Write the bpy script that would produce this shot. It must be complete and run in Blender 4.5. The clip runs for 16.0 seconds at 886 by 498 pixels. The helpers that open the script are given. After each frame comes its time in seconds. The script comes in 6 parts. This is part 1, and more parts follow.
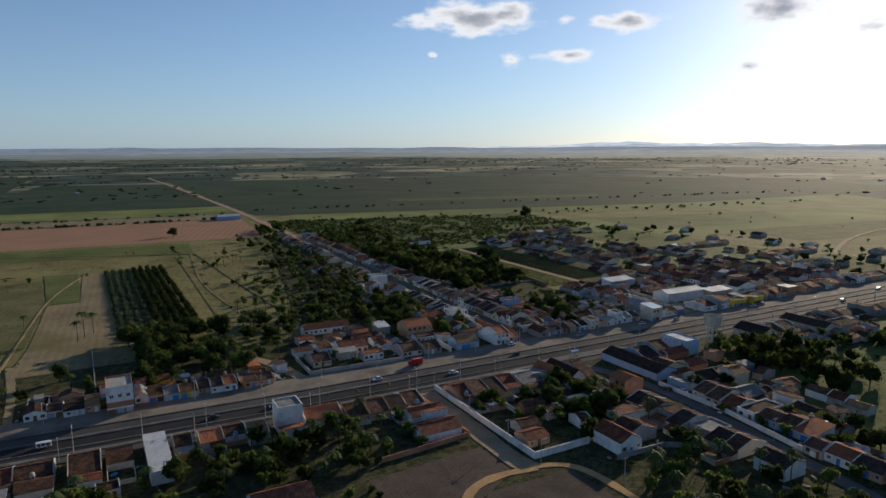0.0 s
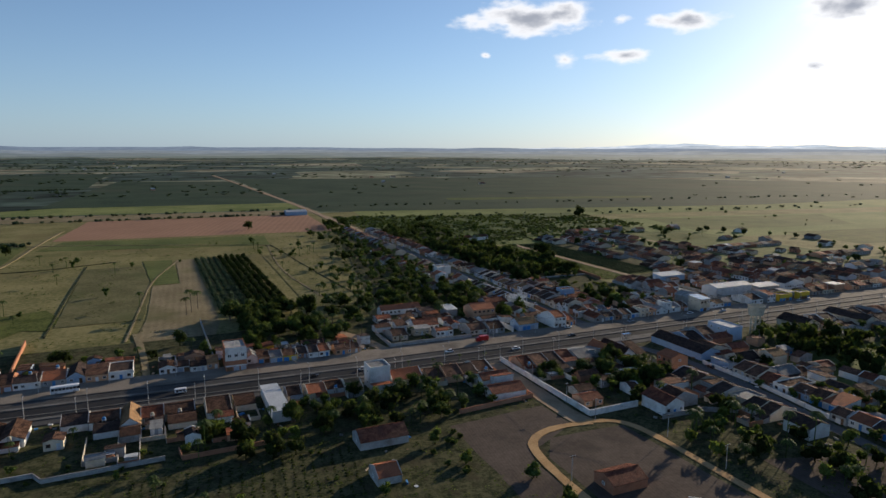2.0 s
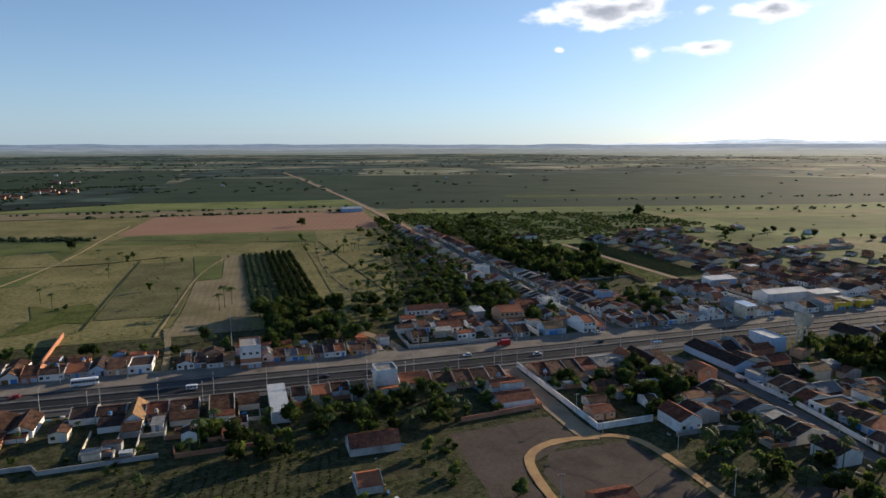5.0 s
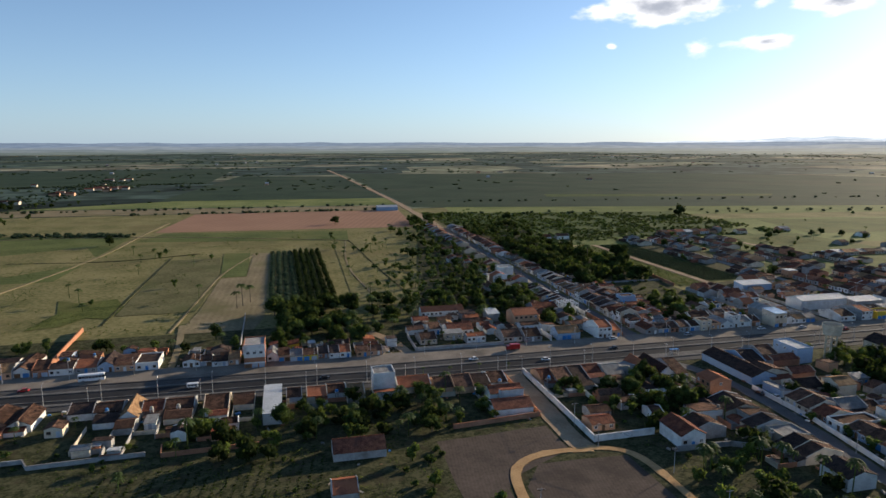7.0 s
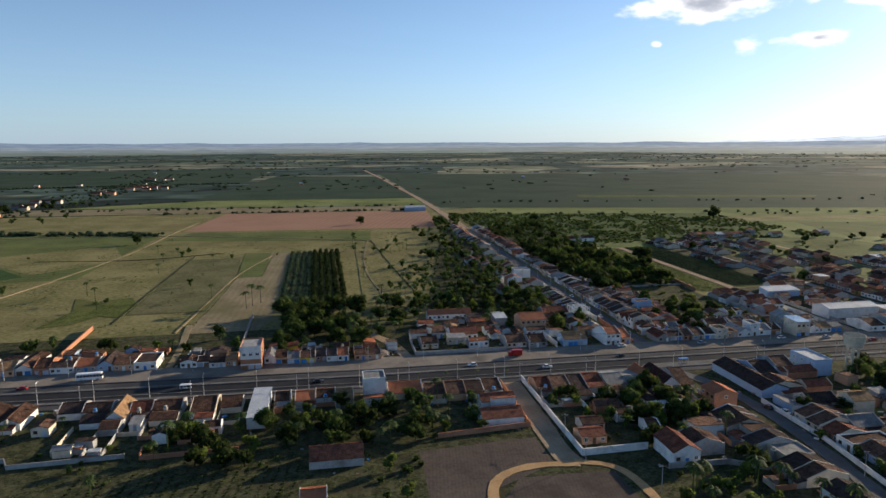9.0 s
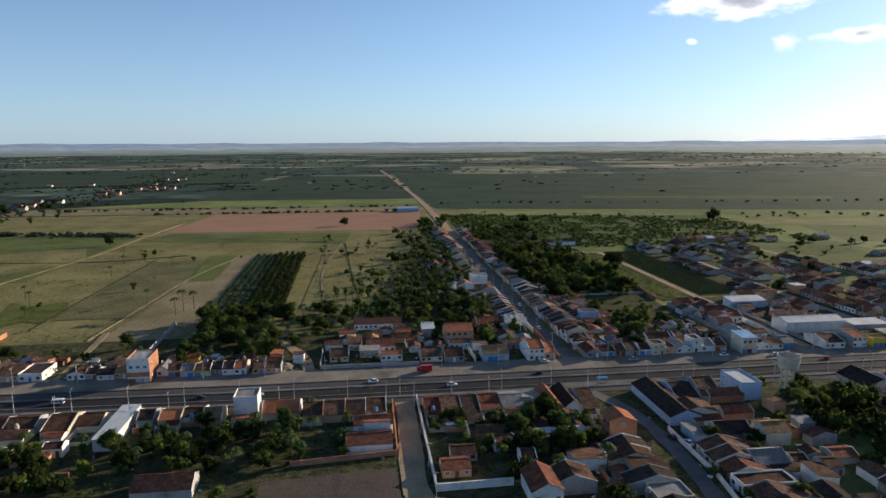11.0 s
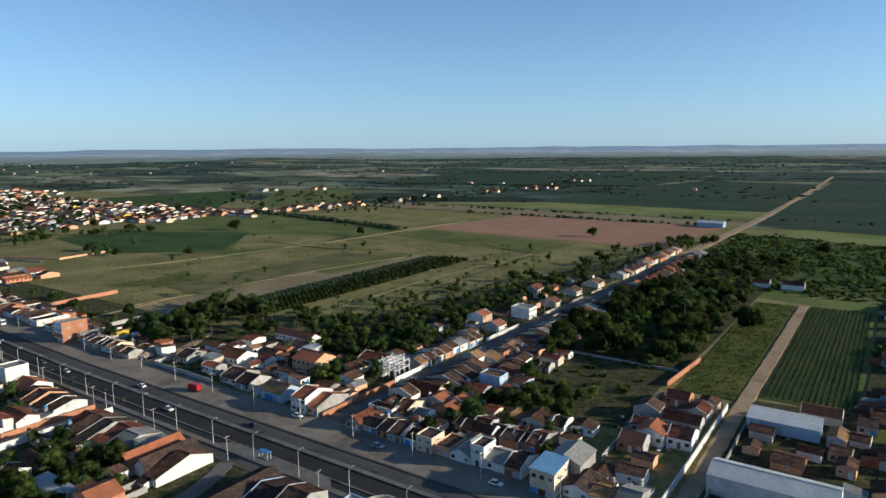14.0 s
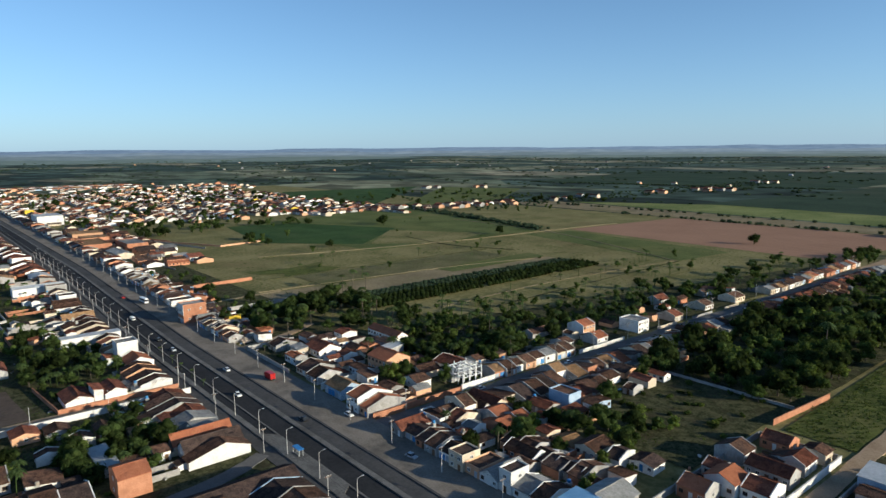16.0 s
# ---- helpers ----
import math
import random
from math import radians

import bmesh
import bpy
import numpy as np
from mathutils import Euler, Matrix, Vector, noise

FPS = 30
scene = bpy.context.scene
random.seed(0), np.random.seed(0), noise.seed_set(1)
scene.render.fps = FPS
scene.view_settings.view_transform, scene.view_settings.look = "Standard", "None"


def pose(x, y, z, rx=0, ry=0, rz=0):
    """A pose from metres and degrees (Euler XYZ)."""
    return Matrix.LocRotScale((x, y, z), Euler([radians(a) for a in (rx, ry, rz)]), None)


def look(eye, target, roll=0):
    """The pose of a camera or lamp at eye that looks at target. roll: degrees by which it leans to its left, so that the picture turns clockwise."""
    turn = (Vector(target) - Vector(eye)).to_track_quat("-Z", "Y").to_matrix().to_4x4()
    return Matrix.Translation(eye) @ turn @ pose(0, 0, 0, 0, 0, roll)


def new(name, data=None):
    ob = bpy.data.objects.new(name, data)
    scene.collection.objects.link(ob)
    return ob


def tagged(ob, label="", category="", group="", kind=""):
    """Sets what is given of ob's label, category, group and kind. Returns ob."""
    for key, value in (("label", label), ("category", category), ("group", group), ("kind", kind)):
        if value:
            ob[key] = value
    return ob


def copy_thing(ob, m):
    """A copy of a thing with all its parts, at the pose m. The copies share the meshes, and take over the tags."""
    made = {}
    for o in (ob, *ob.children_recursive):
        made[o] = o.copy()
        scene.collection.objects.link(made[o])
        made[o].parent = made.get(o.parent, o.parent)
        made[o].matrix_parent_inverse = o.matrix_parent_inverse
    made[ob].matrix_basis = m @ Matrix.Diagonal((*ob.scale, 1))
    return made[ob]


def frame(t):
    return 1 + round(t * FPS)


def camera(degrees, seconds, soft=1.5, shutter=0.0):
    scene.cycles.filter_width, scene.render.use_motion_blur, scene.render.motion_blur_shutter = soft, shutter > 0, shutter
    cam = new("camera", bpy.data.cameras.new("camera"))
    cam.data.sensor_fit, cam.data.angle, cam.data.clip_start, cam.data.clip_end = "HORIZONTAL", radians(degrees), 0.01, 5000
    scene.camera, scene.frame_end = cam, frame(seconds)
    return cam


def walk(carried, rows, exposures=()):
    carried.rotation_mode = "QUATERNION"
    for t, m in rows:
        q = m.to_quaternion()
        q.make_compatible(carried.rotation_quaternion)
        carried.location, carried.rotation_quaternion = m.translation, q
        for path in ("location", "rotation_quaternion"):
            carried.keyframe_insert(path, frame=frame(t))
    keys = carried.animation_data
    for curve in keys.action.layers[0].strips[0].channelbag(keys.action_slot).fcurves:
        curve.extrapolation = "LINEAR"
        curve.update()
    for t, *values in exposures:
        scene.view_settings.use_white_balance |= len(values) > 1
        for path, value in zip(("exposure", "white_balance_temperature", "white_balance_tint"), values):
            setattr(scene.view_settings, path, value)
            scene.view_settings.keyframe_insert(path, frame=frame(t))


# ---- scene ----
cam = camera(68.0, 16.0)
PATH = [
    (0, (0.391, -0.552, 34.835), (5.074, 8.154, 33.326), -0.2),
    (0.5, (-8.503, -4.454, 34.656), (-3.836, 4.264, 33.171), -0.0),
    (0.8, (-13.093, -6.574, 34.5), (-8.463, 2.161, 33.0), -0.1),
    (1, (-16.952, -8.389, 34.376), (-12.328, 0.355, 32.911), -0.1),
    (1.2, (-19.7, -9.6, 34.5), (-15.06, -0.87, 33.02), -0.1),
    (1.5, (-16.855, -10.561, 34.483), (-12.1, -1.889, 33.008), -0.1),
    (1.8, (-9.9, -11.3, 34.85), (-5.85, -2.275, 33.35), 0.2),
    (2, (-8.69, -11.4, 34.85), (-4.68, -2.36, 33.35), 0.2),
    (2.5, (-7.456, -11.639, 34.899), (-3.622, -2.528, 33.385), 0.2),
    (3, (-5.952, -11.784, 34.989), (-2.278, -2.609, 33.464), 0.1),
    (3.5, (-4.307, -11.915, 35.07), (-0.803, -2.676, 33.536), 0.1),
    (4, (-2.735, -11.894, 35.108), (0.608, -2.596, 33.564), 0.0),
    (6.5, (5.773, -11.737, 35.305), (8.254, -2.178, 33.735), -0.0),
    (7, (7.659, -11.634, 35.34), (9.968, -2.034, 33.76), -0.1),
    (7.5, (9.531, -11.476, 35.33), (11.688, -1.841, 33.745), -0.2),
    (8, (11.236, -11.334, 35.384), (13.245, -1.668, 33.795), -0.3),
    (10.3, (18.9, -9.75, 35.3), (20.345, 0.02, 33.72), -0.3),
    (10.5, (20.212, -9.699, 35.289), (21.628, 0.072, 33.7), -0.4),
    (11, (35.262, -6.214, 35.405), (36.522, 3.579, 33.82), -0.3),
    (11.5, (52.112, -2.465, 35.721), (53.439, 7.324, 34.171), -0.5),
    (12, (68.765, 1.388, 35.773), (70.081, 11.178, 34.218), -0.7),
    (12.2, (75.4, 3.2, 35.7), (75.58, 13.08, 34.16), -0.6),
    (12.5, (85.093, 6.766, 35.652), (84.112, 16.593, 34.082), -0.5),
    (13, (100.228, 14.667, 35.519), (98.797, 24.441, 33.964), -0.5),
    (13.5, (115.35, 25.02, 35.217), (112.151, 34.368, 33.677), -0.5),
    (14, (127.194, 36.739, 34.856), (121.571, 44.87, 33.351), -0.5),
    (14.2, (130.9, 40.9, 34.8), (124.31, 48.32, 33.3), -0.4),
    (14.5, (132.928, 45.674, 34.706), (125.896, 52.624, 33.206), -0.3),
    (15, (133.529, 47.678, 34.415), (126.299, 54.423, 32.921), -0.5),
    (15.5, (133.955, 49.225, 34.291), (126.546, 55.773, 32.796), -0.5),
    (16, (134.599, 50.715, 34.238), (127.022, 57.065, 32.737), -0.5),
]
walk(cam, [(t, look(eye, target, roll)) for t, eye, target, roll in PATH],
     exposures=[(0.0, 0.10, 6150, 12), (1.5, 0.18, 6200, 12), (2.0, 0.26, 6200, 12), (4.0, 0.40, 6200, 13), (7.0, 0.60, 6250, 12), (10.5, 0.62, 6250, 12), (11.5, 0.58, 6150, 11), (12.5, 0.56, 6000, 8), (13.0, 0.56, 5900, 7), (14.5, 0.54, 5700, 5), (16.0, 0.52, 5650, 4)])

# ---- sky, sun ----
SUN_AZ, SUN_EL = 63.0, 13.6          # degrees from +y towards +x, above the horizon
world = bpy.data.worlds.new("world")
scene.world = world
world.use_nodes = True
wn, wl = world.node_tree.nodes, world.node_tree.links
wn.clear()


def wmath(op, a, b=None, clamp=False):
    n = wn.new("ShaderNodeMath")
    n.operation, n.use_clamp = op, clamp
    for i, v in enumerate((a, b)):
        if v is None:
            continue
        if isinstance(v, (int, float)):
            n.inputs[i].default_value = v
        else:
            wl.new(v, n.inputs[i])
    return n.outputs[0]


sky = wn.new("ShaderNodeTexSky")
sky.sky_type = "NISHITA"
sky.sun_disc = False
sky.sun_elevation, sky.sun_rotation = radians(SUN_EL), radians(SUN_AZ)
sky.air_density, sky.dust_density, sky.ozone_density, sky.altitude = 0.9, 0.45, 2.6, 300
coord = wn.new("ShaderNodeTexCoord")
sep = wn.new("ShaderNodeSeparateXYZ")
wl.new(coord.outputs["Generated"], sep.inputs[0])
azi = wmath("ARCTAN2", sep.outputs[0], sep.outputs[1])
ele = wmath("ARCSINE", sep.outputs[2])
cn = wn.new("ShaderNodeTexNoise")
cn.inputs["Scale"].default_value, cn.inputs["Detail"].default_value, cn.inputs["Roughness"].default_value = 24.0, 7.0, 0.5
stretch = wn.new("ShaderNodeMapping")
stretch.inputs["Scale"].default_value = (1, 1, 2.1)
wl.new(coord.outputs["Generated"], stretch.inputs[0])
wl.new(stretch.outputs[0], cn.inputs["Vector"])
# fair-weather cumulus: azimuth, elevation, half width, half height in degrees
CLOUDS = [(30.9, 10.7, 6.2, 1.6), (43.3, 10.1, 3.0, 0.95), (38.4, 10.4, 1.2, 0.5), (34.0, 7.4, 1.1, 0.75), (38.9, 7.6, 2.9, 0.85), (54.6, 10.2, 4.4, 1.5),
          (52.6, 6.2, 1.1, 0.45), (61.0, 8.4, 2.2, 0.8), (27.5, 7.8, 0.5, 0.3)]
cover = None
for a0, e0, w0, h0 in CLOUDS:
    da = wmath("DIVIDE", wmath("SUBTRACT", azi, radians(a0)), radians(w0))
    de = wmath("DIVIDE", wmath("SUBTRACT", ele, radians(e0)), radians(h0))
    dist = wmath("SQRT", wmath("ADD", wmath("MULTIPLY", da, da), wmath("MULTIPLY", de, de)))
    one = wmath("MULTIPLY", wmath("SUBTRACT", 1.0, dist), min(1.0, 0.5 + w0 / 10))
    cover = one if cover is None else wmath("MAXIMUM", cover, one)
puff = wmath("ADD", cover, wmath("MULTIPLY", wmath("SUBTRACT", cn.outputs["Fac"], 0.5), 1.5))
alpha = wn.new("ShaderNodeMapRange")
alpha.interpolation_type = "SMOOTHSTEP"
alpha.inputs["From Min"].default_value, alpha.inputs["From Max"].default_value = 0.0, 0.5
wl.new(puff, alpha.inputs["Value"])
core = wn.new("ShaderNodeMapRange")
core.interpolation_type = "SMOOTHSTEP"
core.inputs["From Min"].default_value, core.inputs["From Max"].default_value = 0.32, 0.95
wl.new(puff, core.inputs["Value"])
tone = wn.new("ShaderNodeMixRGB")
tone.inputs["Color1"].default_value, tone.inputs["Color2"].default_value = (9.0, 8.9, 8.7, 1), (3.4, 3.6, 4.0, 1)
wl.new(core.outputs[0], tone.inputs["Fac"])
over = wn.new("ShaderNodeMixRGB")
wl.new(alpha.outputs[0], over.inputs["Fac"])
# evening haze: the low sky turns paler and bluer
low = wmath("POWER", 2.718, wmath("MULTIPLY", wmath("MAXIMUM", ele, 0.0), -7.0))
haze = wn.new("ShaderNodeMixRGB")
haze.blend_type = "MULTIPLY"
haze.inputs["Color2"].default_value = (0.80, 0.93, 1.14, 1)
wl.new(low, haze.inputs["Fac"])
wl.new(sky.outputs[0], haze.inputs["Color1"])
pale = wn.new("ShaderNodeMixRGB")
pale.inputs["Color2"].default_value = (3.3, 4.5, 5.8, 1)
wl.new(wmath("MULTIPLY", low, 0.5), pale.inputs["Fac"])
wl.new(haze.outputs[0], pale.inputs["Color1"])
wl.new(pale.outputs[0], over.inputs["Color1"])
wl.new(tone.outputs[0], over.inputs["Color2"])
back = wn.new("ShaderNodeBackground")
back.inputs["Strength"].default_value = 0.096
wl.new(over.outputs[0], back.inputs["Color"])
wout = wn.new("ShaderNodeOutputWorld")
wl.new(back.outputs[0], wout.inputs["Surface"])

lamp = bpy.data.lights.new("sun", "SUN")
lamp.energy, lamp.angle, lamp.color = 5.0, radians(0.6), (1.0, 0.82, 0.58)
sun = new("sun", lamp)
sa, se = radians(SUN_AZ), radians(SUN_EL)
sun.matrix_world = look((300 * math.sin(sa) * math.cos(se), 300 * math.cos(sa) * math.cos(se), 300 * math.sin(se)), (0, 0, 0))

# ---- materials ----
def material(name, low, high, size=1.0, fine=10.0, rough=0.85, bump=0.0, vary=0.0, metal=0.0, stain=None, rows=0.0, contrast=1.0, island=0.0, furrow=0.0, turn=0.0, thin=0.0):
    """Two colours mixed by noise at two scales in world metres; vary shifts the brightness from object to object."""
    m = bpy.data.materials.new(name)
    m.use_nodes = True
    n, l = m.node_tree.nodes, m.node_tree.links
    b = n["Principled BSDF"]
    b.inputs["Roughness"].default_value, b.inputs["Metallic"].default_value = rough, metal
    b.inputs["Specular IOR Level"].default_value = 0.03 if rough > 0.79 else 0.12 if rough > 0.5 else 0.4
    geo = n.new("ShaderNodeNewGeometry")

    def noise_at(scale, detail=4.0):
        t = n.new("ShaderNodeTexNoise")
        t.inputs["Scale"].default_value, t.inputs["Detail"].default_value, t.inputs["Roughness"].default_value = scale, detail, 0.6
        l.new(geo.outputs["Position"], t.inputs["Vector"])
        return t.outputs["Fac"]

    big, small = noise_at(1.0 / size), noise_at(fine)
    add = n.new("ShaderNodeMath")
    add.operation = "ADD"
    l.new(big, add.inputs[0])
    l.new(small, add.inputs[1])
    span = n.new("ShaderNodeMapRange")
    span.inputs["From Min"].default_value, span.inputs["From Max"].default_value = 1.0 - 0.3 / contrast, 1.0 + 0.3 / contrast
    l.new(add.outputs[0], span.inputs["Value"])
    mix = n.new("ShaderNodeMixRGB")
    mix.inputs["Color1"].default_value, mix.inputs["Color2"].default_value = (*low, 1), (*high, 1)
    l.new(span.outputs[0], mix.inputs["Fac"])
    out = mix.outputs[0]
    if furrow:
        # rows of the plough or the planting, with uneven strength
        swing = n.new("ShaderNodeMapping")
        swing.inputs["Rotation"].default_value = (0, 0, turn)
        l.new(geo.outputs["Position"], swing.inputs[0])
        ridge = n.new("ShaderNodeTexWave")
        ridge.inputs["Scale"].default_value, ridge.inputs["Distortion"].default_value, ridge.inputs["Detail"].default_value = furrow, 1.5, 2.0
        l.new(swing.outputs[0], ridge.inputs["Vector"])
        lev = n.new("ShaderNodeMapRange")
        lev.inputs["To Min"].default_value, lev.inputs["To Max"].default_value = 0.93, 1.05
        l.new(ridge.outputs["Fac"], lev.inputs["Value"])
        rowed = n.new("ShaderNodeHueSaturation")
        l.new(out, rowed.inputs["Color"])
        l.new(lev.outputs[0], rowed.inputs["Value"])
        out = rowed.outputs[0]
    if stain:
        spot = n.new("ShaderNodeMapRange")
        spot.inputs["From Min"].default_value, spot.inputs["From Max"].default_value = 0.52, 0.72
        l.new(noise_at(0.45 / size, 6.0), spot.inputs["Value"])
        dirty = n.new("ShaderNodeMixRGB")
        dirty.inputs["Color2"].default_value = (*stain, 1)
        l.new(out, dirty.inputs["Color1"])
        l.new(spot.outputs[0], dirty.inputs["Fac"])
        out = dirty.outputs[0]
    if island:
        lev = n.new("ShaderNodeMapRange")
        lev.inputs["To Min"].default_value, lev.inputs["To Max"].default_value = 1 - island, 1 + island
        l.new(geo.outputs["Random Per Island"], lev.inputs["Value"])
        hsv = n.new("ShaderNodeHueSaturation")
        l.new(out, hsv.inputs["Color"])
        l.new(lev.outputs[0], hsv.inputs["Value"])
        out = hsv.outputs[0]
    if vary:
        info = n.new("ShaderNodeObjectInfo")
        lev = n.new("ShaderNodeMapRange")
        lev.inputs["To Min"].default_value, lev.inputs["To Max"].default_value = 1 - vary, 1 + vary
        l.new(info.outputs["Random"], lev.inputs["Value"])
        hsv = n.new("ShaderNodeHueSaturation")
        l.new(out, hsv.inputs["Color"])
        l.new(lev.outputs[0], hsv.inputs["Value"])
        out = hsv.outputs[0]
    l.new(out, b.inputs["Base Color"])
    height = small
    if rows:
        wave = n.new("ShaderNodeTexWave")
        wave.inputs["Scale"].default_value, wave.inputs["Distortion"].default_value = rows, 0.4
        tc = n.new("ShaderNodeTexCoord")
        l.new(tc.outputs["Object"], wave.inputs["Vector"])
        height = wave.outputs["Fac"]
    if bump:
        bp = n.new("ShaderNodeBump")
        bp.inputs["Strength"].default_value, bp.inputs["Distance"].default_value = bump, 0.05
        l.new(height, bp.inputs["Height"])
        l.new(bp.outputs[0], b.inputs["Normal"])
    if thin:
        # leaves let part of the low sun through
        glow = n.new("ShaderNodeBsdfTranslucent")
        warm = n.new("ShaderNodeMixRGB")
        warm.blend_type = "MULTIPLY"
        warm.inputs["Fac"].default_value = 1.0
        warm.inputs["Color2"].default_value = (2.3, 2.2, 1.3, 1)
        l.new(out, warm.inputs["Color1"])
        l.new(warm.outputs[0], glow.inputs["Color"])
        both = n.new("ShaderNodeMixShader")
        both.inputs["Fac"].default_value = thin
        l.new(b.outputs[0], both.inputs[1])
        l.new(glow.outputs[0], both.inputs[2])
        l.new(both.outputs[0], n["Material Output"].inputs["Surface"])
    return m


ROOF_OLD = material("roof_old_tile", (0.048, 0.029, 0.022), (0.165, 0.094, 0.064), 0.7, 7, 0.9, 0.5, 0.35, rows=11, stain=(0.065, 0.046, 0.040), island=0.25, contrast=1.7)
ROOF_DARK = material("roof_dark_tile", (0.036, 0.028, 0.026), (0.098, 0.068, 0.057), 0.7, 7, 0.9, 0.5, 0.3, rows=11, island=0.25, contrast=1.7)
ROOF_RED = material("roof_red_tile", (0.105, 0.040, 0.027), (0.26, 0.102, 0.062), 0.7, 7, 0.85, 0.5, 0.3, rows=11, stain=(0.10, 0.05, 0.04), island=0.25, contrast=1.7)
ROOF_ORANGE = material("roof_new_tile", (0.26, 0.092, 0.048), (0.40, 0.16, 0.085), 0.9, 7, 0.85, 0.4, 0.2, rows=11, stain=(0.17, 0.07, 0.05), island=0.25)
ROOF_STRAW = material("roof_pale_tile", (0.22, 0.13, 0.07), (0.40, 0.25, 0.13), 0.7, 7, 0.9, 0.5, 0.25, rows=11, island=0.25, contrast=1.7)
ROOF_CEMENT = material("roof_fibre_cement", (0.16, 0.16, 0.155), (0.33, 0.33, 0.32), 0.8, 6, 0.8, 0.4, 0.3, rows=9, island=0.25)
ROOF_METAL = material("roof_metal", (0.34, 0.36, 0.37), (0.52, 0.54, 0.55), 2.5, 3, 0.72, 0.25, 0.1, rows=8)
ROOF_BLUE = material("roof_blue_metal", (0.14, 0.30, 0.50), (0.24, 0.42, 0.60), 2.0, 3, 0.4, 0.2, 0.1, rows=8)
WHITE = material("white_plaster", (0.62, 0.60, 0.56), (0.80, 0.79, 0.76), 0.9, 6, 0.9, 0.1, 0.12, stain=(0.46, 0.43, 0.39), island=0.25)
CREAM = material("cream_plaster", (0.50, 0.42, 0.31), (0.68, 0.59, 0.46), 0.9, 6, 0.9, 0.1, 0.15, stain=(0.36, 0.29, 0.22), island=0.25)
PEACH = material("orange_plaster", (0.50, 0.28, 0.16), (0.66, 0.40, 0.25), 0.9, 6, 0.9, 0.1, 0.15, island=0.25)
GREY = material("grey_render", (0.26, 0.25, 0.24), (0.42, 0.41, 0.39), 0.8, 6, 0.9, 0.15, 0.2, stain=(0.2, 0.18, 0.16), island=0.25)
BRICK = material("bare_brick", (0.34, 0.15, 0.085), (0.50, 0.25, 0.15), 0.8, 9, 0.9, 0.3, 0.15, stain=(0.27, 0.13, 0.08), island=0.25)
PALEBLUE = material("pale_blue_plaster", (0.26, 0.35, 0.47), (0.40, 0.49, 0.60), 1.0, 6, 0.85, 0.1, 0.1)
YELLOW = material("yellow_paint", (0.52, 0.36, 0.03), (0.66, 0.48, 0.06), 1.0, 6, 0.7, 0.05)
BLUE = material("blue_paint", (0.03, 0.16, 0.42), (0.06, 0.24, 0.52), 1.0, 6, 0.5, 0.05, 0.2)
GLASS = material("dark_window_glass", (0.015, 0.018, 0.022), (0.03, 0.035, 0.04), 1.0, 5, 0.15)
WOODEN = material("painted_timber", (0.10, 0.055, 0.03), (0.2, 0.12, 0.07), 0.4, 8, 0.7, 0.1, 0.4)
FRAME = material("white_frame", (0.6, 0.6, 0.58), (0.75, 0.75, 0.73), 0.5, 6, 0.6)
SHUTTER = material("steel_shutter", (0.30, 0.34, 0.40), (0.48, 0.52, 0.57), 0.6, 8, 0.5, 0.2, 0.3)
CONCRETE = material("concrete", (0.19, 0.185, 0.175), (0.31, 0.30, 0.28), 2.0, 6, 0.9, 0.2, 0.05, stain=(0.14, 0.135, 0.125))
KERB = material("worn_kerb", (0.10, 0.097, 0.09), (0.19, 0.183, 0.17), 2.0, 5, 0.9, 0.2, stain=(0.08, 0.075, 0.068), contrast=1.4)
POLE = material("concrete_pole", (0.34, 0.335, 0.32), (0.48, 0.47, 0.45), 0.5, 8, 0.85, 0.1, 0.1)
ASPHALT = material("asphalt", (0.026, 0.027, 0.029), (0.046, 0.046, 0.047), 6.0, 3, 0.85, 0.1, stain=(0.022, 0.022, 0.024))
ASPHALT_OLD = material("worn_asphalt", (0.060, 0.059, 0.058), (0.10, 0.097, 0.093), 5.0, 3, 0.88, 0.1, stain=(0.048, 0.047, 0.046))
COBBLE = material("cobbled_street", (0.09, 0.087, 0.084), (0.17, 0.163, 0.155), 3.0, 8, 0.9, 0.3, stain=(0.09, 0.088, 0.085))
PAVING = material("dusty_paving", (0.145, 0.126, 0.103), (0.275, 0.24, 0.197), 3.0, 4, 0.92, 0.2, stain=(0.085, 0.078, 0.068))
DIRT = material("dirt", (0.26, 0.185, 0.115), (0.40, 0.30, 0.20), 2.5, 4, 0.95, 0.3, stain=(0.19, 0.14, 0.09))
SAND = material("sandy_track", (0.33, 0.20, 0.095), (0.50, 0.33, 0.165), 2.0, 4, 0.95, 0.3)
SOIL = material("dark_soil", (0.070, 0.055, 0.045), (0.12, 0.096, 0.078), 4.0, 2.5, 0.95, 0.5, stain=(0.055, 0.045, 0.038), furrow=0.8, turn=0.15)
PLOUGHED = material("ploughed_field", (0.25, 0.145, 0.095), (0.34, 0.205, 0.135), 30.0, 1.2, 0.95, 0.3, furrow=0.12, turn=0.3)
FIELD_GREEN = material("green_field", (0.074, 0.094, 0.032), (0.136, 0.152, 0.054), 14.0, 1.5, 0.95, 0.4, stain=(0.15, 0.145, 0.055), furrow=0.10, turn=1.5, contrast=1.5)
# cane green leaned to slate, a little distance haze in the colour
FIELD_DARK = material("dark_cane_field", (0.026, 0.044, 0.028), (0.050, 0.072, 0.044), 40.0, 0.6, 0.95, 0.4, stain=(0.058, 0.068, 0.044), contrast=1.5)
FIELD_CROP = material("deep_green_crop", (0.030, 0.058, 0.020), (0.058, 0.098, 0.032), 12.0, 1.2, 0.95, 0.4, stain=(0.062, 0.085, 0.032), furrow=0.25, turn=0.6, contrast=1.5)
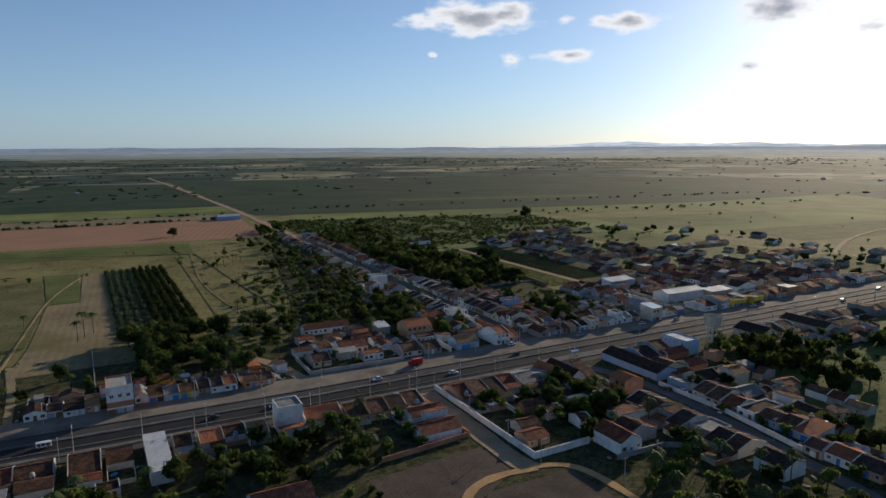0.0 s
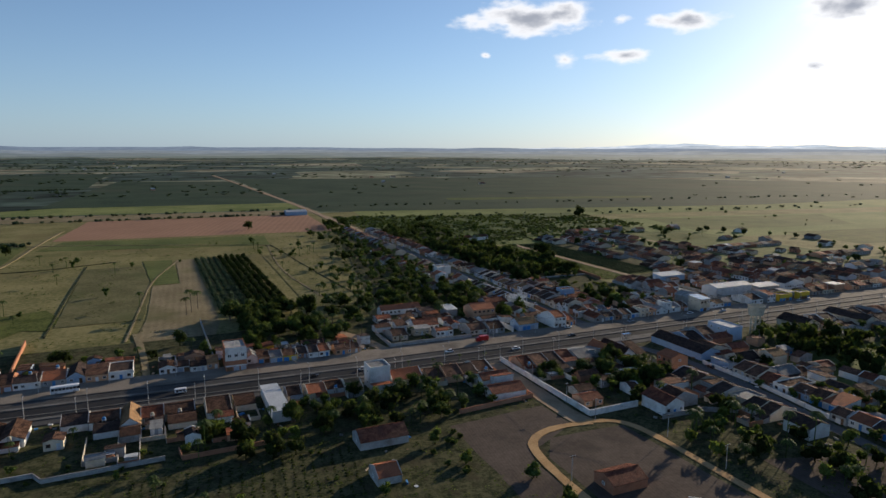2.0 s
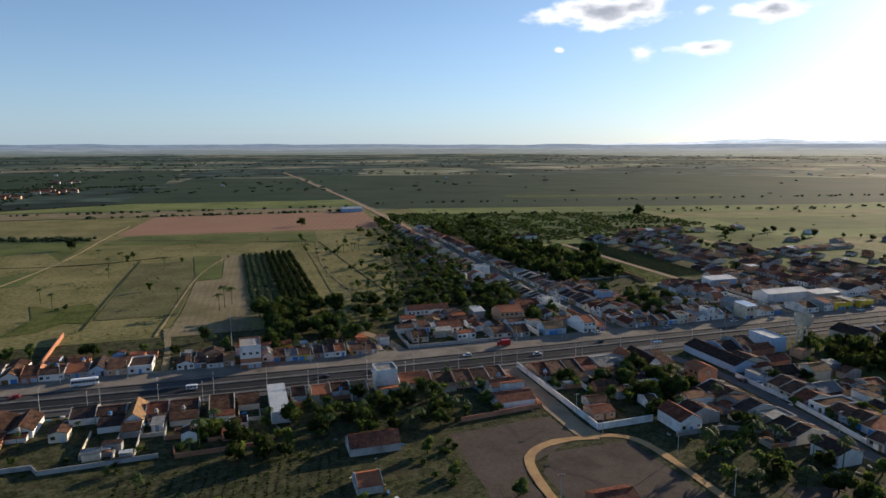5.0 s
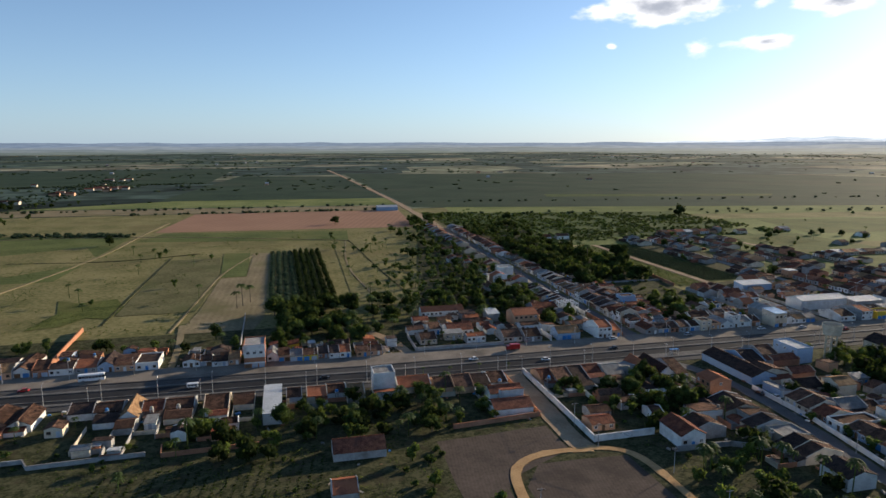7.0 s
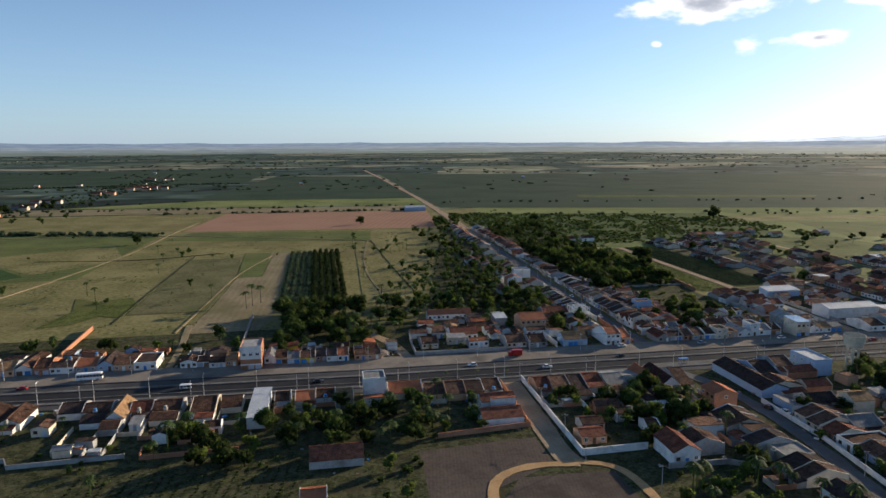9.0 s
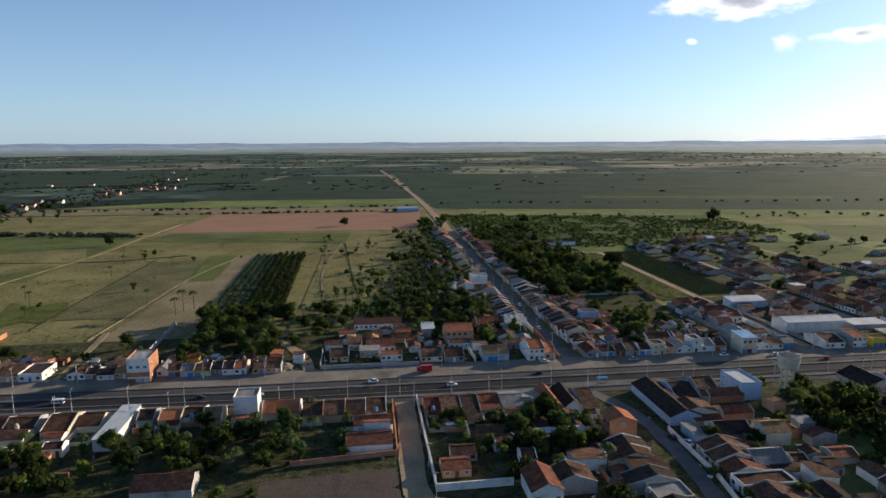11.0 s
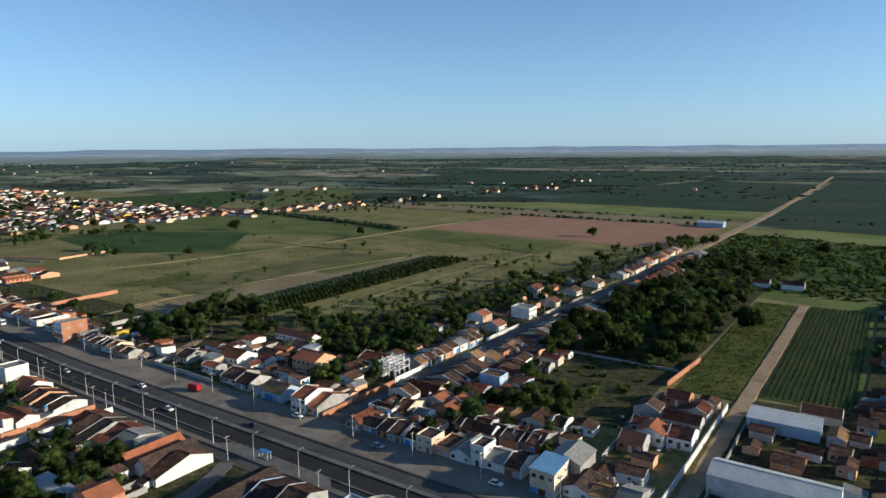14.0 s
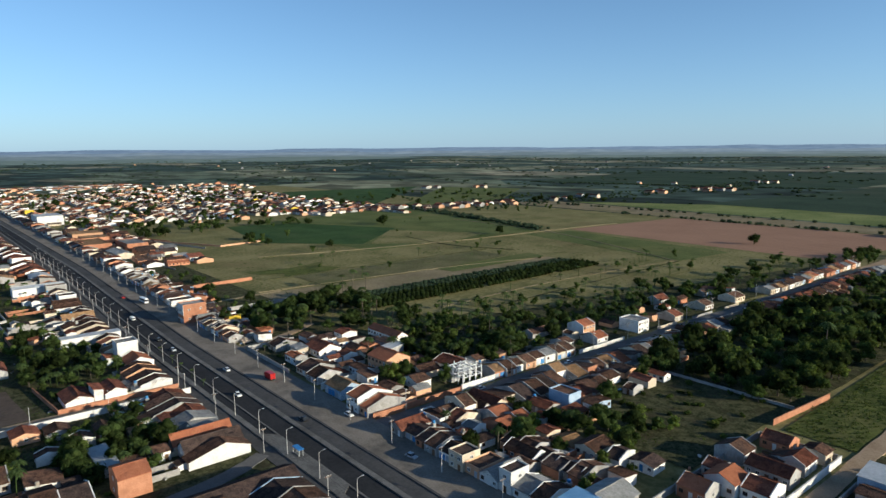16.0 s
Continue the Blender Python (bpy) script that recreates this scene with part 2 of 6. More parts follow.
SCRUB = material("scrubby_orchard_ground", (0.045, 0.068, 0.022), (0.095, 0.122, 0.040), 8.0, 1.2, 0.95, 0.4, stain=(0.10, 0.105, 0.045), contrast=1.6)
FIELD_LIGHT = material("light_pasture", (0.110, 0.140, 0.046), (0.205, 0.220, 0.082), 30.0, 0.9, 0.95, 0.4, stain=(0.085, 0.11, 0.035), contrast=1.9)
FIELD_LIME = material("lush_grass", (0.050, 0.064, 0.018), (0.118, 0.130, 0.038), 5.0, 1.8, 0.95, 0.5, stain=(0.13, 0.125, 0.045), contrast=1.7)
FIELD_TAN = material("dry_stubble", (0.17, 0.138, 0.080), (0.27, 0.22, 0.132), 9.0, 1.6, 0.95, 0.4, stain=(0.14, 0.13, 0.058), furrow=0.22, turn=0.05, contrast=1.4)
FIELD_OLIVE = material("dry_pasture", (0.125, 0.122, 0.047), (0.235, 0.205, 0.092), 16.0, 1.0, 0.95, 0.5, stain=(0.17, 0.14, 0.065), contrast=1.9)
FIELD_BROWN = material("brown_grazed_plot", (0.092, 0.090, 0.040), (0.165, 0.150, 0.074), 9.0, 1.4, 0.95, 0.5, stain=(0.095, 0.105, 0.042), contrast=1.7)
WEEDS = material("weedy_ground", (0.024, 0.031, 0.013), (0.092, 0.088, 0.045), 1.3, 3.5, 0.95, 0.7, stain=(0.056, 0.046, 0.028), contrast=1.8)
CROP_ROW = material("crop_leaves", (0.030, 0.046, 0.020), (0.060, 0.082, 0.034), 2.0, 6, 0.85, 0.3, island=0.45)
LEAF = material("broad_leaves", (0.018, 0.032, 0.009), (0.058, 0.080, 0.024), 0.5, 4, 0.85, 0, 0.4, island=0.5, thin=0.42)
LEAF_LIGHT = material("light_leaves", (0.050, 0.078, 0.018), (0.118, 0.150, 0.038), 0.5, 4, 0.85, 0, 0.25, island=0.45, thin=0.35)
LEAF_PALM = material("palm_leaves", (0.028, 0.050, 0.015), (0.075, 0.105, 0.034), 0.5, 5, 0.7, 0, 0.25, island=0.45, thin=0.4)
BARK = material("bark", (0.09, 0.07, 0.05), (0.17, 0.14, 0.11), 0.2, 9, 0.9, 0.4)
RUBBLE = material("rubble", (0.32, 0.25, 0.19), (0.5, 0.42, 0.34), 0.4, 8, 0.95, 0.4)
TANK_BLUE = material("blue_plastic", (0.05, 0.2, 0.45), (0.08, 0.26, 0.52), 0.5, 4, 0.45)
TANK_GREY = material("cement_tank", (0.34, 0.315, 0.25), (0.50, 0.47, 0.38), 0.8, 6, 0.9, 0.2, 0, stain=(0.25, 0.2, 0.16))
RUBBER = material("tyre_rubber", (0.015, 0.015, 0.015), (0.03, 0.03, 0.03), 0.3, 8, 0.8)
STEEL = material("galvanised_steel", (0.35, 0.36, 0.37), (0.5, 0.51, 0.52), 0.5, 6, 0.45, metal=0.7)
WIRE = material("cable", (0.03, 0.03, 0.03), (0.05, 0.05, 0.05), 1, 3, 0.6)


def paint(name, c, rough=0.3):
    return material(name, tuple(v * 0.88 for v in c), c, 1.5, 3, rough)


CAR_PAINTS = [("white", paint("white_car_paint", (0.78, 0.78, 0.77))), ("red", paint("red_car_paint", (0.42, 0.02, 0.02))),
              ("silver", paint("silver_car_paint", (0.45, 0.46, 0.48))), ("black", paint("black_car_paint", (0.02, 0.02, 0.022)))]
# greens shifted to blue in place of distance haze; young orchard rows share it
LEAF_FAR = material("far_leaves_hazed", (0.026, 0.046, 0.028), (0.060, 0.082, 0.048), 3.0, 0.6, 0.95, 0, 0, island=0.3, thin=0.3)

# ---- mesh helpers ----
def ob_from(name, bm, mat, parent=None, label="", smooth=False):
    me = bpy.data.meshes.new(name)
    bm.to_mesh(me)
    bm.free()
    for mm in (mat if isinstance(mat, (list, tuple)) else [mat]):
        me.materials.append(mm)
    if smooth:
        for p in me.polygons:
            p.use_smooth = True
    ob = new(name, me)
    if parent:
        ob.parent = parent
    if label:
        ob["label"] = label
    return ob


def part(name, bm, mat, parent, label="", smooth=False):
    return ob_from(name, bm, mat, parent, label, smooth)


def share(name, mesh, parent, m):
    """Another object on a mesh that exists, under parent, at m."""
    ob = new(name, mesh)
    ob.parent = parent
    ob.matrix_basis = m
    return ob


def box(bm, x0, y0, z0, x1, y1, z1):
    v = [bm.verts.new((x, y, z)) for z in (z0, z1) for x, y in ((x0, y0), (x1, y0), (x1, y1), (x0, y1))]
    for f in ((3, 2, 1, 0), (4, 5, 6, 7), (0, 1, 5, 4), (1, 2, 6, 5), (2, 3, 7, 6), (3, 0, 4, 7)):
        bm.faces.new([v[i] for i in f])
    return v


def profile_x(bm, pts, x0, x1):
    """A closed outline of (y, z) pushed from x0 to x1."""
    a, b = [bm.verts.new((x0, y, z)) for y, z in pts], [bm.verts.new((x1, y, z)) for y, z in pts]
    n = len(pts)
    bm.faces.new(a[::-1])
    bm.faces.new(b)
    for i in range(n):
        bm.faces.new((a[i], a[(i + 1) % n], b[(i + 1) % n], b[i]))
    bmesh.ops.recalc_face_normals(bm, faces=bm.faces)


def tube(bm, pts, radii, sides=6):
    rings = []
    for i, p in enumerate(pts):
        d = (Vector(pts[min(i + 1, len(pts) - 1)]) - Vector(pts[max(i - 1, 0)])).normalized()
        s = d.cross(Vector((0.31, 0.95, 0.02))).normalized()
        t = d.cross(s)
        rings.append([bm.verts.new(Vector(p) + radii[i] * (math.cos(a) * s + math.sin(a) * t)) for a in (2 * math.pi * k / sides for k in range(sides))])
    for r, q in zip(rings, rings[1:]):
        for k in range(sides):
            bm.faces.new((r[k], r[(k + 1) % sides], q[(k + 1) % sides], q[k]))
    bm.faces.new(rings[-1])
    bm.faces.new(rings[0][::-1])


def bend(u):
    """How far the highway swings to +y along its western stretch."""
    return min(max((20 - u) * 0.03, 0.0), 3.0)


def structure(name, bm, mat, label, category):
    return tagged(ob_from(name, bm, mat), label, category, kind="structure")


# ---- ground to the horizon ----
def far_land_material():
    """Fields and woods: irregular plots, each of its own crop, greyed blue for haze."""
    m = bpy.data.materials.new("hazed_farmland")
    m.use_nodes = True
    n, l = m.node_tree.nodes, m.node_tree.links
    b = n["Principled BSDF"]
    b.inputs["Roughness"].default_value = 0.95
    b.inputs["Specular IOR Level"].default_value = 0.03
    geo = n.new("ShaderNodeNewGeometry")
    stretchy = n.new("ShaderNodeMapping")
    stretchy.inputs["Scale"].default_value = (1 / 190, 1 / 130, 0)
    stretchy.inputs["Rotation"].default_value = (0, 0, 0.12)
    l.new(geo.outputs["Position"], stretchy.inputs[0])
    cell = n.new("ShaderNodeTexVoronoi")
    cell.inputs["Scale"].default_value, cell.inputs["Randomness"].default_value = 1.0, 0.75
    l.new(stretchy.outputs[0], cell.inputs["Vector"])
    pick = n.new("ShaderNodeSeparateXYZ")
    l.new(cell.outputs["Color"], pick.inputs[0])
    ramp = n.new("ShaderNodeValToRGB")
    ramp.color_ramp.interpolation = "CONSTANT"
    # plot colours lean to grey-blue: distance haze put into the base colour
    stops = [(0.0, (0.046, 0.066, 0.052)), (0.34, (0.095, 0.112, 0.074)), (0.50, (0.042, 0.062, 0.050)), (0.70, (0.15, 0.155, 0.10)),
             (0.78, (0.062, 0.084, 0.060)), (0.90, (0.20, 0.185, 0.125))]
    ramp.color_ramp.elements[0].color = (*stops[0][1], 1)
    ramp.color_ramp.elements[1].position, ramp.color_ramp.elements[1].color = stops[1][0], (*stops[1][1], 1)
    for p, c in stops[2:]:
        ramp.color_ramp.elements.new(p).color = (*c, 1)
    l.new(pick.outputs[0], ramp.inputs["Fac"])
    grain = n.new("ShaderNodeTexNoise")
    grain.inputs["Scale"].default_value, grain.inputs["Detail"].default_value = 0.035, 8
    l.new(geo.outputs["Position"], grain.inputs["Vector"])
    lev = n.new("ShaderNodeMapRange")
    lev.inputs["From Min"].default_value, lev.inputs["From Max"].default_value = 0.3, 0.7
    lev.inputs["To Min"].default_value, lev.inputs["To Max"].default_value = 0.40, 1.55
    l.new(grain.outputs["Fac"], lev.inputs["Value"])
    hsv = n.new("ShaderNodeHueSaturation")
    l.new(ramp.outputs[0], hsv.inputs["Color"])
    l.new(lev.outputs[0], hsv.inputs["Value"])
    # small plots and copses inside each large one
    fine = n.new("ShaderNodeMapping")
    fine.inputs["Scale"].default_value = (1 / 75, 1 / 38, 0)
    fine.inputs["Rotation"].default_value = (0, 0, -0.2)
    l.new(geo.outputs["Position"], fine.inputs[0])
    plots = n.new("ShaderNodeTexVoronoi")
    plots.inputs["Scale"].default_value = 1.0
    l.new(fine.outputs[0], plots.inputs["Vector"])
    split = n.new("ShaderNodeSeparateXYZ")
    l.new(plots.outputs["Color"], split.inputs[0])
    span = n.new("ShaderNodeMapRange")
    span.inputs["To Min"].default_value, span.inputs["To Max"].default_value = 0.50, 1.65
    l.new(split.outputs[1], span.inputs["Value"])
    again = n.new("ShaderNodeHueSaturation")
    l.new(hsv.outputs[0], again.inputs["Color"])
    l.new(span.outputs[0], again.inputs["Value"])
    l.new(again.outputs[0], b.inputs["Base Color"])
    return m


FARM = far_land_material()
bm = bmesh.new()
rings = [0, 300, 700, 1200, 1800, 2500, 3300, 4100, 4930]
sides = 96
prev = None
for r in rings:
    if r == 0:
        ring = [bm.verts.new((60, 100, 0))]
    else:
        ring = []
        for k in range(sides):
            a = 2 * math.pi * k / sides
            z = 0.0 if r <= 700 else min(1.0, (r - 700) / 1500) * 9.0 * noise.noise((r * 0.0011 * math.cos(a), r * 0.0011 * math.sin(a), 3.3))
            ring.append(bm.verts.new((60 + r * math.cos(a), 100 + r * math.sin(a), z)))
    if prev and len(prev) == 1:
        for k in range(sides):
            bm.faces.new((prev[0], ring[k], ring[(k + 1) % sides]))
    elif prev:
        for k in range(sides):
            bm.faces.new((prev[k], ring[k], ring[(k + 1) % sides], prev[(k + 1) % sides]))
    prev = ring
structure("ground", bm, FARM, "flat patchwork farmland with woods reaching the horizon", "ground")

# far hills along the horizon, a pale backdrop whose glow stands for distance haze
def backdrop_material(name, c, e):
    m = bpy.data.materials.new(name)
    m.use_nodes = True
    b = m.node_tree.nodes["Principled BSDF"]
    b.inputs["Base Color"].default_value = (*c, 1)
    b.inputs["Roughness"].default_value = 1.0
    # the slopes give off light: haze is put in as emission
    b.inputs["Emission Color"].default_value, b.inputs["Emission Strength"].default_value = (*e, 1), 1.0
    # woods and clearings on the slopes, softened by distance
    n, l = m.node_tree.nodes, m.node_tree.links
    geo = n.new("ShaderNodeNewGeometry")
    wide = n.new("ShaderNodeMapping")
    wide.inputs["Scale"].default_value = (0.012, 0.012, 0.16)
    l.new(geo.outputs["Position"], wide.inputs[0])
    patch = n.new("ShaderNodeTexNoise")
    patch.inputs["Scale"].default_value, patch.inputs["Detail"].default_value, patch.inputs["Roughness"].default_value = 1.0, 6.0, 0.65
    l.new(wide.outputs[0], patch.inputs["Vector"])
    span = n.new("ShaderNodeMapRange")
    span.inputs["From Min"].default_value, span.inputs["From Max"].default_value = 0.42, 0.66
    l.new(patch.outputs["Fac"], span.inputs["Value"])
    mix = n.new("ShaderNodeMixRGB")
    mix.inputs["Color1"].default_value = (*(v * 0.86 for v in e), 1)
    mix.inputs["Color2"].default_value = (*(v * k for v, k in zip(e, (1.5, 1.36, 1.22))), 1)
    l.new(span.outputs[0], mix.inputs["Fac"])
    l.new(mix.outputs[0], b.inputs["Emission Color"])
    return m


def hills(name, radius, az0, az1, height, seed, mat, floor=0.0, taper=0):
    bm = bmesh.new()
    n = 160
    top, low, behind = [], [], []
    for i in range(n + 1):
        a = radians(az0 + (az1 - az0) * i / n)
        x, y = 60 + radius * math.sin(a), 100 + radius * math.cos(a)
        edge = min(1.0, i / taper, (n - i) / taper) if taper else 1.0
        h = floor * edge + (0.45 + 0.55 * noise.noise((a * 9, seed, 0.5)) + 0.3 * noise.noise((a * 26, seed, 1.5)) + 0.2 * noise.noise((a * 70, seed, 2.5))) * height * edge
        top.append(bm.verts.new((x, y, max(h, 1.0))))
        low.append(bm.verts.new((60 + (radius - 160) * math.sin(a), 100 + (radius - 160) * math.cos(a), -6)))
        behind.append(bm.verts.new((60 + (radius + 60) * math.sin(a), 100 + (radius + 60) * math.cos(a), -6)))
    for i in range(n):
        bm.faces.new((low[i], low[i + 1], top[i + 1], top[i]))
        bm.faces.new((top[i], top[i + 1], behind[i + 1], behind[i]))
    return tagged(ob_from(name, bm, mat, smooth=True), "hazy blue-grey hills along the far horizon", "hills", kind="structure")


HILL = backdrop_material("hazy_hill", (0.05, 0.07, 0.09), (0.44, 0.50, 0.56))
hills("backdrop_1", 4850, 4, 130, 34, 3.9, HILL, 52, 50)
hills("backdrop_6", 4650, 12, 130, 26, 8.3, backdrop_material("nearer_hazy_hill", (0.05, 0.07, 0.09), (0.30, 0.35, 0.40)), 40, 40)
# added ridge rings, glowing bluer with distance in place of thickening haze
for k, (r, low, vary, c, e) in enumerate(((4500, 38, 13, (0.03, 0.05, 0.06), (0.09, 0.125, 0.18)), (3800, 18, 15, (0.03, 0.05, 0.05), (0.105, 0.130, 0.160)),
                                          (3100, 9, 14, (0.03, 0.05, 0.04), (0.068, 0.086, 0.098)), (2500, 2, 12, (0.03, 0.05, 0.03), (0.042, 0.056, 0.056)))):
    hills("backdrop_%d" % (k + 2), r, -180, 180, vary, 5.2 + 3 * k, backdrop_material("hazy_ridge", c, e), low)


# ---- fields: each plot a thin sheet with its own corners ----
FIELD_COUNT = [0]


def field(corners, mat, label, category="field", z=0.0, name="field"):
    """A plot of land; its outline is softened by small irregular steps."""
    bm = bmesh.new()
    FIELD_COUNT[0] += 1
    z = 0.02 + 0.004 * FIELD_COUNT[0] + z
    pts = []
    for i, (x, y) in enumerate(corners):
        x1, y1 = corners[(i + 1) % len(corners)]
        length = math.hypot(x1 - x, y1 - y)
        k = max(1, int(length / 4))
        for j in range(k):
            f = j / k
            w = 0.25 if j else 0.0
            px_, py_ = x + (x1 - x) * f, y + (y1 - y) * f
            pts.append((px_ + w * noise.noise((px_ * 0.4, py_ * 0.4, 7.0)), py_ + w * noise.noise((px_ * 0.4, py_ * 0.4, 9.0))))
    vs = [bm.verts.new((x, y, z)) for x, y in pts]
    f = bm.faces.new(vs)
    bmesh.ops.recalc_face_normals(bm, faces=bm.faces)
    if f.normal.z < 0:
        f.normal_flip()
    return tagged(ob_from(name, bm, mat), label, category, kind="structure")


def rect(u0, u1, v0, v1):
    return [(u0, v0), (u1, v0), (u1, v1), (u0, v1)]


# broad base of the village and its pastures
field(rect(-480, 420, -140, 345), FIELD_OLIVE, "dry olive pasture round the village", "pasture")
field([(76, 205), (420, 150), (520, 330), (100, 385)], FIELD_LIGHT, "pale green pasture in evening sun", "pasture")
field([(76, 222), (186, 208), (205, 296), (78, 318)], SCRUB, "scrubby green orchard ground", "field")
field([(210, 206), (300, 196), (330, 236), (222, 252)], FIELD_GREEN, "green meadow strip", "field")
field([(196, 262), (420, 226), (440, 250), (204, 282)], FIELD_OLIVE, "dry pasture strip", "pasture")
field([(236, 150), (330, 140), (345, 176), (240, 186)], FIELD_LIME, "bright grass meadow", "field")
field([(77, 352), (345, 296), (620, 300), (800, 640), (76, 780)], FIELD_DARK, "dark green sugar cane field", "field")
field([(180, 404), (330, 372), (345, 388), (186, 424)], SCRUB, "dark thicket at the foot of the cane field", "field")
field([(-70, 430), (71.5, 424), (69, 720), (-40, 760)], FIELD_DARK, "dark green sugar cane field beside the dirt road", "field")
field([(-330, 560), (-60, 620), (-60, 1000), (-420, 900)], FIELD_DARK, "dark green field behind the hamlet", "field")
field([(-160, 350), (72, 342), (72, 366), (-160, 384)], FIELD_TAN, "strip of dry stubble", "field")
field([(-140, 386), (72.5, 370), (72.5, 420), (-60, 428)], FIELD_LIGHT, "strip of yellow-green grass", "field")
field([(-44, 271), (62, 265), (67, 340), (-37, 343)], PLOUGHED, "reddish brown ploughed field", "field")
field([(-46, 245), (30, 231), (32, 259), (-40, 267)], FIELD_GREEN, "green crop strip below the ploughed field", "field")
field([(-156, 168), (-52, 175), (-50, 262), (-190, 290)], FIELD_GREEN, "green meadow in the valley", "field")
field([(-372, 301), (-353, 429), (-196, 268), (-231, 233)], FIELD_CROP, "dark green crop field behind the town", "field")
field([(-330, 440), (-190, 290), (-165, 345), (-260, 470)], FIELD_GREEN, "green field behind the town", "field")
field([(-156, 166), (-96, 155), (-67, 181), (-100, 220), (-149, 196)], FIELD_CROP, "deep green crop field below the town", "field")
field([(-96, 214), (-66, 184), (-48, 205), (-60, 236)], FIELD_OLIVE, "dry grazed plot", "pasture")
field([(-11.2, 133), (-13.5, 113), (0.4, 112), (2.6, 126), (2.2, 209), (-3, 209), (-3.2, 169.5), (-9.8, 168.5)], FIELD_TAN, "fallow plot of dry stubble", "field")
field([(-43.5, 151), (-38, 147), (-31, 150), (-27, 140), (-28.5, 131), (-33, 133), (-36, 127), (-42, 125), (-40, 138)], FIELD_LIME, "patch of lush green grass", "field")
field([(-27.6, 133), (-11.8, 133.4), (-10.2, 168.6), (-12.6, 202), (-27.6, 201)], FIELD_BROWN, "brown grazed plot between ditches", "field")
field([(-12.4, 211), (-4, 209.5), (-3.3, 170), (-9.9, 170)], FIELD_GREEN, "green grass plot", "field")
field([(22, 135), (46, 125), (40, 225), (24, 228)], FIELD_OLIVE, "dry grazed plot with scattered palms", "pasture")
field(rect(103, 111, 131, 196), FIELD_LIME, "lush green lot beside the dirt road", "lot")
field(rect(113.8, 125.6, 134, 198), FIELD_GREEN, "dark green crop field in rows", "field")
field(rect(86, 101, 113, 137), WEEDS, "dark tilled lot behind the houses", "lot")
field(rect(74, 86, 96, 138), WEEDS, "weedy dark back lot", "lot")
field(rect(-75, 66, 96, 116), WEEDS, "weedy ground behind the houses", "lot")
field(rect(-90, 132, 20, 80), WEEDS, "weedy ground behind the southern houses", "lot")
field([(24, 46.5), (38.8, 55), (38.6, 61.6), (24.2, 60.5)], SOIL, "dark tilled soil plot", "plot")
field([(30.5, 28), (45.2, 25), (44.6, 52), (34, 52.4), (31, 48)], SOIL, "dark bare paddock", "plot")
field([(22.5, 28), (28.4, 28), (29, 48), (32, 53.4), (31, 53), (23.8, 46)], SOIL, "dark tilled soil strip", "plot")
field([(52, 22), (66, 22), (66.5, 34), (53, 38)], SOIL, "dark shaded garden plot", "plot")
field([(76, 30), (132, 22), (132, 62), (84, 64)], FIELD_GREEN, "dim open pasture behind the street", "pasture")
field([(84, 42), (128, 38), (130, 50), (88, 54)], FIELD_GREEN, "patch of lush grass", "lot")
# weeds and dirt, darkened so the shade between houses is in the colour
field([(112, 96), (206, 96), (200, 206), (126, 208), (126, 134), (113, 132)], WEEDS, "weedy ground between the houses, darkened for their shade", "lot")
field([(139, 132), (149, 130), (206, 118), (204, 206), (152, 208), (141, 190)], FIELD_GREEN, "green vacant land among the settlement houses", "lot")
field([(34, 112), (67, 112), (68, 262), (58, 240), (48, 190), (38, 140)], WEEDS, "dark weedy ground under the groves", "lot")
field([(75, 112), (102, 137), (103, 262), (76, 262)], WEEDS, "dark weedy ground under the groves", "lot")
for u0, u1, v0, v1 in ((141, 148, 118, 132), (126, 131.5, 125, 133), (142, 147, 140, 152), (155, 165, 128, 140), (140, 150, 186, 204), (168, 178, 150, 172), (190, 215, 108, 128), (176, 196, 184, 200)):
    field(rect(u0, u1, v0, v1), FIELD_LIME, "vacant lot of lush grass between houses", "lot")

# ---- highway ----
US = [-1000, -600, -400, -300, -200, -150, -120, -100, -80, -60, -50, -40, -30, -20, -10, 0, 10, 20, 60, 100, 140, 200, 300, 500, 900]


def strip(name, v0, v1, z0, z1, mat, label, category, us=US, u0=-1e9, u1=1e9):
    """A band along the highway from v0 to v1, with a step from z0 up to z1."""
    bm = bmesh.new()
    pts = sorted({min(max(u, u0), u1) for u in us})
    rows = [[bm.verts.new((u, v + bend(u), z)) for v, z in ((v0, z0), (v0, z1), (v1, z1), (v1, z0))] for u in pts]
    for a, b in zip(rows, rows[1:]):
        for i in range(3):
            bm.faces.new((a[i], b[i], b[i + 1], a[i + 1]))
    bm.faces.new(rows[0])
    bm.faces.new(rows[-1][::-1])
    bmesh.ops.recalc_face_normals(bm, faces=bm.faces)
    return structure(name, bm, mat, label, category)


Z = 0.2
strip("pavement_1", 89.5, 95.0, -0.1, 0.24, PAVING, "dusty paved verge in front of the houses", "pavement")
strip("kerb_1", 89.2, 89.5, -0.1, 0.29, ASPHALT_OLD, "dark worn kerb", "kerb")
strip("road_1", 87.0, 89.2, -0.1, Z, ASPHALT_OLD, "worn grey asphalt carriageway", "road")
strip("kerb_2", 86.35, 87.0, -0.1, 0.33, KERB, "pale concrete median kerb", "kerb")
strip("road_2", 83.75, 86.35, -0.1, Z, ASPHALT, "dark new asphalt carriageway", "road")
strip("kerb_3", 83.55, 83.75, -0.1, 0.30, KERB, "thin concrete kerb", "kerb")
strip("verge", 82.35, 83.55, -0.1, 0.21, ASPHALT, "dark strip between the kerbs", "verge")
strip("kerb_4", 81.6, 82.35, -0.1, 0.31, KERB, "pale concrete kerb under the lamp posts", "kerb")
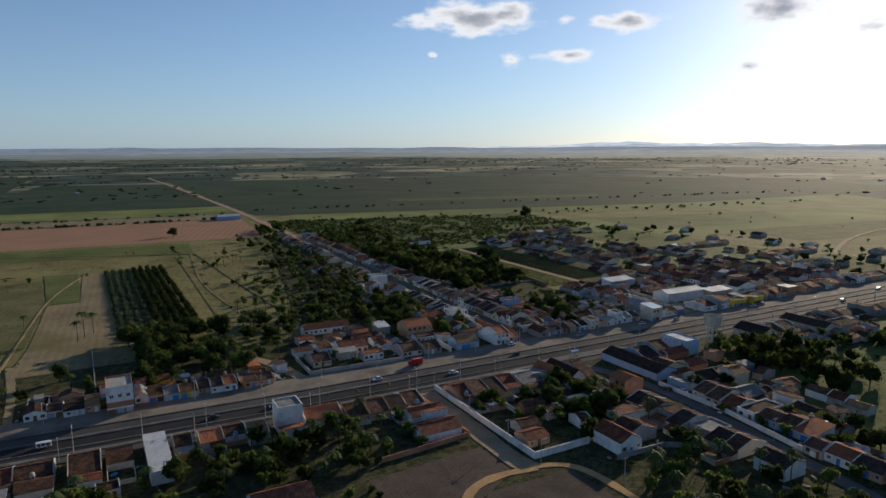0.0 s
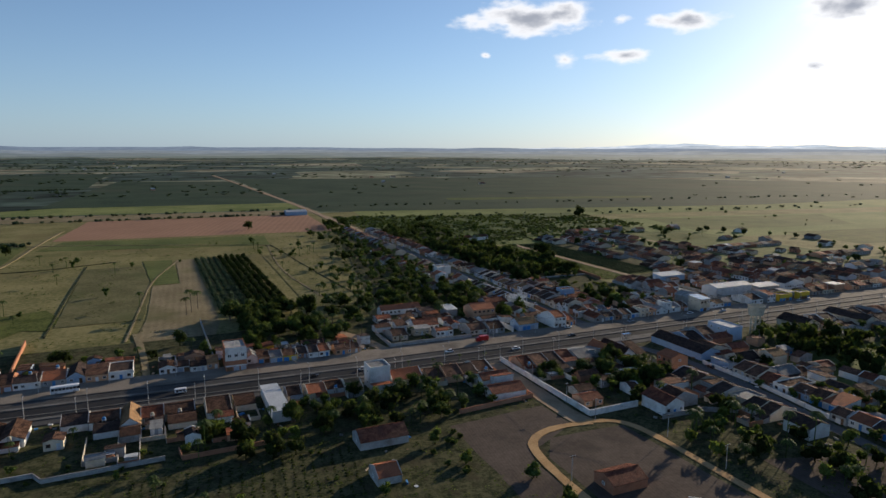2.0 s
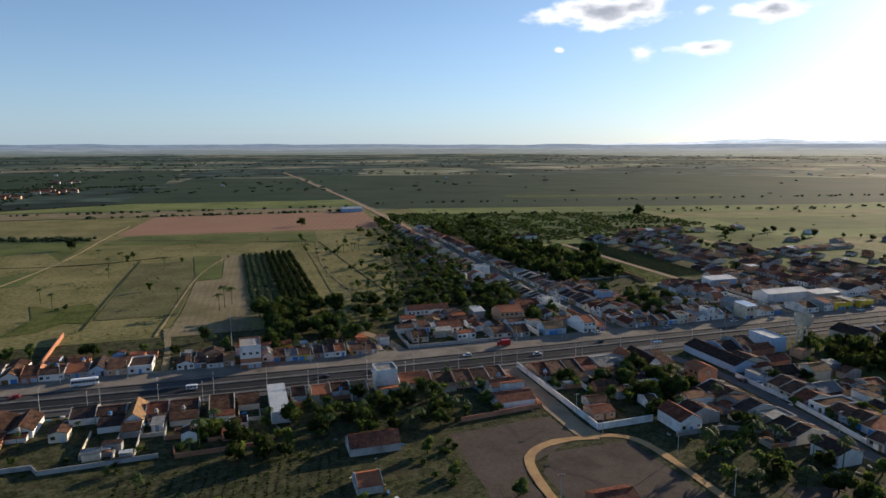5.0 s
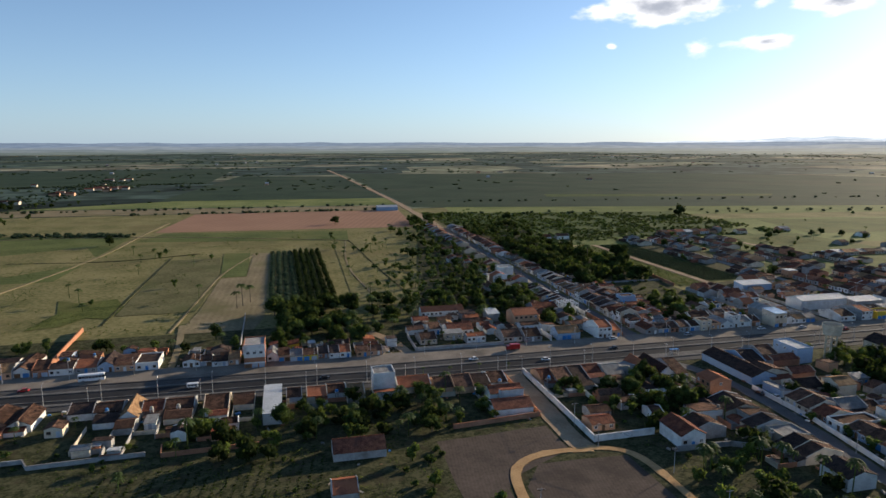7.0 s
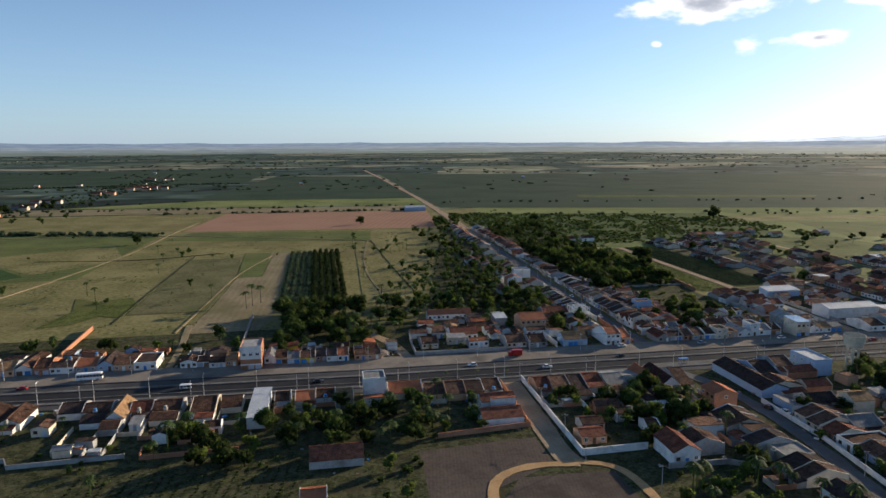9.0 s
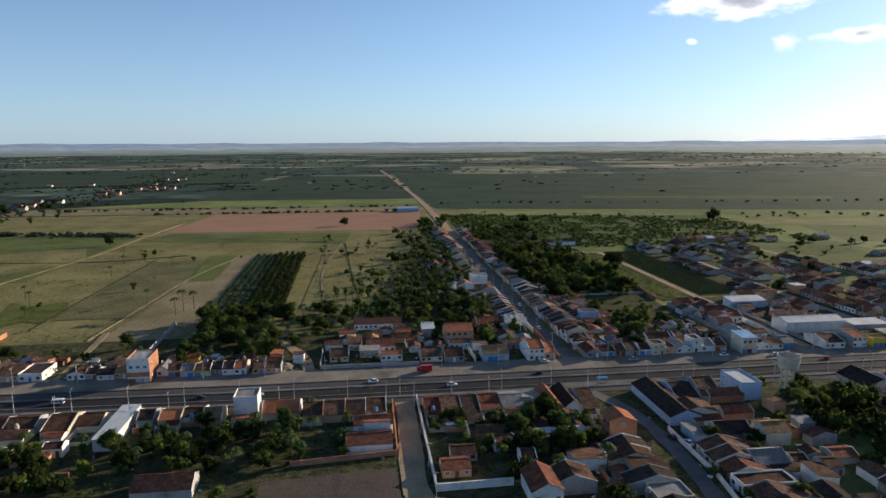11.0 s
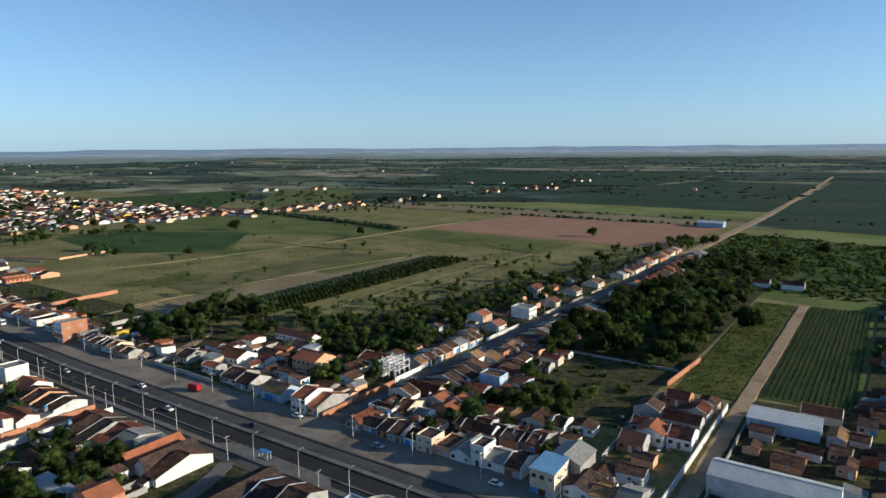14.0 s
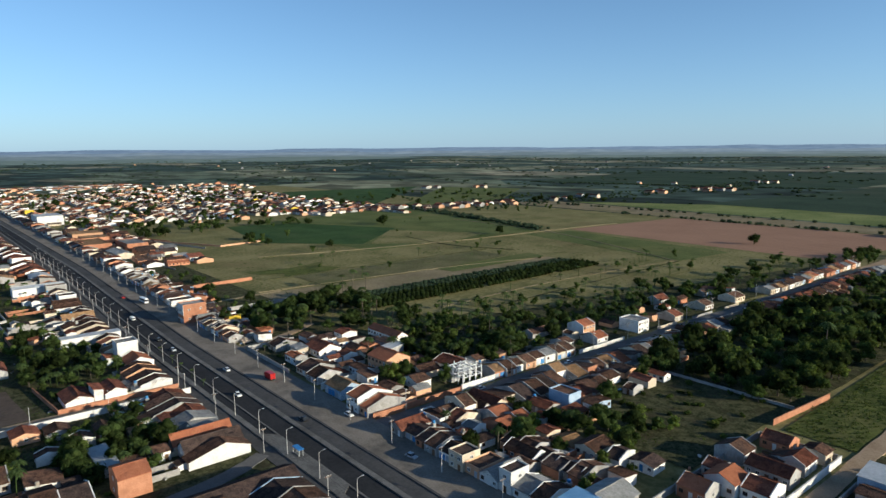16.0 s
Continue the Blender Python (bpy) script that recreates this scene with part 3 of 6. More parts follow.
strip("road_3", 79.9, 81.6, -0.1, 0.19, ASPHALT_OLD, "grey service lane", "road")

def lane(name, pts, width, mat, label, z=0.0, category="road"):
    """A street along a centre line of (u, v)."""
    FIELD_COUNT[0] += 1
    zz = 0.19 + z
    bm = bmesh.new()
    rows = []
    fine = []
    for _ in range(2):      # round the corners
        pts = [pts[0]] + [(a[0] + (b[0] - a[0]) * f, a[1] + (b[1] - a[1]) * f) for a, b in zip(pts, pts[1:]) for f in (0.25, 0.75)] + [pts[-1]]
    for (a, b) in zip(pts, pts[1:]):
        k = max(1, int(math.dist(a, b) / 1.5)) if width < 3 else 3
        fine += [(a[0] + (b[0] - a[0]) * i / k, a[1] + (b[1] - a[1]) * i / k) for i in range(k)]
    fine.append(pts[-1])
    for i, p in enumerate(fine):
        q, r = fine[max(i - 1, 0)], fine[min(i + 1, len(fine) - 1)]
        d = Vector((r[0] - q[0], r[1] - q[1])).normalized()
        s = Vector((-d.y, d.x)) * width / 2
        wob = 1 + 0.22 * noise.noise((p[0] * 0.35, p[1] * 0.35, 4)) + 0.16 * noise.noise((p[0] * 1.3, p[1] * 1.3, 6))
        rows.append([bm.verts.new((p[0] + s.x * e * wob, p[1] + s.y * e * wob, h)) for e, h in ((1.03, -0.1), (1, zz), (-1, zz), (-1.03, -0.1))])
    for a, b in zip(rows, rows[1:]):
        for i in range(3):
            bm.faces.new((a[i], a[i + 1], b[i + 1], b[i]))
    bmesh.ops.recalc_face_normals(bm, faces=bm.faces)
    return structure(name, bm, mat, label, category)


lane("road_4", [(69.4, 90.5), (69.4, 150), (71.4, 235)], 2.6, COBBLE, "narrow grey village street")
lane("road_5", [(71.4, 235), (72.5, 300), (74.2, 400), (71, 683), (66, 900)], 3.4, DIRT, "pale dirt road between cane fields", 0.01)
lane("road_6", [(112.3, 95), (112.2, 135), (112.4, 160), (112.4, 197)], 1.9, DIRT, "sandy lane past the crop field", 0.01)
lane("road_7", [(134, 95), (133.2, 116), (133.8, 143), (135, 170), (137, 205)], 2.3, CONCRETE, "pale paved settlement street", 0.01)
lane("road_8", [(40.9, 80), (40.8, 70), (40.2, 57), (41, 54.2)], 2.7, DIRT, "dusty side street", 0.012)
lane("road_9", [(41, 54.8), (44.4, 53.6), (45.9, 51.4), (46.3, 47), (46.2, 38), (46.4, 22)], 1.0, SAND, "sandy track along the paddock", 0.02)
lane("road_10", [(41.4, 54.2), (37, 54.8), (33.4, 54), (31.2, 52.2), (30.2, 49.4), (29.6, 44), (29.4, 36), (29.4, 28)], 1.15, SAND, "sandy track curving round the paddock", 0.03)
lane("road_11", [(67.5, 80), (70, 75), (71.4, 66), (70.8, 55), (68.6, 40.6), (66, 26)], 2.0, COBBLE, "grey cobbled lane between houses", 0.012)
lane("road_12", [(-11, 95), (-11.5, 108), (-13, 122)], 1.1, FIELD_TAN, "dirt lane into the fields", 0.012)
lane("road_13", [(27.2, 94), (25, 104), (20, 112)], 1.9, DIRT, "dirt lane beside the rubble", 0.012)
lane("road_14", [(29, 232), (24, 180), (27, 140)], 0.5, FIELD_TAN, "faint field path", 0.0)
lane("road_17", [(150, 96), (150, 210)], 1.6, DIRT, "unpaved settlement street", 0.01)
lane("road_18", [(168, 96), (167, 205)], 1.6, DIRT, "unpaved settlement street", 0.01)
lane("road_19", [(185, 110), (260, 150), (330, 160)], 1.6, DIRT, "dirt road through the pasture", 0.0)
lane("road_20", [(-66, 140), (-59.4, 162), (-49.5, 213), (-47.5, 262), (-43.6, 304)], 0.7, FIELD_TAN, "dry field track", 0.0)
lane("road_21", [(-14.6, 117), (-12, 150), (-10, 176), (-2, 209)], 0.4, FIELD_TAN, "faint field path beside the fallow", 0.0)
lane("road_22", [(-28.4, 126), (-28.2, 165), (-27.4, 206)], 0.35, WEEDS, "dark weedy ditch between plots", 0.0)
lane("road_23", [(-74, 206), (-43, 202), (-20, 212)], 0.4, WEEDS, "dark weedy ditch between plots", 0.0)
lane("road_24", [(-110, 262), (-47, 262), (30, 231)], 0.6, FIELD_TAN, "dry field track", 0.0)
lane("road_25", [(36, 128), (33, 170), (30, 232)], 0.4, WEEDS, "dark weedy ditch between plots", 0.0)

# ---- houses ----
rng = random.Random(7)


def small_mesh(name, fill, mat):
    bm = bmesh.new()
    fill(bm)
    me = bpy.data.meshes.new(name)
    bm.to_mesh(me)
    bm.free()
    me.materials.append(mat)
    return me


def door_shape(bm):
    box(bm, -0.17, -0.025, 0, 0.17, 0.01, 0.76)
    box(bm, -0.21, -0.015, 0, -0.17, 0.01, 0.80)
    box(bm, 0.17, -0.015, 0, 0.21, 0.01, 0.80)
    box(bm, -0.17, -0.015, 0.76, 0.17, 0.01, 0.80)


def frame_shape(bm):
    for x0, z0, x1, z1 in ((-0.24, 0, -0.19, 0.42), (0.19, 0, 0.24, 0.42), (-0.19, 0, 0.19, 0.04), (-0.19, 0.38, 0.19, 0.42), (-0.02, 0.04, 0.02, 0.38)):
        box(bm, x0, -0.03, z0, x1, 0.01, z1)


def pane_shape(bm):
    box(bm, -0.19, -0.012, 0.04, -0.02, 0.01, 0.38)
    box(bm, 0.02, -0.012, 0.04, 0.19, 0.01, 0.38)


def shutter_shape(bm):
    profile_x(bm, [(0.01, 0)] + [(-0.02 - 0.012 * (k % 2), 0.1 * k) for k in range(9)] + [(0.01, 0.8)], -0.42, 0.42)


DOORS = [small_mesh("door", door_shape, m) for m in (WOODEN, BLUE, SHUTTER, FRAME)]
WIN_FRAME = [small_mesh("window", frame_shape, m) for m in (FRAME, WOODEN)]
WIN_PANE = small_mesh("pane", pane_shape, GLASS)
SHUTTERS = [small_mesh("shutter", shutter_shape, m) for m in (SHUTTER, BLUE, WOODEN)]


def add_window(parent, x, y, z, turn=0.0, which=0, size=1.0):
    m = pose(x, y, z, 0, 0, turn) @ Matrix.Diagonal((size, 1, size, 1))
    w = share("window", WIN_FRAME[which], parent, m)
    share("pane", WIN_PANE, w, Matrix.Identity(4))


def roof_slab(bm, x0, x1, ya, za, yb, zb, t=0.06):
    """One sloping slab from (ya, za) to (yb, zb)."""
    v = [bm.verts.new(p) for p in ((x0, ya, za), (x1, ya, za), (x1, yb, zb), (x0, yb, zb), (x0, ya, za + t), (x1, ya, za + t), (x1, yb, zb + t), (x0, yb, zb + t))]
    for f in ((3, 2, 1, 0), (4, 5, 6, 7), (0, 1, 5, 4), (1, 2, 6, 5), (2, 3, 7, 6), (3, 0, 4, 7)):
        bm.faces.new([v[i] for i in f])
    bmesh.ops.recalc_face_normals(bm, faces=bm.faces)


MANY = {}       # houses too far to pick apart, gathered by material


def gather(mat, m, verts, faces):
    vs, fs = MANY.setdefault(mat.name, (mat, [], []))[1:]
    o = len(vs)
    vs += [tuple(m @ Vector(p)) for p in verts]
    fs += [tuple(o + i for i in f) for f in faces]


def distant_house(u, v, w, d, eave, ridge, rz, wall, roof, kind, ext):
    """A house seen from afar: walls, a thick roof with eaves, a door and windows."""
    m = pose(u, v, 0.1, 0, 0, rz)
    a, e = w / 2, 0.12
    if kind == "flat":
        ridge = eave + 0.02
    top = [(-a, 0, eave), (a, 0, eave), (a, d / 2, ridge), (a, d, eave), (-a, d, eave), (-a, d / 2, ridge)]
    base = [(x, y, -0.2) for x, y, _ in top]
    gather(wall, m, base + top, [(0, 1, 7, 6), (1, 2, 8, 7), (2, 3, 9, 8), (3, 4, 10, 9), (4, 5, 11, 10), (5, 0, 6, 11)])
    s = (ridge - eave) / (d / 2)
    for y0, z0, y1, z1 in ((-e, eave - e * s, d / 2, ridge), (d / 2, ridge, d + e, eave - e * s)):
        low = [(-a - 0.06, y0, z0), (a + 0.06, y0, z0), (a + 0.06, y1, z1), (-a - 0.06, y1, z1)]
        gather(roof, m, low + [(x, y, q + 0.07) for x, y, q in low], [(3, 2, 1, 0), (4, 5, 6, 7), (0, 1, 5, 4), (1, 2, 6, 5), (2, 3, 7, 6), (3, 0, 4, 7)])
    n = max(1, int(w / 0.9))
    for k in range(n):
        x = -a + w * (k + 0.5) / n
        z0, z1, q = (0.0, 0.76, 0.17) if k == n // 2 else (0.4, 0.8, 0.2)
        pts = [(x - q, -0.02, z0), (x + q, -0.02, z0), (x + q, -0.02, z1), (x - q, -0.02, z1)]
        gather(GLASS if k != n // 2 else WOODEN, m, pts + [(p[0], 0.01, p[2]) for p in pts], [(0, 1, 2, 3), (0, 4, 5, 1), (1, 5, 6, 2), (2, 6, 7, 3), (3, 7, 4, 0)])
    if ext:
        pts = [(-a * 0.8, d, 0.0), (a * 0.5, d, 0.0), (a * 0.5, d + ext, 0.0), (-a * 0.8, d + ext, 0.0)]
        hh = (eave * 0.86, eave * 0.86, eave * 0.62, eave * 0.62)
        gather(roof if ext > 1.2 else ROOF_CEMENT, m, [(p[0], p[1], -0.2) for p in pts] + [(p[0], p[1], q) for p, q in zip(pts, hh)], [(4, 5, 6, 7), (0, 1, 5, 4), (1, 2, 6, 5), (2, 3, 7, 6), (3, 0, 4, 7)])


FOOT = []       # footprints of all buildings


def house(u, v, w, d, eave, ridge, rz, wall, roof, label, storeys=1, kind="gable", parapets=True, ext=0.0, yard=0.0, shop=False,
          detail=True, back=None, front_split=0.5, ridge_to_front=False, z=0.14, group="", far=False):
    """A house whose front wall is centred on (u, v) and looks to -y turned by rz. gable: ridge along the front; cross: ridge from front to back;
    flat: a slab behind low parapets; lean: one slope."""
    back = roof if back is None else back
    corner = [pose(u, v, 0, 0, 0, rz) @ Vector(p) for p in ((-w / 2, 0, 0), (w / 2, d, 0))]
    FOOT.append((min(c.x for c in corner), max(c.x for c in corner), min(c.y for c in corner), max(c.y for c in corner)))
    if far:
        return distant_house(u, v, w, d, eave, ridge, rz, wall, roof, kind, ext)
    h = tagged(new("house"), label, "house", group)
    h.matrix_basis = pose(u, v, z, 0, 0, rz)
    party = WHITE if rng.random() < 0.12 else GREY if rng.random() < 0.6 else CREAM if rng.random() < 0.4 else wall
    x0, x1 = -w / 2, w / 2
    yr = d * front_split
    bm = bmesh.new()
    if kind == "gable":
        profile_x(bm, [(0, -0.1), (0, eave), (yr, ridge), (d, eave * 0.92), (d, -0.1)], x0, x1)
    elif kind == "lean":
        profile_x(bm, [(0, -0.1), (0, eave), (d, ridge), (d, -0.1)], x0, x1)
    elif kind == "cross":
        a = [bm.verts.new((x, 0, zz)) for x, zz in ((x0, -0.1), (x1, -0.1), (x1, eave), (0, ridge), (x0, eave))]
        b = [bm.verts.new((q.co.x, d, q.co.z)) for q in a]
        bm.faces.new(a)
        bm.faces.new(b[::-1])
        for i in range(5):
            bm.faces.new((a[i], a[(i + 1) % 5], b[(i + 1) % 5], b[i]))
        bmesh.ops.recalc_face_normals(bm, faces=bm.faces)
    else:
        box(bm, x0, 0, -0.1, x1, d, eave)
    part("wall", bm, wall, h)
    e = 0.13
    if kind == "gable":
        bm = bmesh.new()
        s = (ridge - eave) / max(yr, 0.1)
        roof_slab(bm, x0 - 0.02, x1 + 0.02, -e, eave - e * s + 0.005, yr + 0.01, ridge + 0.01)
        part("roof", bm, roof, h)
        bm = bmesh.new()
        s = (ridge - eave * 0.92) / max(d - yr, 0.1)
        roof_slab(bm, x0 - 0.02, x1 + 0.02, yr - 0.01, ridge + 0.01, d + e, eave * 0.92 - e * s + 0.005)
        part("roof", bm, back, h)
        bm = bmesh.new()
        box(bm, x0 - 0.02, yr - 0.05, ridge + 0.04, x1 + 0.02, yr + 0.05, ridge + 0.10)
        part("ridge_cap", bm, roof, h)
        if parapets:
            for xs in (x0 - 0.05, x1 - 0.05):
                bm = bmesh.new()
                profile_x(bm, [(-0.05, 0), (-0.05, eave + 0.12), (yr, ridge + 0.16), (d + 0.05, eave * 0.92 + 0.12), (d + 0.05, 0)], xs, xs + 0.1)
                part("party_wall", bm, party, h)
    elif kind == "lean":
        bm = bmesh.new()
        roof_slab(bm, x0 - 0.08, x1 + 0.08, -e, eave + 0.005, d + e, ridge + 0.005)
        part("roof", bm, roof, h)
    elif kind == "cross":
        for sx in (-1, 1):
            bm = bmesh.new()
            s = (ridge - eave) / (w / 2)
            ee = w / 2 + e
            vs = [bm.verts.new(p) for t in (0.005, 0.065) for p in ((0, -e, ridge + t), (sx * ee, -e, eave - e * s + t), (sx * ee, d + e, eave - e * s + t), (0, d + e, ridge + t))]
            for f in ((3, 2, 1, 0), (4, 5, 6, 7), (0, 1, 5, 4), (1, 2, 6, 5), (2, 3, 7, 6), (3, 0, 4, 7)):
                bm.faces.new([vs[i] for i in f])
            bmesh.ops.recalc_face_normals(bm, faces=bm.faces)
            part("roof", bm, roof, h)
        bm = bmesh.new()
        box(bm, -0.05, -e, ridge + 0.03, 0.05, d + e, ridge + 0.1)
        part("ridge_cap", bm, roof, h)
    else:
        bm = bmesh.new()
        box(bm, x0 + 0.07, 0.07, eave, x1 - 0.07, d - 0.07, eave + 0.03)
        part("roof", bm, roof, h)
        bm = bmesh.new()
        for a in ((x0 - 0.02, -0.02, x1 + 0.02, 0.07), (x0 - 0.02, d - 0.07, x1 + 0.02, d + 0.02), (x0 - 0.02, 0.07, x0 + 0.07, d - 0.07), (x1 - 0.07, 0.07, x1 + 0.02, d - 0.07)):
            box(bm, a[0], a[1], eave - 0.02, a[2], a[3], eave + 0.2)
        part("parapet", bm, wall, h)
    if detail:
        floor = eave / storeys
        n = max(1, int(w / 0.85))
        for s in range(storeys):
            for k in range(n):
                x = x0 + w * (k + 0.5) / n
                if s == 0 and shop:
                    share("shutter", rng.choice(SHUTTERS), h, pose(x, -0.005, 0) @ Matrix.Diagonal((min(1.0, 0.95 * w / n / 0.9), 1, 0.95, 1)))
                elif s == 0 and k == n // 2:
                    share("door", rng.choice(DOORS), h, pose(x, -0.005, 0))
                else:
                    add_window(h, x, -0.005, s * floor + floor * 0.36, 0, rng.randrange(2))
        if storeys > 1 or w > 2.4:
            for s in range(storeys):
                for k in range(max(1, int(d / 1.8))):
                    y = d * (k + 0.5) / max(1, int(d / 1.8))
                    add_window(h, x1 + (0.055 if parapets and kind == "gable" else 0.005), y, s * floor + floor * 0.4, 90, 0, 0.9)
    if ext:
        ew = w * rng.uniform(0.5, 0.98)
        ex = x0 if rng.random() < 0.5 else x1 - ew
        low = eave * rng.uniform(0.72, 0.9)
        bm = bmesh.new()
        rm = rng.choice((ROOF_OLD, ROOF_DARK, ROOF_CEMENT, ROOF_RED, ROOF_OLD))
        if ext > 1.7:
            profile_x(bm, [(d, -0.1), (d, low), (d + ext / 2, low + 0.13 * ext), (d + ext, low * 0.95), (d + ext, -0.1)], ex, ex + ew)
            part("rear_wing", bm, wall if rng.random() < 0.6 else GREY, h)
            for ya, za, yb, zb in ((d + 0.02, low + 0.02, d + ext / 2, low + 0.13 * ext + 0.02), (d + ext / 2, low + 0.13 * ext + 0.02, d + ext + 0.1, low * 0.95 - 0.01)):
                bm = bmesh.new()
                roof_slab(bm, ex - 0.06, ex + ew + 0.06, ya, za, yb, zb)
                part("rear_roof", bm, rm, h)
        else:
            profile_x(bm, [(d, -0.1), (d, low), (d + ext, low * 0.75), (d + ext, -0.1)], ex, ex + ew)
            part("rear_wing", bm, wall if rng.random() < 0.6 else GREY, h)
            bm = bmesh.new()
            roof_slab(bm, ex - 0.06, ex + ew + 0.06, d - 0.02, low + 0.02, d + ext + 0.1, low * 0.75 - 0.01)
            part("rear_roof", bm, rm, h)
    if yard:
        y0, y1, hh = d + ext, d + ext + yard, rng.uniform(0.5, 0.75)
        side, rear = rng.choice((GREY, BRICK, CREAM, GREY, WHITE)), rng.choice((GREY, BRICK, BRICK, CREAM))
        for mat, a in ((side, (x0, y0, x0 + 0.07, y1)), (side, (x1 - 0.07, y0, x1, y1)), (rear, (x0 + 0.07, y1 - 0.07, x1 - 0.07, y1))):
            bm = bmesh.new()
            box(bm, a[0], a[1], -0.15, a[2], a[3], hh)
            part("yard_wall", bm, mat, h)
        if yard > 2 and rng.random() < 0.6:
            sx, sw, sd = rng.uniform(x0 + 0.1, 0), rng.uniform(0.8, 1.3), rng.uniform(0.8, 1.4)
            bm = bmesh.new()
            box(bm, sx, y1 - 0.1 - sd, -0.1, min(sx + sw, x1 - 0.1), y1 - 0.1, 0.72)
            part("outhouse", bm, rng.choice((GREY, BRICK)), h)
            bm = bmesh.new()
            roof_slab(bm, sx - 0.08, min(sx + sw, x1 - 0.1) + 0.08, y1 - 0.2 - sd, 0.74, y1 - 0.06, 0.9, 0.04)
            part("outhouse_roof", bm, rng.choice((ROOF_CEMENT, ROOF_OLD, ROOF_METAL, ROOF_DARK)), h)
    return h


WALLS = [(WHITE, "white-plastered", 44), (CREAM, "cream-plastered", 18), (PEACH, "orange-plastered", 13), (GREY, "grey-rendered", 16), (BRICK, "bare brick", 12),
         (PALEBLUE, "pale blue", 4), (YELLOW, "yellow-painted", 1)]
ROOFS = [(ROOF_OLD, "weathered brown tile", 42), (ROOF_DARK, "dark old tile", 20), (ROOF_RED, "red clay tile", 12), (ROOF_ORANGE, "bright orange tile", 6),
         (ROOF_STRAW, "pale faded tile", 5), (ROOF_CEMENT, "grey fibre-cement", 8)]

# eastern wall paints, kept darker to stand in for walls in shade
WALLS_MUTED = [(WHITE, "white-plastered", 16), (CREAM, "cream-plastered", 22), (PEACH, "orange-plastered", 16), (GREY, "grey-rendered", 30), (BRICK, "bare brick", 22)]
FAR_ROOFS = [(ROOF_OLD, "brown tile", 44), (ROOF_DARK, "dark tile", 14), (ROOF_RED, "red tile", 32), (ROOF_ORANGE, "orange tile", 7), (ROOF_STRAW, "pale tile", 6), (ROOF_CEMENT, "grey", 10), (ROOF_METAL, "metal", 3)]


def pick(table):
    return rng.choices(table, [row[2] for row in table])[0]


def tank(u, v, z, mat, label):
    """A round roof tank with a stepped lid."""
    bm = bmesh.new()
    rings = [(0.17, 0.0), (0.21, 0.05), (0.22, 0.28), (0.2, 0.31), (0.08, 0.36)]
    prev = None
    for r, zz in rings:
        ring = [bm.verts.new((r * math.cos(2 * math.pi * k / 12), r * math.sin(2 * math.pi * k / 12), zz)) for k in range(12)]
        if prev:
            for k in range(12):
                bm.faces.new((prev[k], prev[(k + 1) % 12], ring[(k + 1) % 12], ring[k]))
        prev = ring
    bm.faces.new(prev)
    t = tagged(ob_from("water_tank", bm, mat), label, "water tank")
    t.matrix_basis = pose(u, v, z)
    return t


def row(u0, u1, line, rz, depth=(3.6, 5.2), width=(2.0, 3.2), skip=(), ext=(0.6, 2.2), yard=(0.5, 3.0), bent=True, along="u", detail=True, tall=0.06, where="the highway", eaves=(0.95, 1.2), far=None):
    """Houses wall to wall with their fronts on a line."""
    p = u0
    far = not detail if far is None else far
    while p < u1 - 1.2:
        w = min(rng.uniform(*width), u1 - p)
        mid = p + w / 2
        gap = next((s for s in skip if s[0] < p + w and s[1] > p), None)
        if gap:
            p = gap[1]
            continue
        wall, wname, _ = pick(WALLS_MUTED if (mid if along == "u" else line) > 131 else WALLS)
        roof, rname, _ = pick(FAR_ROOFS if far else ROOFS)
        d = rng.uniform(*depth)
        eave = rng.uniform(*eaves)
        off = rng.uniform(-0.1, 0.7)
        q = line + (bend(mid) if bent else 0)
        q += off if rz in (0, -90) else -off
        place = (mid, q) if along == "u" else (q, mid)
        if rng.random() < tall:
            house(*place, w * 0.97, d * 0.8, eave * 1.95, eave * 2.5, rz, wall, roof, f"two-storey {wname} house with {rname} roof", 2, rng.choice(("flat", "gable")), detail=detail, far=far)
        else:
            house(*place, w * 0.985, d, eave, eave + 0.13 * d + rng.uniform(0, 0.15), rz, wall, roof, f"{wname} house with {rname} roof by {where}", 1,
                  rng.choices(("gable", "cross", "lean", "flat"), (8, 1.6, 0.8, 0.5))[0], rng.random() < 0.75, rng.uniform(*ext) if rng.random() < 0.7 else 0,
                  rng.uniform(*yard) if rng.random() < 0.75 else 0, rng.random() < 0.2, detail, front_split=rng.uniform(0.38, 0.55), far=far)
            if detail and rng.random() < 0.3:
                s = {0: (0, 1), 180: (0, -1), 90: (-1, 0), -90: (1, 0)}[rz]
                tu, tv = place[0] + s[0] * (d + 0.35), place[1] + s[1] * (d + 0.35)
                bm = bmesh.new()
                for a in (-0.16, 0.16):
                    box(bm, a - 0.04, -0.2, 0, a + 0.04, 0.2, 1.3)
                box(bm, -0.26, -0.26, 1.3, 0.26, 0.26, 1.36)
                st = tagged(ob_from("tank_stand", bm, GREY), "grey concrete stand carrying a water tank", "tank stand")
                st.matrix_basis = pose(tu, tv, 0.1)
                blue = rng.random() < 0.55
                tank(tu, tv, 1.46, TANK_BLUE if blue else TANK_GREY, "blue plastic water tank on a concrete stand" if blue else "grey cement water tank on a concrete stand")
        p += w
        if rng.random() < 0.1:
            p += rng.uniform(0.3, 1.1)


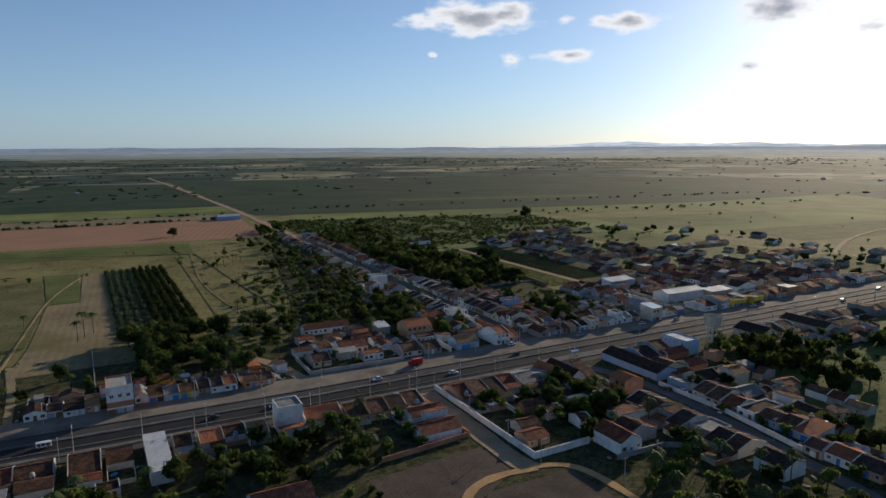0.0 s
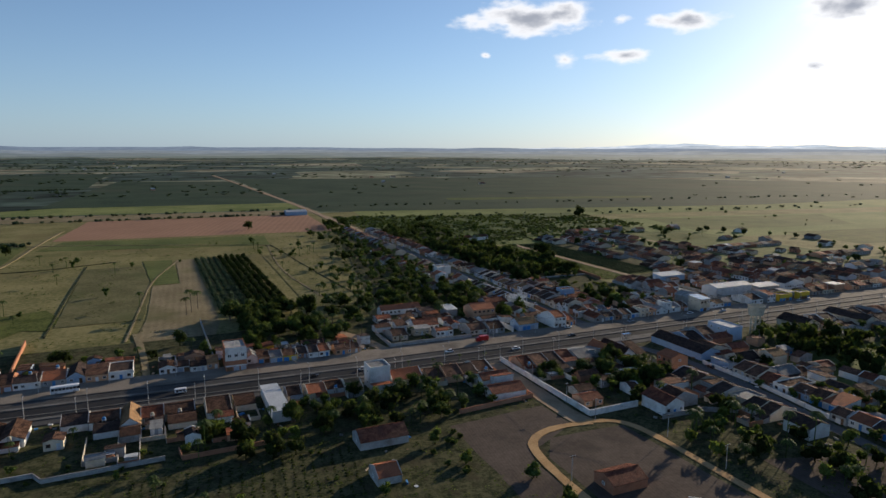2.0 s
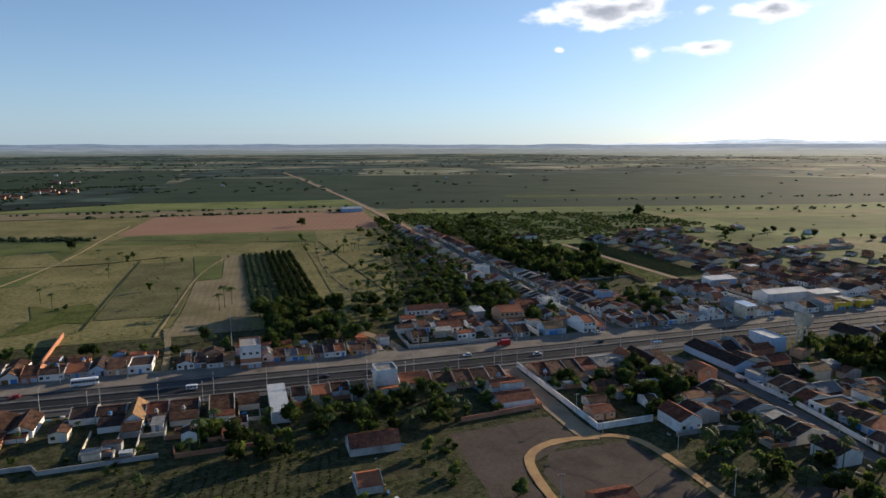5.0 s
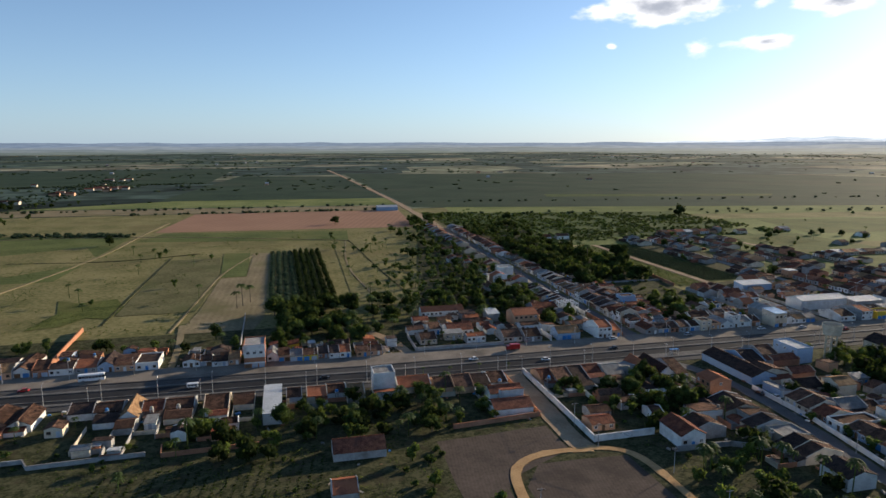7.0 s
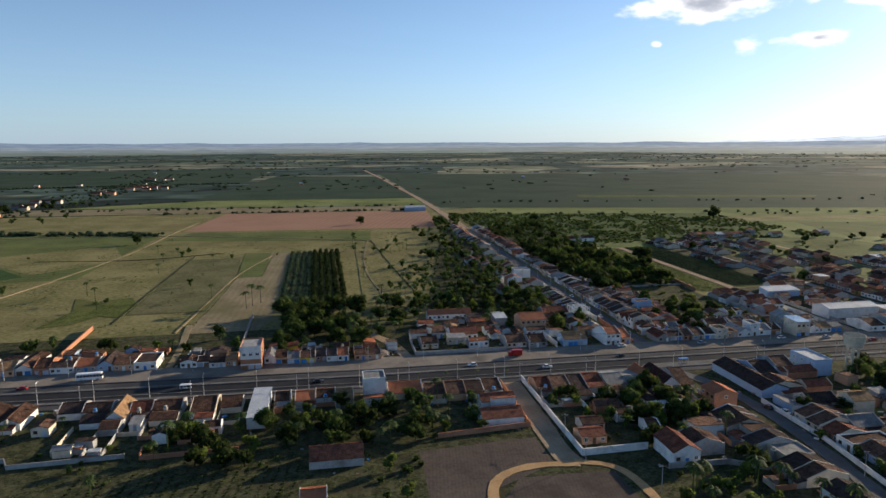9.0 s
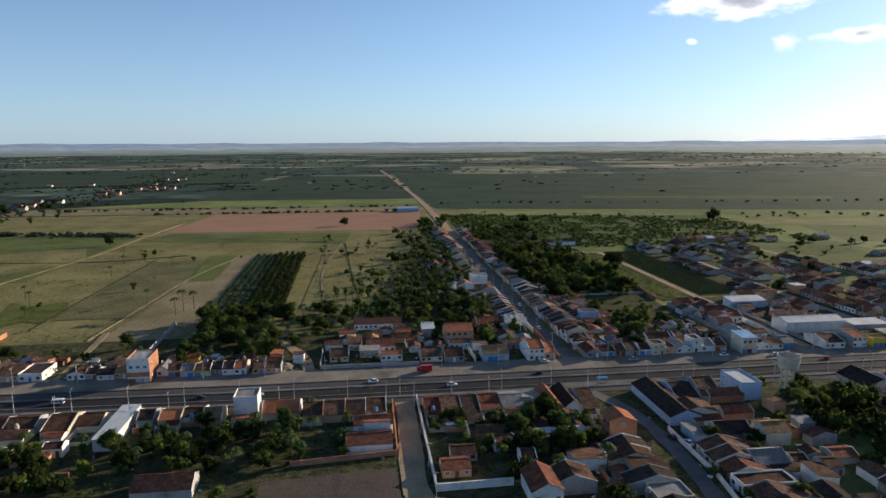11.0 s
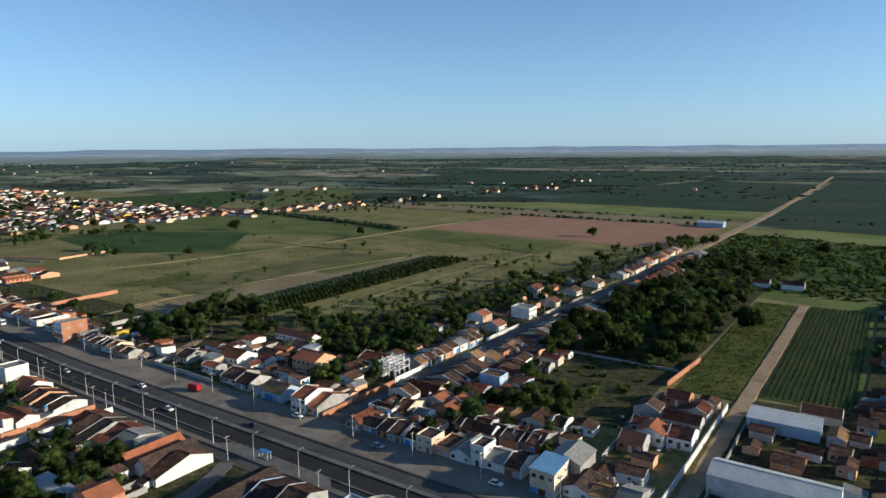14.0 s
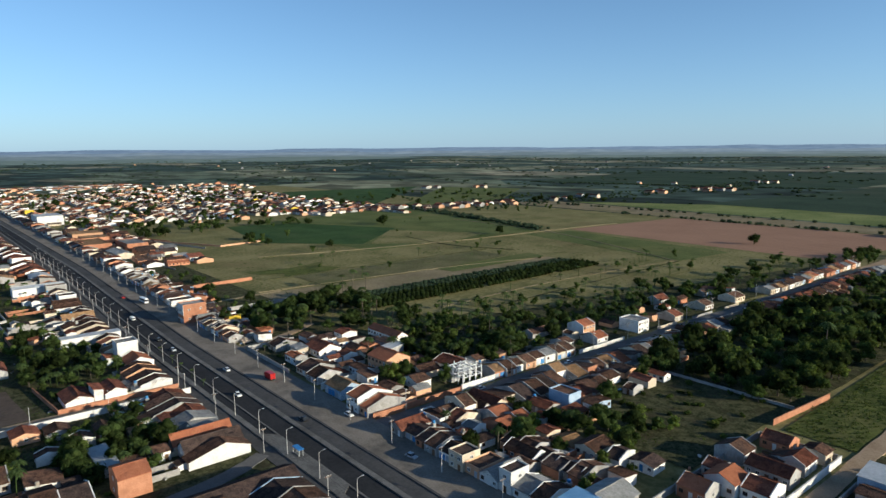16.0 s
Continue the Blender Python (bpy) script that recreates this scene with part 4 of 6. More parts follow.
def wall_run(pts, height, mat, label, thick=0.1, z=0.05, name="boundary_wall"):
    """A free-standing wall along a line, with a coping."""
    w = tagged(new(name), label, "wall")
    for a, b in zip(pts, pts[1:]):
        length, ang = math.dist(a, b), math.degrees(math.atan2(b[1] - a[1], b[0] - a[0]))
        bm = bmesh.new()
        box(bm, 0, -thick / 2, -0.1, length, thick / 2, height)
        o = part("wall_panel", bm, mat, w)
        o.matrix_basis = pose(a[0], a[1], z, 0, 0, ang)
        bm = bmesh.new()
        box(bm, -0.03, -thick * 0.75, height, length + 0.03, thick * 0.75, height + 0.04)
        o = part("coping", bm, mat, w)
        o.matrix_basis = pose(a[0], a[1], z, 0, 0, ang)
    return w


# -- along the far side of the highway
facade_of = house(2.0, 92.9, 3.2, 4.6, 3.7, 3.7, 0, BRICK, ROOF_CEMENT, "tall white building with blue shutters and a grey roof", 2, "flat", shop=True)
bm = bmesh.new()
box(bm, -1.62, -0.06, 1.75, 1.62, -0.02, 3.9)
box(bm, -1.62, -0.06, 0.8, 1.62, -0.02, 1.0)
part("facade", bm, WHITE, facade_of, "white plastered street front")
for k in range(3):
    add_window(facade_of, -1.0 + k, -0.065, 2.3, 0, 0, 1.2)
house(57.0, 95.4, 4.4, 3.6, 1.25, 2.1, 0, PALEBLUE, ROOF_STRAW, "pale blue shop with a straw-coloured tile roof", shop=True, parapets=False)
house(63.6, 94.4, 2.6, 5.0, 2.1, 2.8, 0, WHITE, ROOF_ORANGE, "white two-storey house with an orange tile roof", 2, ext=1.5)
house(66.0, 94.6, 1.8, 6.0, 1.3, 2.2, 0, PEACH, ROOF_ORANGE, "narrow orange house on the street corner", ext=2)
house(52.6, 105.8, 5.0, 4.6, 2.2, 3.1, 0, PEACH, ROOF_ORANGE, "two-storey orange house with a broad tile roof", 2, parapets=False)
house(38.4, 102.3, 5.0, 4.2, 1.15, 2.0, 0, WHITE, ROOF_RED, "white house with a broad red tile roof", parapets=False)
house(38.4, 116.6, 9.0, 2.6, 1.2, 1.9, 0, WHITE, ROOF_ORANGE, "long white building with an orange tile roof", parapets=False)
house(31.5, 98.4, 3.0, 4.0, 1.0, 1.7, 0, CREAM, ROOF_OLD, "cream house with a weathered tile roof", ext=1.5)
house(46.5, 96.2, 3.6, 4.6, 1.0, 1.8, 0, CREAM, ROOF_OLD, "cream house with a weathered tile roof", ext=1.6)
house(50.2, 95.8, 3.2, 4.2, 1.0, 1.8, 0, GREY, ROOF_OLD, "grey house with a weathered tile roof", ext=1.6)
house(47.5, 110.5, 2.4, 3.4, 1.5, 1.9, 0, GREY, ROOF_METAL, "open shed with a bright metal roof", kind="lean", detail=False)
wall_run([(28.6, 104), (28.6, 95.2), (44.4, 95.0)], 0.75, GREY, "grey boundary wall beside the verge")
wall_run([(53.6, 95.4), (53.2, 106)], 0.95, WHITE, "tall white side wall")
house(104.2, 107.4, 3.0, 3.0, 1.2, 1.9, 0, BRICK, ROOF_ORANGE, "brick house with an orange tile roof", ext=1.2)
wall_run([(110.6, 98), (110.8, 127)], 0.8, WHITE, "white wall along the sandy lane")
wall_run([(82, 138.5), (101.4, 138.2)], 0.5, GREY, "low grey wall behind the open lot")
wall_run([(76, 112), (77, 139)], 0.6, GREY, "grey back wall of the yards")
wall_run([(114, 98.4), (113.9, 122)], 0.7, GREY, "grey wall along the sandy lane")
wall_run([(-0.8, 97), (-1.2, 126)], 0.9, GREY, "long grey boundary wall beside the grove")
wall_run([(60, 99), (60.2, 112)], 0.8, BRICK, "bare brick boundary wall")
wall_run([(67.5, 95), (67.6, 110)], 0.8, BRICK, "bare brick wall along the street")
wall_run([(101.6, 131.5), (102.8, 146)], 0.75, BRICK, "brick wall beside the grove")
row(-9.2, 66, 94.2, 0, skip=[(0.2, 3.8), (24.4, 72)], depth=(2.6, 4.2), width=(1.7, 2.8), yard=(0.5, 4))
row(-66, -12.8, 94.6, 0, skip=[(-60, -56)], depth=(3.4, 5.5), width=(2.2, 3.8), tall=0.12)
row(72, 110.4, 94.2, 0, skip=[(98.6, 101.8)], depth=(3.0, 4.6), width=(1.7, 2.7), ext=(0.6, 2.4), yard=(0.5, 2.0))
house(100.1, 93.0, 2.7, 3.6, 2.7, 3.0, 0, CREAM, ROOF_BLUE, "tall cream shop with a bright blue metal roof", 2, "lean", shop=True)
house(100.8, 96.8, 3.6, 4.2, 2.4, 3.1, 0, GREY, ROOF_CEMENT, "grey building with a fibre-cement roof", kind="cross", detail=False)
row(72, 96, 100.8, 0, depth=(3.0, 4.4), ext=(0.4, 1.2), where="a back lane", skip=[(80, 84)], detail=False, far=False)
house(105.4, 110.6, 3.2, 3.0, 1.5, 2.2, 0, WHITE, ROOF_ORANGE, "white house with dark windows and an orange tile roof", kind="cross", ext=1.4)
house(108.6, 111.4, 2.8, 3.4, 1.3, 2.0, 0, WHITE, ROOF_RED, "white house with a red tile roof and a porch", ext=1.2)
house(103.4, 113.0, 2.2, 2.4, 1.2, 1.7, 0, GREY, ROOF_RED, "small grey house with a red tile roof")
house(107.4, 116.6, 4.6, 2.6, 1.2, 1.9, 0, GREY, ROOF_RED, "grey house with long red tile roofs", parapets=False, ext=1.8)
house(104.2, 119.6, 2.8, 3.2, 1.2, 1.8, 90, WHITE, ROOF_OLD, "white house with a brown tile roof")
house(109.6, 122.0, 3.2, 2.6, 1.2, 1.8, 90, WHITE, ROOF_RED, "white corner house with a blue side wall", ext=1.4)
house(104.8, 124.4, 3.2, 2.6, 1.1, 1.7, 0, BRICK, ROOF_RED, "brick house with a red tile roof")
wall_run([(102.2, 104), (102.0, 127), (110.4, 127.2)], 0.7, GREY, "grey wall round the compound")
house(87.6, 100.6, 4.4, 2.6, 1.0, 1.6, 0, BRICK, ROOF_OLD, "low brick house behind the highway row", ext=1.2, yard=2)
house(93.6, 101.4, 3.4, 2.4, 1.0, 1.5, 0, GREY, ROOF_DARK, "low grey house behind the highway row", ext=1.0, yard=2)
house(80.0, 106.8, 3.0, 4.2, 1.1, 1.7, 90, BRICK, ROOF_ORANGE, "brick house with an orange tile roof in the yards", ext=1.2)
house(81.0, 118.6, 3.6, 3.0, 1.1, 1.7, 90, PEACH, ROOF_OLD, "orange house with a brown roof in the yards", ext=1.2)
wall_run([(78, 110.6), (86, 111.2), (86.4, 118)], 0.8, PEACH, "orange brick wall in the back yards")

# warehouse and the yellow shop
house(119.4, 102.8, 11.6, 4.6, 2.1, 2.7, 0, WHITE, ROOF_METAL, "long white warehouse with a pale metal roof", kind="gable", parapets=False, detail=False)
house(129.4, 101.2, 7.0, 3.2, 1.6, 1.9, 0, GREY, ROOF_METAL, "open hall under a pale metal roof", kind="lean", detail=False)
house(125.1, 93.0, 4.2, 2.6, 1.45, 1.6, 0, YELLOW, ROOF_DARK, "yellow-fronted shop with shuttered openings", kind="flat", shop=True)
house(131.1, 92.8, 3.4, 2.8, 1.5, 1.6, 0, YELLOW, ROOF_CEMENT, "yellow corner shop with shuttered openings", kind="flat", shop=True)
house(128.3, 94.2, 2.2, 3.6, 1.6, 1.8, 0, GREY, ROOF_CEMENT, "grey gateway with a steel shutter", kind="lean", shop=True)
house(126.4, 96.4, 5.6, 3.2, 1.2, 1.7, 0, GREY, ROOF_DARK, "dark workshop roof behind the yellow shops", kind="gable", detail=False)
house(120.6, 93.2, 2.6, 5.6, 1.9, 2.4, 0, WHITE, ROOF_ORANGE, "white house with an orange tile roof", 2, ext=1.5)
house(116.0, 93.2, 3.6, 5.6, 1.2, 1.9, 0, WHITE, ROOF_OLD, "white row house with a weathered tile roof", ext=1.0)
house(118.0, 121.8, 8.0, 3.4, 1.5, 1.9, 0, PALEBLUE, ROOF_METAL, "pale blue shed with a white metal roof", kind="lean", detail=False)
house(121.5, 128.2, 4.6, 2.8, 1.2, 1.9, 0, CREAM, ROOF_ORANGE, "cream house with an orange tile roof", detail=False)
house(139.0, 101.8, 6.8, 4.4, 1.7, 2.6, 0, WHITE, ROOF_DARK, "white hall with a dark roof", kind="cross")

# -- along the village street
row(117, 136, 67.6, 90, along="v", bent=False, depth=(3.0, 5.0), width=(1.7, 2.6), where="the village street", yard=(0.5, 2), tall=0.15)
wall_run([(67.6, 136.5), (67.85, 149)], 0.6, WHITE, "long white garden wall along the village street")
wall_run([(68.0, 159.5), (68.15, 166)], 0.5, CREAM, "cream garden wall along the village street")
wall_run([(68.3, 171.5), (68.5, 179)], 0.45, GREY, "low grey garden wall along the village street")
wall_run([(68.6, 184), (68.8, 190)], 0.45, CREAM, "low cream garden wall along the village street")
house(66.8, 144.0, 3.0, 3.2, 1.2, 1.9, 90, WHITE, ROOF_ORANGE, "white house with an orange roof behind the street wall", ext=1.2)
house(62.0, 146.4, 3.4, 3.6, 2.0, 2.6, 90, PEACH, ROOF_ORANGE, "two-storey orange house among the trees", 2)
house(67.2, 156.0, 3.4, 4.2, 2.1, 2.4, 90, WHITE, ROOF_CEMENT, "white two-storey house with a flat roof", 2, "flat")
house(57.0, 139.0, 4.6, 2.6, 1.0, 1.5, 90, GREY, ROOF_OLD, "low grey shed among the palms", detail=False)
house(67.4, 168.0, 3.0, 4.0, 1.1, 1.8, 90, CREAM, ROOF_RED, "cream house with a red tile roof", ext=1.0)
house(66.8, 181.0, 3.4, 4.0, 1.1, 1.8, 90, WHITE, ROOF_OLD, "white house with a brown tile roof", ext=1.0)
house(58.0, 178.0, 4.2, 3.2, 1.2, 2.0, 90, WHITE, ROOF_RED, "white farmhouse in the grove")
house(67.6, 193.0, 4.2, 4.0, 1.1, 1.8, 90, CREAM, ROOF_OLD, "cream house with a brown tile roof")
row(99.5, 128, 71.4, -90, along="v", bent=False, width=(1.8, 2.8), depth=(3.4, 6.0), where="the village street", yard=(0.5, 2))
row(128, 160, 71.9, -90, along="v", bent=False, depth=(3.6, 5.6), where="the village street", skip=[(150, 153)], yard=(0.5, 2))
row(160, 172, 72.2, -90, along="v", bent=False, depth=(3.2, 4.6), detail=False)
row(184, 200, 72.6, -90, along="v", bent=False, depth=(3.2, 4.6), detail=False)
wall_run([(72.2, 172), (72.5, 184)], 0.6, GREY, "grey wall along the village street")
row(205, 262, 69.4, 90, along="v", bent=False, depth=(3, 5), where="the village street", detail=False, yard=(0.5, 2))
row(200, 258, 73.4, -90, along="v", bent=False, depth=(3, 5), where="the village street", detail=False, yard=(0.5, 2))
row(104, 126, 82.4, 90, along="v", bent=False, depth=(3, 4.5), where="a back yard", detail=False, far=False, skip=[(112, 116)])

# bare concrete frame of an unfinished house
frame_house = tagged(new("unfinished_house"), "bare white concrete frame of an unfinished house behind a white wall", "building frame")
frame_house.matrix_basis = pose(64.6, 111.6, 0.14)
for i in range(4):
    for j in range(4):
        bm = bmesh.new()
        box(bm, -1.7 + i * 1.13 - 0.06, j * 1.2 - 0.06, -0.1, -1.7 + i * 1.13 + 0.06, j * 1.2 + 0.06, 2.5 + 0.2 * ((i + j) % 2))
        part("column", bm, FRAME, frame_house)
for zz in (1.15, 2.2):
    for j in range(4):
        bm = bmesh.new()
        box(bm, -1.76, j * 1.2 - 0.05, zz, 1.75, j * 1.2 + 0.05, zz + 0.12)
        part("beam", bm, FRAME, frame_house)
    for i in range(4):
        bm = bmesh.new()
        box(bm, -1.7 + i * 1.13 - 0.045, 0.05, zz + 0.01, -1.7 + i * 1.13 + 0.045, 3.55, zz + 0.11)
        part("beam", bm, FRAME, frame_house)
wall_run([(67.3, 110.4), (67.3, 117)], 0.9, WHITE, "white street wall before the unfinished house")
house(59.8, 113.4, 5.4, 4.2, 1.3, 2.0, 0, WHITE, ROOF_RED, "white house with a red tile roof and a terrace", ext=1.2)

# -- near side of the highway
house(5.0, 80.6, 2.3, 10.4, 1.45, 1.5, 180, WHITE, ROOF_METAL, "long white building with a pale metal roof", kind="lean")
house(20.3, 79.4, 3.0, 3.2, 3.3, 3.3, 180, WHITE, ROOF_CEMENT, "two-storey white house with a terrace and a blue trim", 2, "flat")
house(20.1, 76.0, 2.8, 1.4, 1.1, 1.3, 180, WHITE, ROOF_ORANGE, "white lean-to with an orange roof", kind="lean", detail=False)
house(24.6, 80.2, 4.8, 3.8, 1.1, 1.9, 180, CREAM, ROOF_ORANGE, "cream house with an orange tile roof")
house(36.4, 73.2, 4.8, 2.8, 1.4, 1.9, 180, WHITE, ROOF_RED, "white house with stepped red-brown roofs", parapets=False)
house(35.8, 69.0, 5.4, 3.4, 1.1, 1.7, 180, WHITE, ROOF_RED, "white building with a low red-brown tile roof", parapets=False)
house(36.8, 70.3, 3.2, 1.2, 1.9, 2.2, 180, WHITE, ROOF_RED, "white upper storey with a red roof", kind="lean", detail=False)
wall_run([(27, 63.4), (39.0, 64.6), (39.2, 80)], 0.7, BRICK, "brick wall round the back of the house")
wall_run([(42.6, 80.6), (42.5, 56.0), (50.6, 56.2)], 0.9, WHITE, "long whitewashed wall along the side street", 0.12)
house(-49.8, 81.4, 4.0, 11.0, 1.9, 2.3, 180, WHITE, ROOF_METAL, "long white shed with a pale metal roof by the highway", kind="cross", detail=False)
row(-66, 3.4, 79.6, 180, skip=[(-60, -57), (-52.2, -47.4), (-22, -20.6), (-5, -3.8)], depth=(3.0, 6.0), width=(2.3, 4.0), ext=(0.8, 3.4), yard=(3.5, 8))
row(6.8, 18.2, 79.6, 180, depth=(3.2, 4.2), width=(2.0, 3.0), ext=(0.6, 1.6), yard=(0.5, 1.5))
row(27.4, 38.6, 79.6, 180, depth=(3.6, 5.0), ext=(0.6, 1.8), yard=(0.5, 2))
row(43.2, 66, 79.4, 180, depth=(3.4, 7.0), width=(1.9, 3.4), ext=(0.8, 3.2), yard=(1, 5))
wall_run([(-34, 65.6), (-22, 66.0), (-21, 64.2), (-9, 64.8)], 0.6, GREY, "grey back wall of the yards")
wall_run([(-7.5, 66.4), (-7.2, 64.0), (3.6, 64.4)], 0.6, BRICK, "bare brick back wall of a yard")
house(14.8, 61.6, 6.0, 3.4, 1.1, 1.9, 180, GREY, ROOF_RED, "grey house with a broad red tile roof in the fields", parapets=False)
house(12.4, 52.6, 2.6, 3.0, 1.0, 1.6, 180, GREY, ROOF_ORANGE, "small house with an orange tile roof")
house(64.4, 66.4, 3.2, 3.4, 2.4, 2.9, -90, BRICK, ROOF_ORANGE, "two-storey bare brick house with a clay tile roof", 2, parapets=False)
house(58.6, 64.6, 6.2, 1.8, 1.1, 1.3, 0, GREY, ROOF_METAL, "open shelter under a long metal roof", kind="lean", detail=False)
house(75.6, 79.6, 4.2, 12.0, 1.2, 2.0, 180, PALEBLUE, ROOF_DARK, "long pale blue hall with a dark tile roof", kind="cross", detail=False)
house(79.0, 79.8, 3.4, 6.2, 1.2, 2.1, 180, PALEBLUE, ROOF_DARK, "pale blue house with a dark tile roof")
house(82.4, 79.2, 3.0, 4.4, 1.9, 2.6, 180, WHITE, ROOF_OLD, "white and blue two-storey house with an old tile roof", 2, ext=1.0)
house(88.4, 79.4, 3.0, 5.4, 2.4, 2.4, 180, PALEBLUE, ROOF_METAL, "blue two-storey building with a white roof terrace", 2, "flat")
house(84.6, 73.6, 5.0, 2.6, 1.1, 1.6, 0, BRICK, ROOF_RED, "low brick annexe with a red tile roof", detail=False)
row(104, 133, 79.2, 180, depth=(3.6, 5.4), width=(2.4, 4.0), skip=[(104.5, 110.4), (118, 123)], where="the service lane")
row(133, 240, 79.0, 180, depth=(3.6, 5.4), width=(2.4, 4.0), skip=[(150, 156), (180, 190)], where="the service lane", detail=False)
row(136.4, 245, 94.4, 0, depth=(3.6, 5.4), width=(2.4, 4.2), skip=[(149, 151), (167, 169), (200, 206)], detail=False)

# -- lane south of the highway
row(43, 66, 72.8, -90, along="v", bent=False, depth=(4, 6), where="the cobbled lane", skip=[(63, 66)], tall=0.0)
row(34, 43, 70.2, -90, along="v", bent=False, depth=(3, 5), where="the cobbled lane", tall=0.0)
row(45, 64, 67.4, 90, along="v", bent=False, depth=(3.4, 5.5), where="the cobbled lane", tall=0.0)
house(53.0, 51.8, 3.2, 4.6, 1.6, 2.4, 0, WHITE, ROOF_RED, "white house with a red tile roof beside the garden", kind="cross")
house(58.6, 55.2, 3.4, 4.6, 1.2, 2.0, 90, GREY, ROOF_OLD, "grey house with a weathered tile roof", ext=1)
house(64.0, 42.8, 3.6, 3.6, 1.5, 2.1, 180, WHITE, ROOF_DARK, "white house with a dark tile roof", kind="cross")
wall_run([(72.6, 66.4), (72.4, 54.5), (70.4, 41)], 0.7, WHITE, "white wall along the cobbled lane")
wall_run([(50.6, 51.4), (57.5, 51.2), (66.5, 46)], 0.7, GREY, "grey wall behind the garden")

house(77.4, 71.6, 5.6, 3.4, 1.3, 2.1, 180, CREAM, ROOF_OLD, "cream house with a pale gable and brown roof", kind="cross", ext=1.2)
house(79.2, 65.8, 4.4, 3.2, 1.1, 1.8, 180, CREAM, ROOF_DARK, "cream house with a dark tile roof", ext=1.0)
house(83.4, 63.6, 3.2, 3.0, 1.9, 2.4, 180, CREAM, ROOF_STRAW, "two-storey cream house with a pale roof", 2, parapets=False)
house(83.0, 70.6, 4.2, 2.4, 1.0, 1.5, 180, BRICK, ROOF_RED, "low brick shed with a red roof", detail=False)
house(79.0, 58.4, 4.0, 3.4, 1.1, 1.8, 180, GREY, ROOF_CEMENT, "grey house with a fibre-cement roof", ext=1.0)
# -- settlement to the east
for line, rz, v0, v1 in ((132.0, 90, 118, 206), (136.0, -90, 106, 204), (148.6, 90, 104, 212), (151.2, -90, 100, 206), (166.2, 90, 104, 206), (169.0, -90, 100, 160)):
    row(v0, v1, line, rz, along="v", bent=False, depth=(2.8, 5.2), width=(1.8, 3.0), detail=False, where="an unpaved street",
        skip=[(124, 132), (146, 156), (180, 192)] if rz == 90 else [(136, 148), (166, 178)], tall=0.03)
row(190, 216, 132, 0, depth=(3.4, 5), width=(2.4, 3.8), detail=False, bent=False, where="an unpaved street")
row(176, 204, 158, 0, depth=(3.4, 5), width=(2.4, 3.8), detail=False, bent=False, where="an unpaved street")
for k in range(22):
    u, v = rng.uniform(140, 236), rng.uniform(98, 222)
    if not any(a - 1 < u < b + 1 and c - 1 < v < d + 1 for a, b, c, d in FOOT):
        house(u, v, rng.uniform(2.4, 4.6), rng.uniform(2.6, 4), 1.1, 1.8, rng.choice((0, 90, 180)), pick(WALLS_MUTED)[0], pick(FAR_ROOFS)[0], "low house in the settlement", far=True, ext=1.0)
row(150, 176, 214, 0, depth=(3.4, 5), width=(2.4, 3.8), detail=False, bent=False, where="an unpaved street")

# -- sheds, annexes and back houses crowded into the blocks
def infill(u0, u1, v0, v1, n, far=False, size=(1.6, 3.8), walls=None):
    done = tries = 0
    while done < n and tries < n * 12:
        tries += 1
        w, d, rz = rng.uniform(*size), rng.uniform(size[0], size[1] * 0.9), rng.choice((0, 90, 180, -90)) + rng.uniform(-4, 4)
        u, v = rng.uniform(u0, u1), rng.uniform(v0, v1)
        c = [pose(u, v, 0, 0, 0, rz) @ Vector(p) for p in ((-w / 2, 0, 0), (w / 2, d, 0))]
        a0, a1, c0, c1 = min(q.x for q in c), max(q.x for q in c), min(q.y for q in c), max(q.y for q in c)
        if a0 < u0 or a1 > u1 or c0 < v0 or c1 > v1 or any(a0 < b + 0.2 and a1 > a - 0.2 and c0 < e + 0.2 and c1 > d0 - 0.2 for a, b, d0, e in FOOT):
            continue
        wall, wname, _ = pick(walls or (WALLS_MUTED if u0 > 131 else WALLS))
        roof, rname, _ = pick(ROOFS)
        eave = rng.uniform(0.8, 1.25)
        house(u, v, w, d, eave, eave + 0.14 * d, rz, wall, roof, f"small {wname} house with {rname} roof among yards", 1, rng.choice(("gable", "gable", "lean", "cross")), rng.random() < 0.35, 0, 0, far=far)
        done += 1


house(107.6, 79.2, 4.6, 6.0, 1.3, 2.3, 180, CREAM, ROOF_DARK, "large cream house with a dark tile roof", kind="cross", detail=False)
house(120.6, 79.0, 4.0, 9.0, 1.5, 2.3, 180, CREAM, ROOF_DARK, "long cream hall with a dark tile roof", kind="cross")
house(126.0, 74.0, 5.4, 4.0, 1.3, 2.0, 180, GREY, ROOF_DARK, "grey hall with a dark tile roof", parapets=False)
house(110.4, 70.6, 2.4, 5.0, 1.2, 1.7, 150, WHITE, ROOF_CEMENT, "white house with a fibre-cement roof among trees")
infill(28.8, 66, 97.5, 116, 26)
infill(72, 101, 97.5, 112, 22)
infill(73, 85, 111, 137, 20)
infill(102.6, 110, 97, 127, 8)
infill(114.4, 131, 96.5, 132, 14)
infill(-8, 26, 97, 103, 9)
infill(-60, -14, 98, 106, 12)
infill(57, 66.8, 116, 200, 14)
infill(43.4, 66, 58, 72, 10)
infill(72.8, 91, 44, 78, 20)
infill(104, 132, 64, 79, 10)
infill(-40, 3, 66, 76, 10, size=(1.2, 2.4))
infill(136, 200, 98, 150, 34, True)
infill(73, 78, 137, 200, 8)

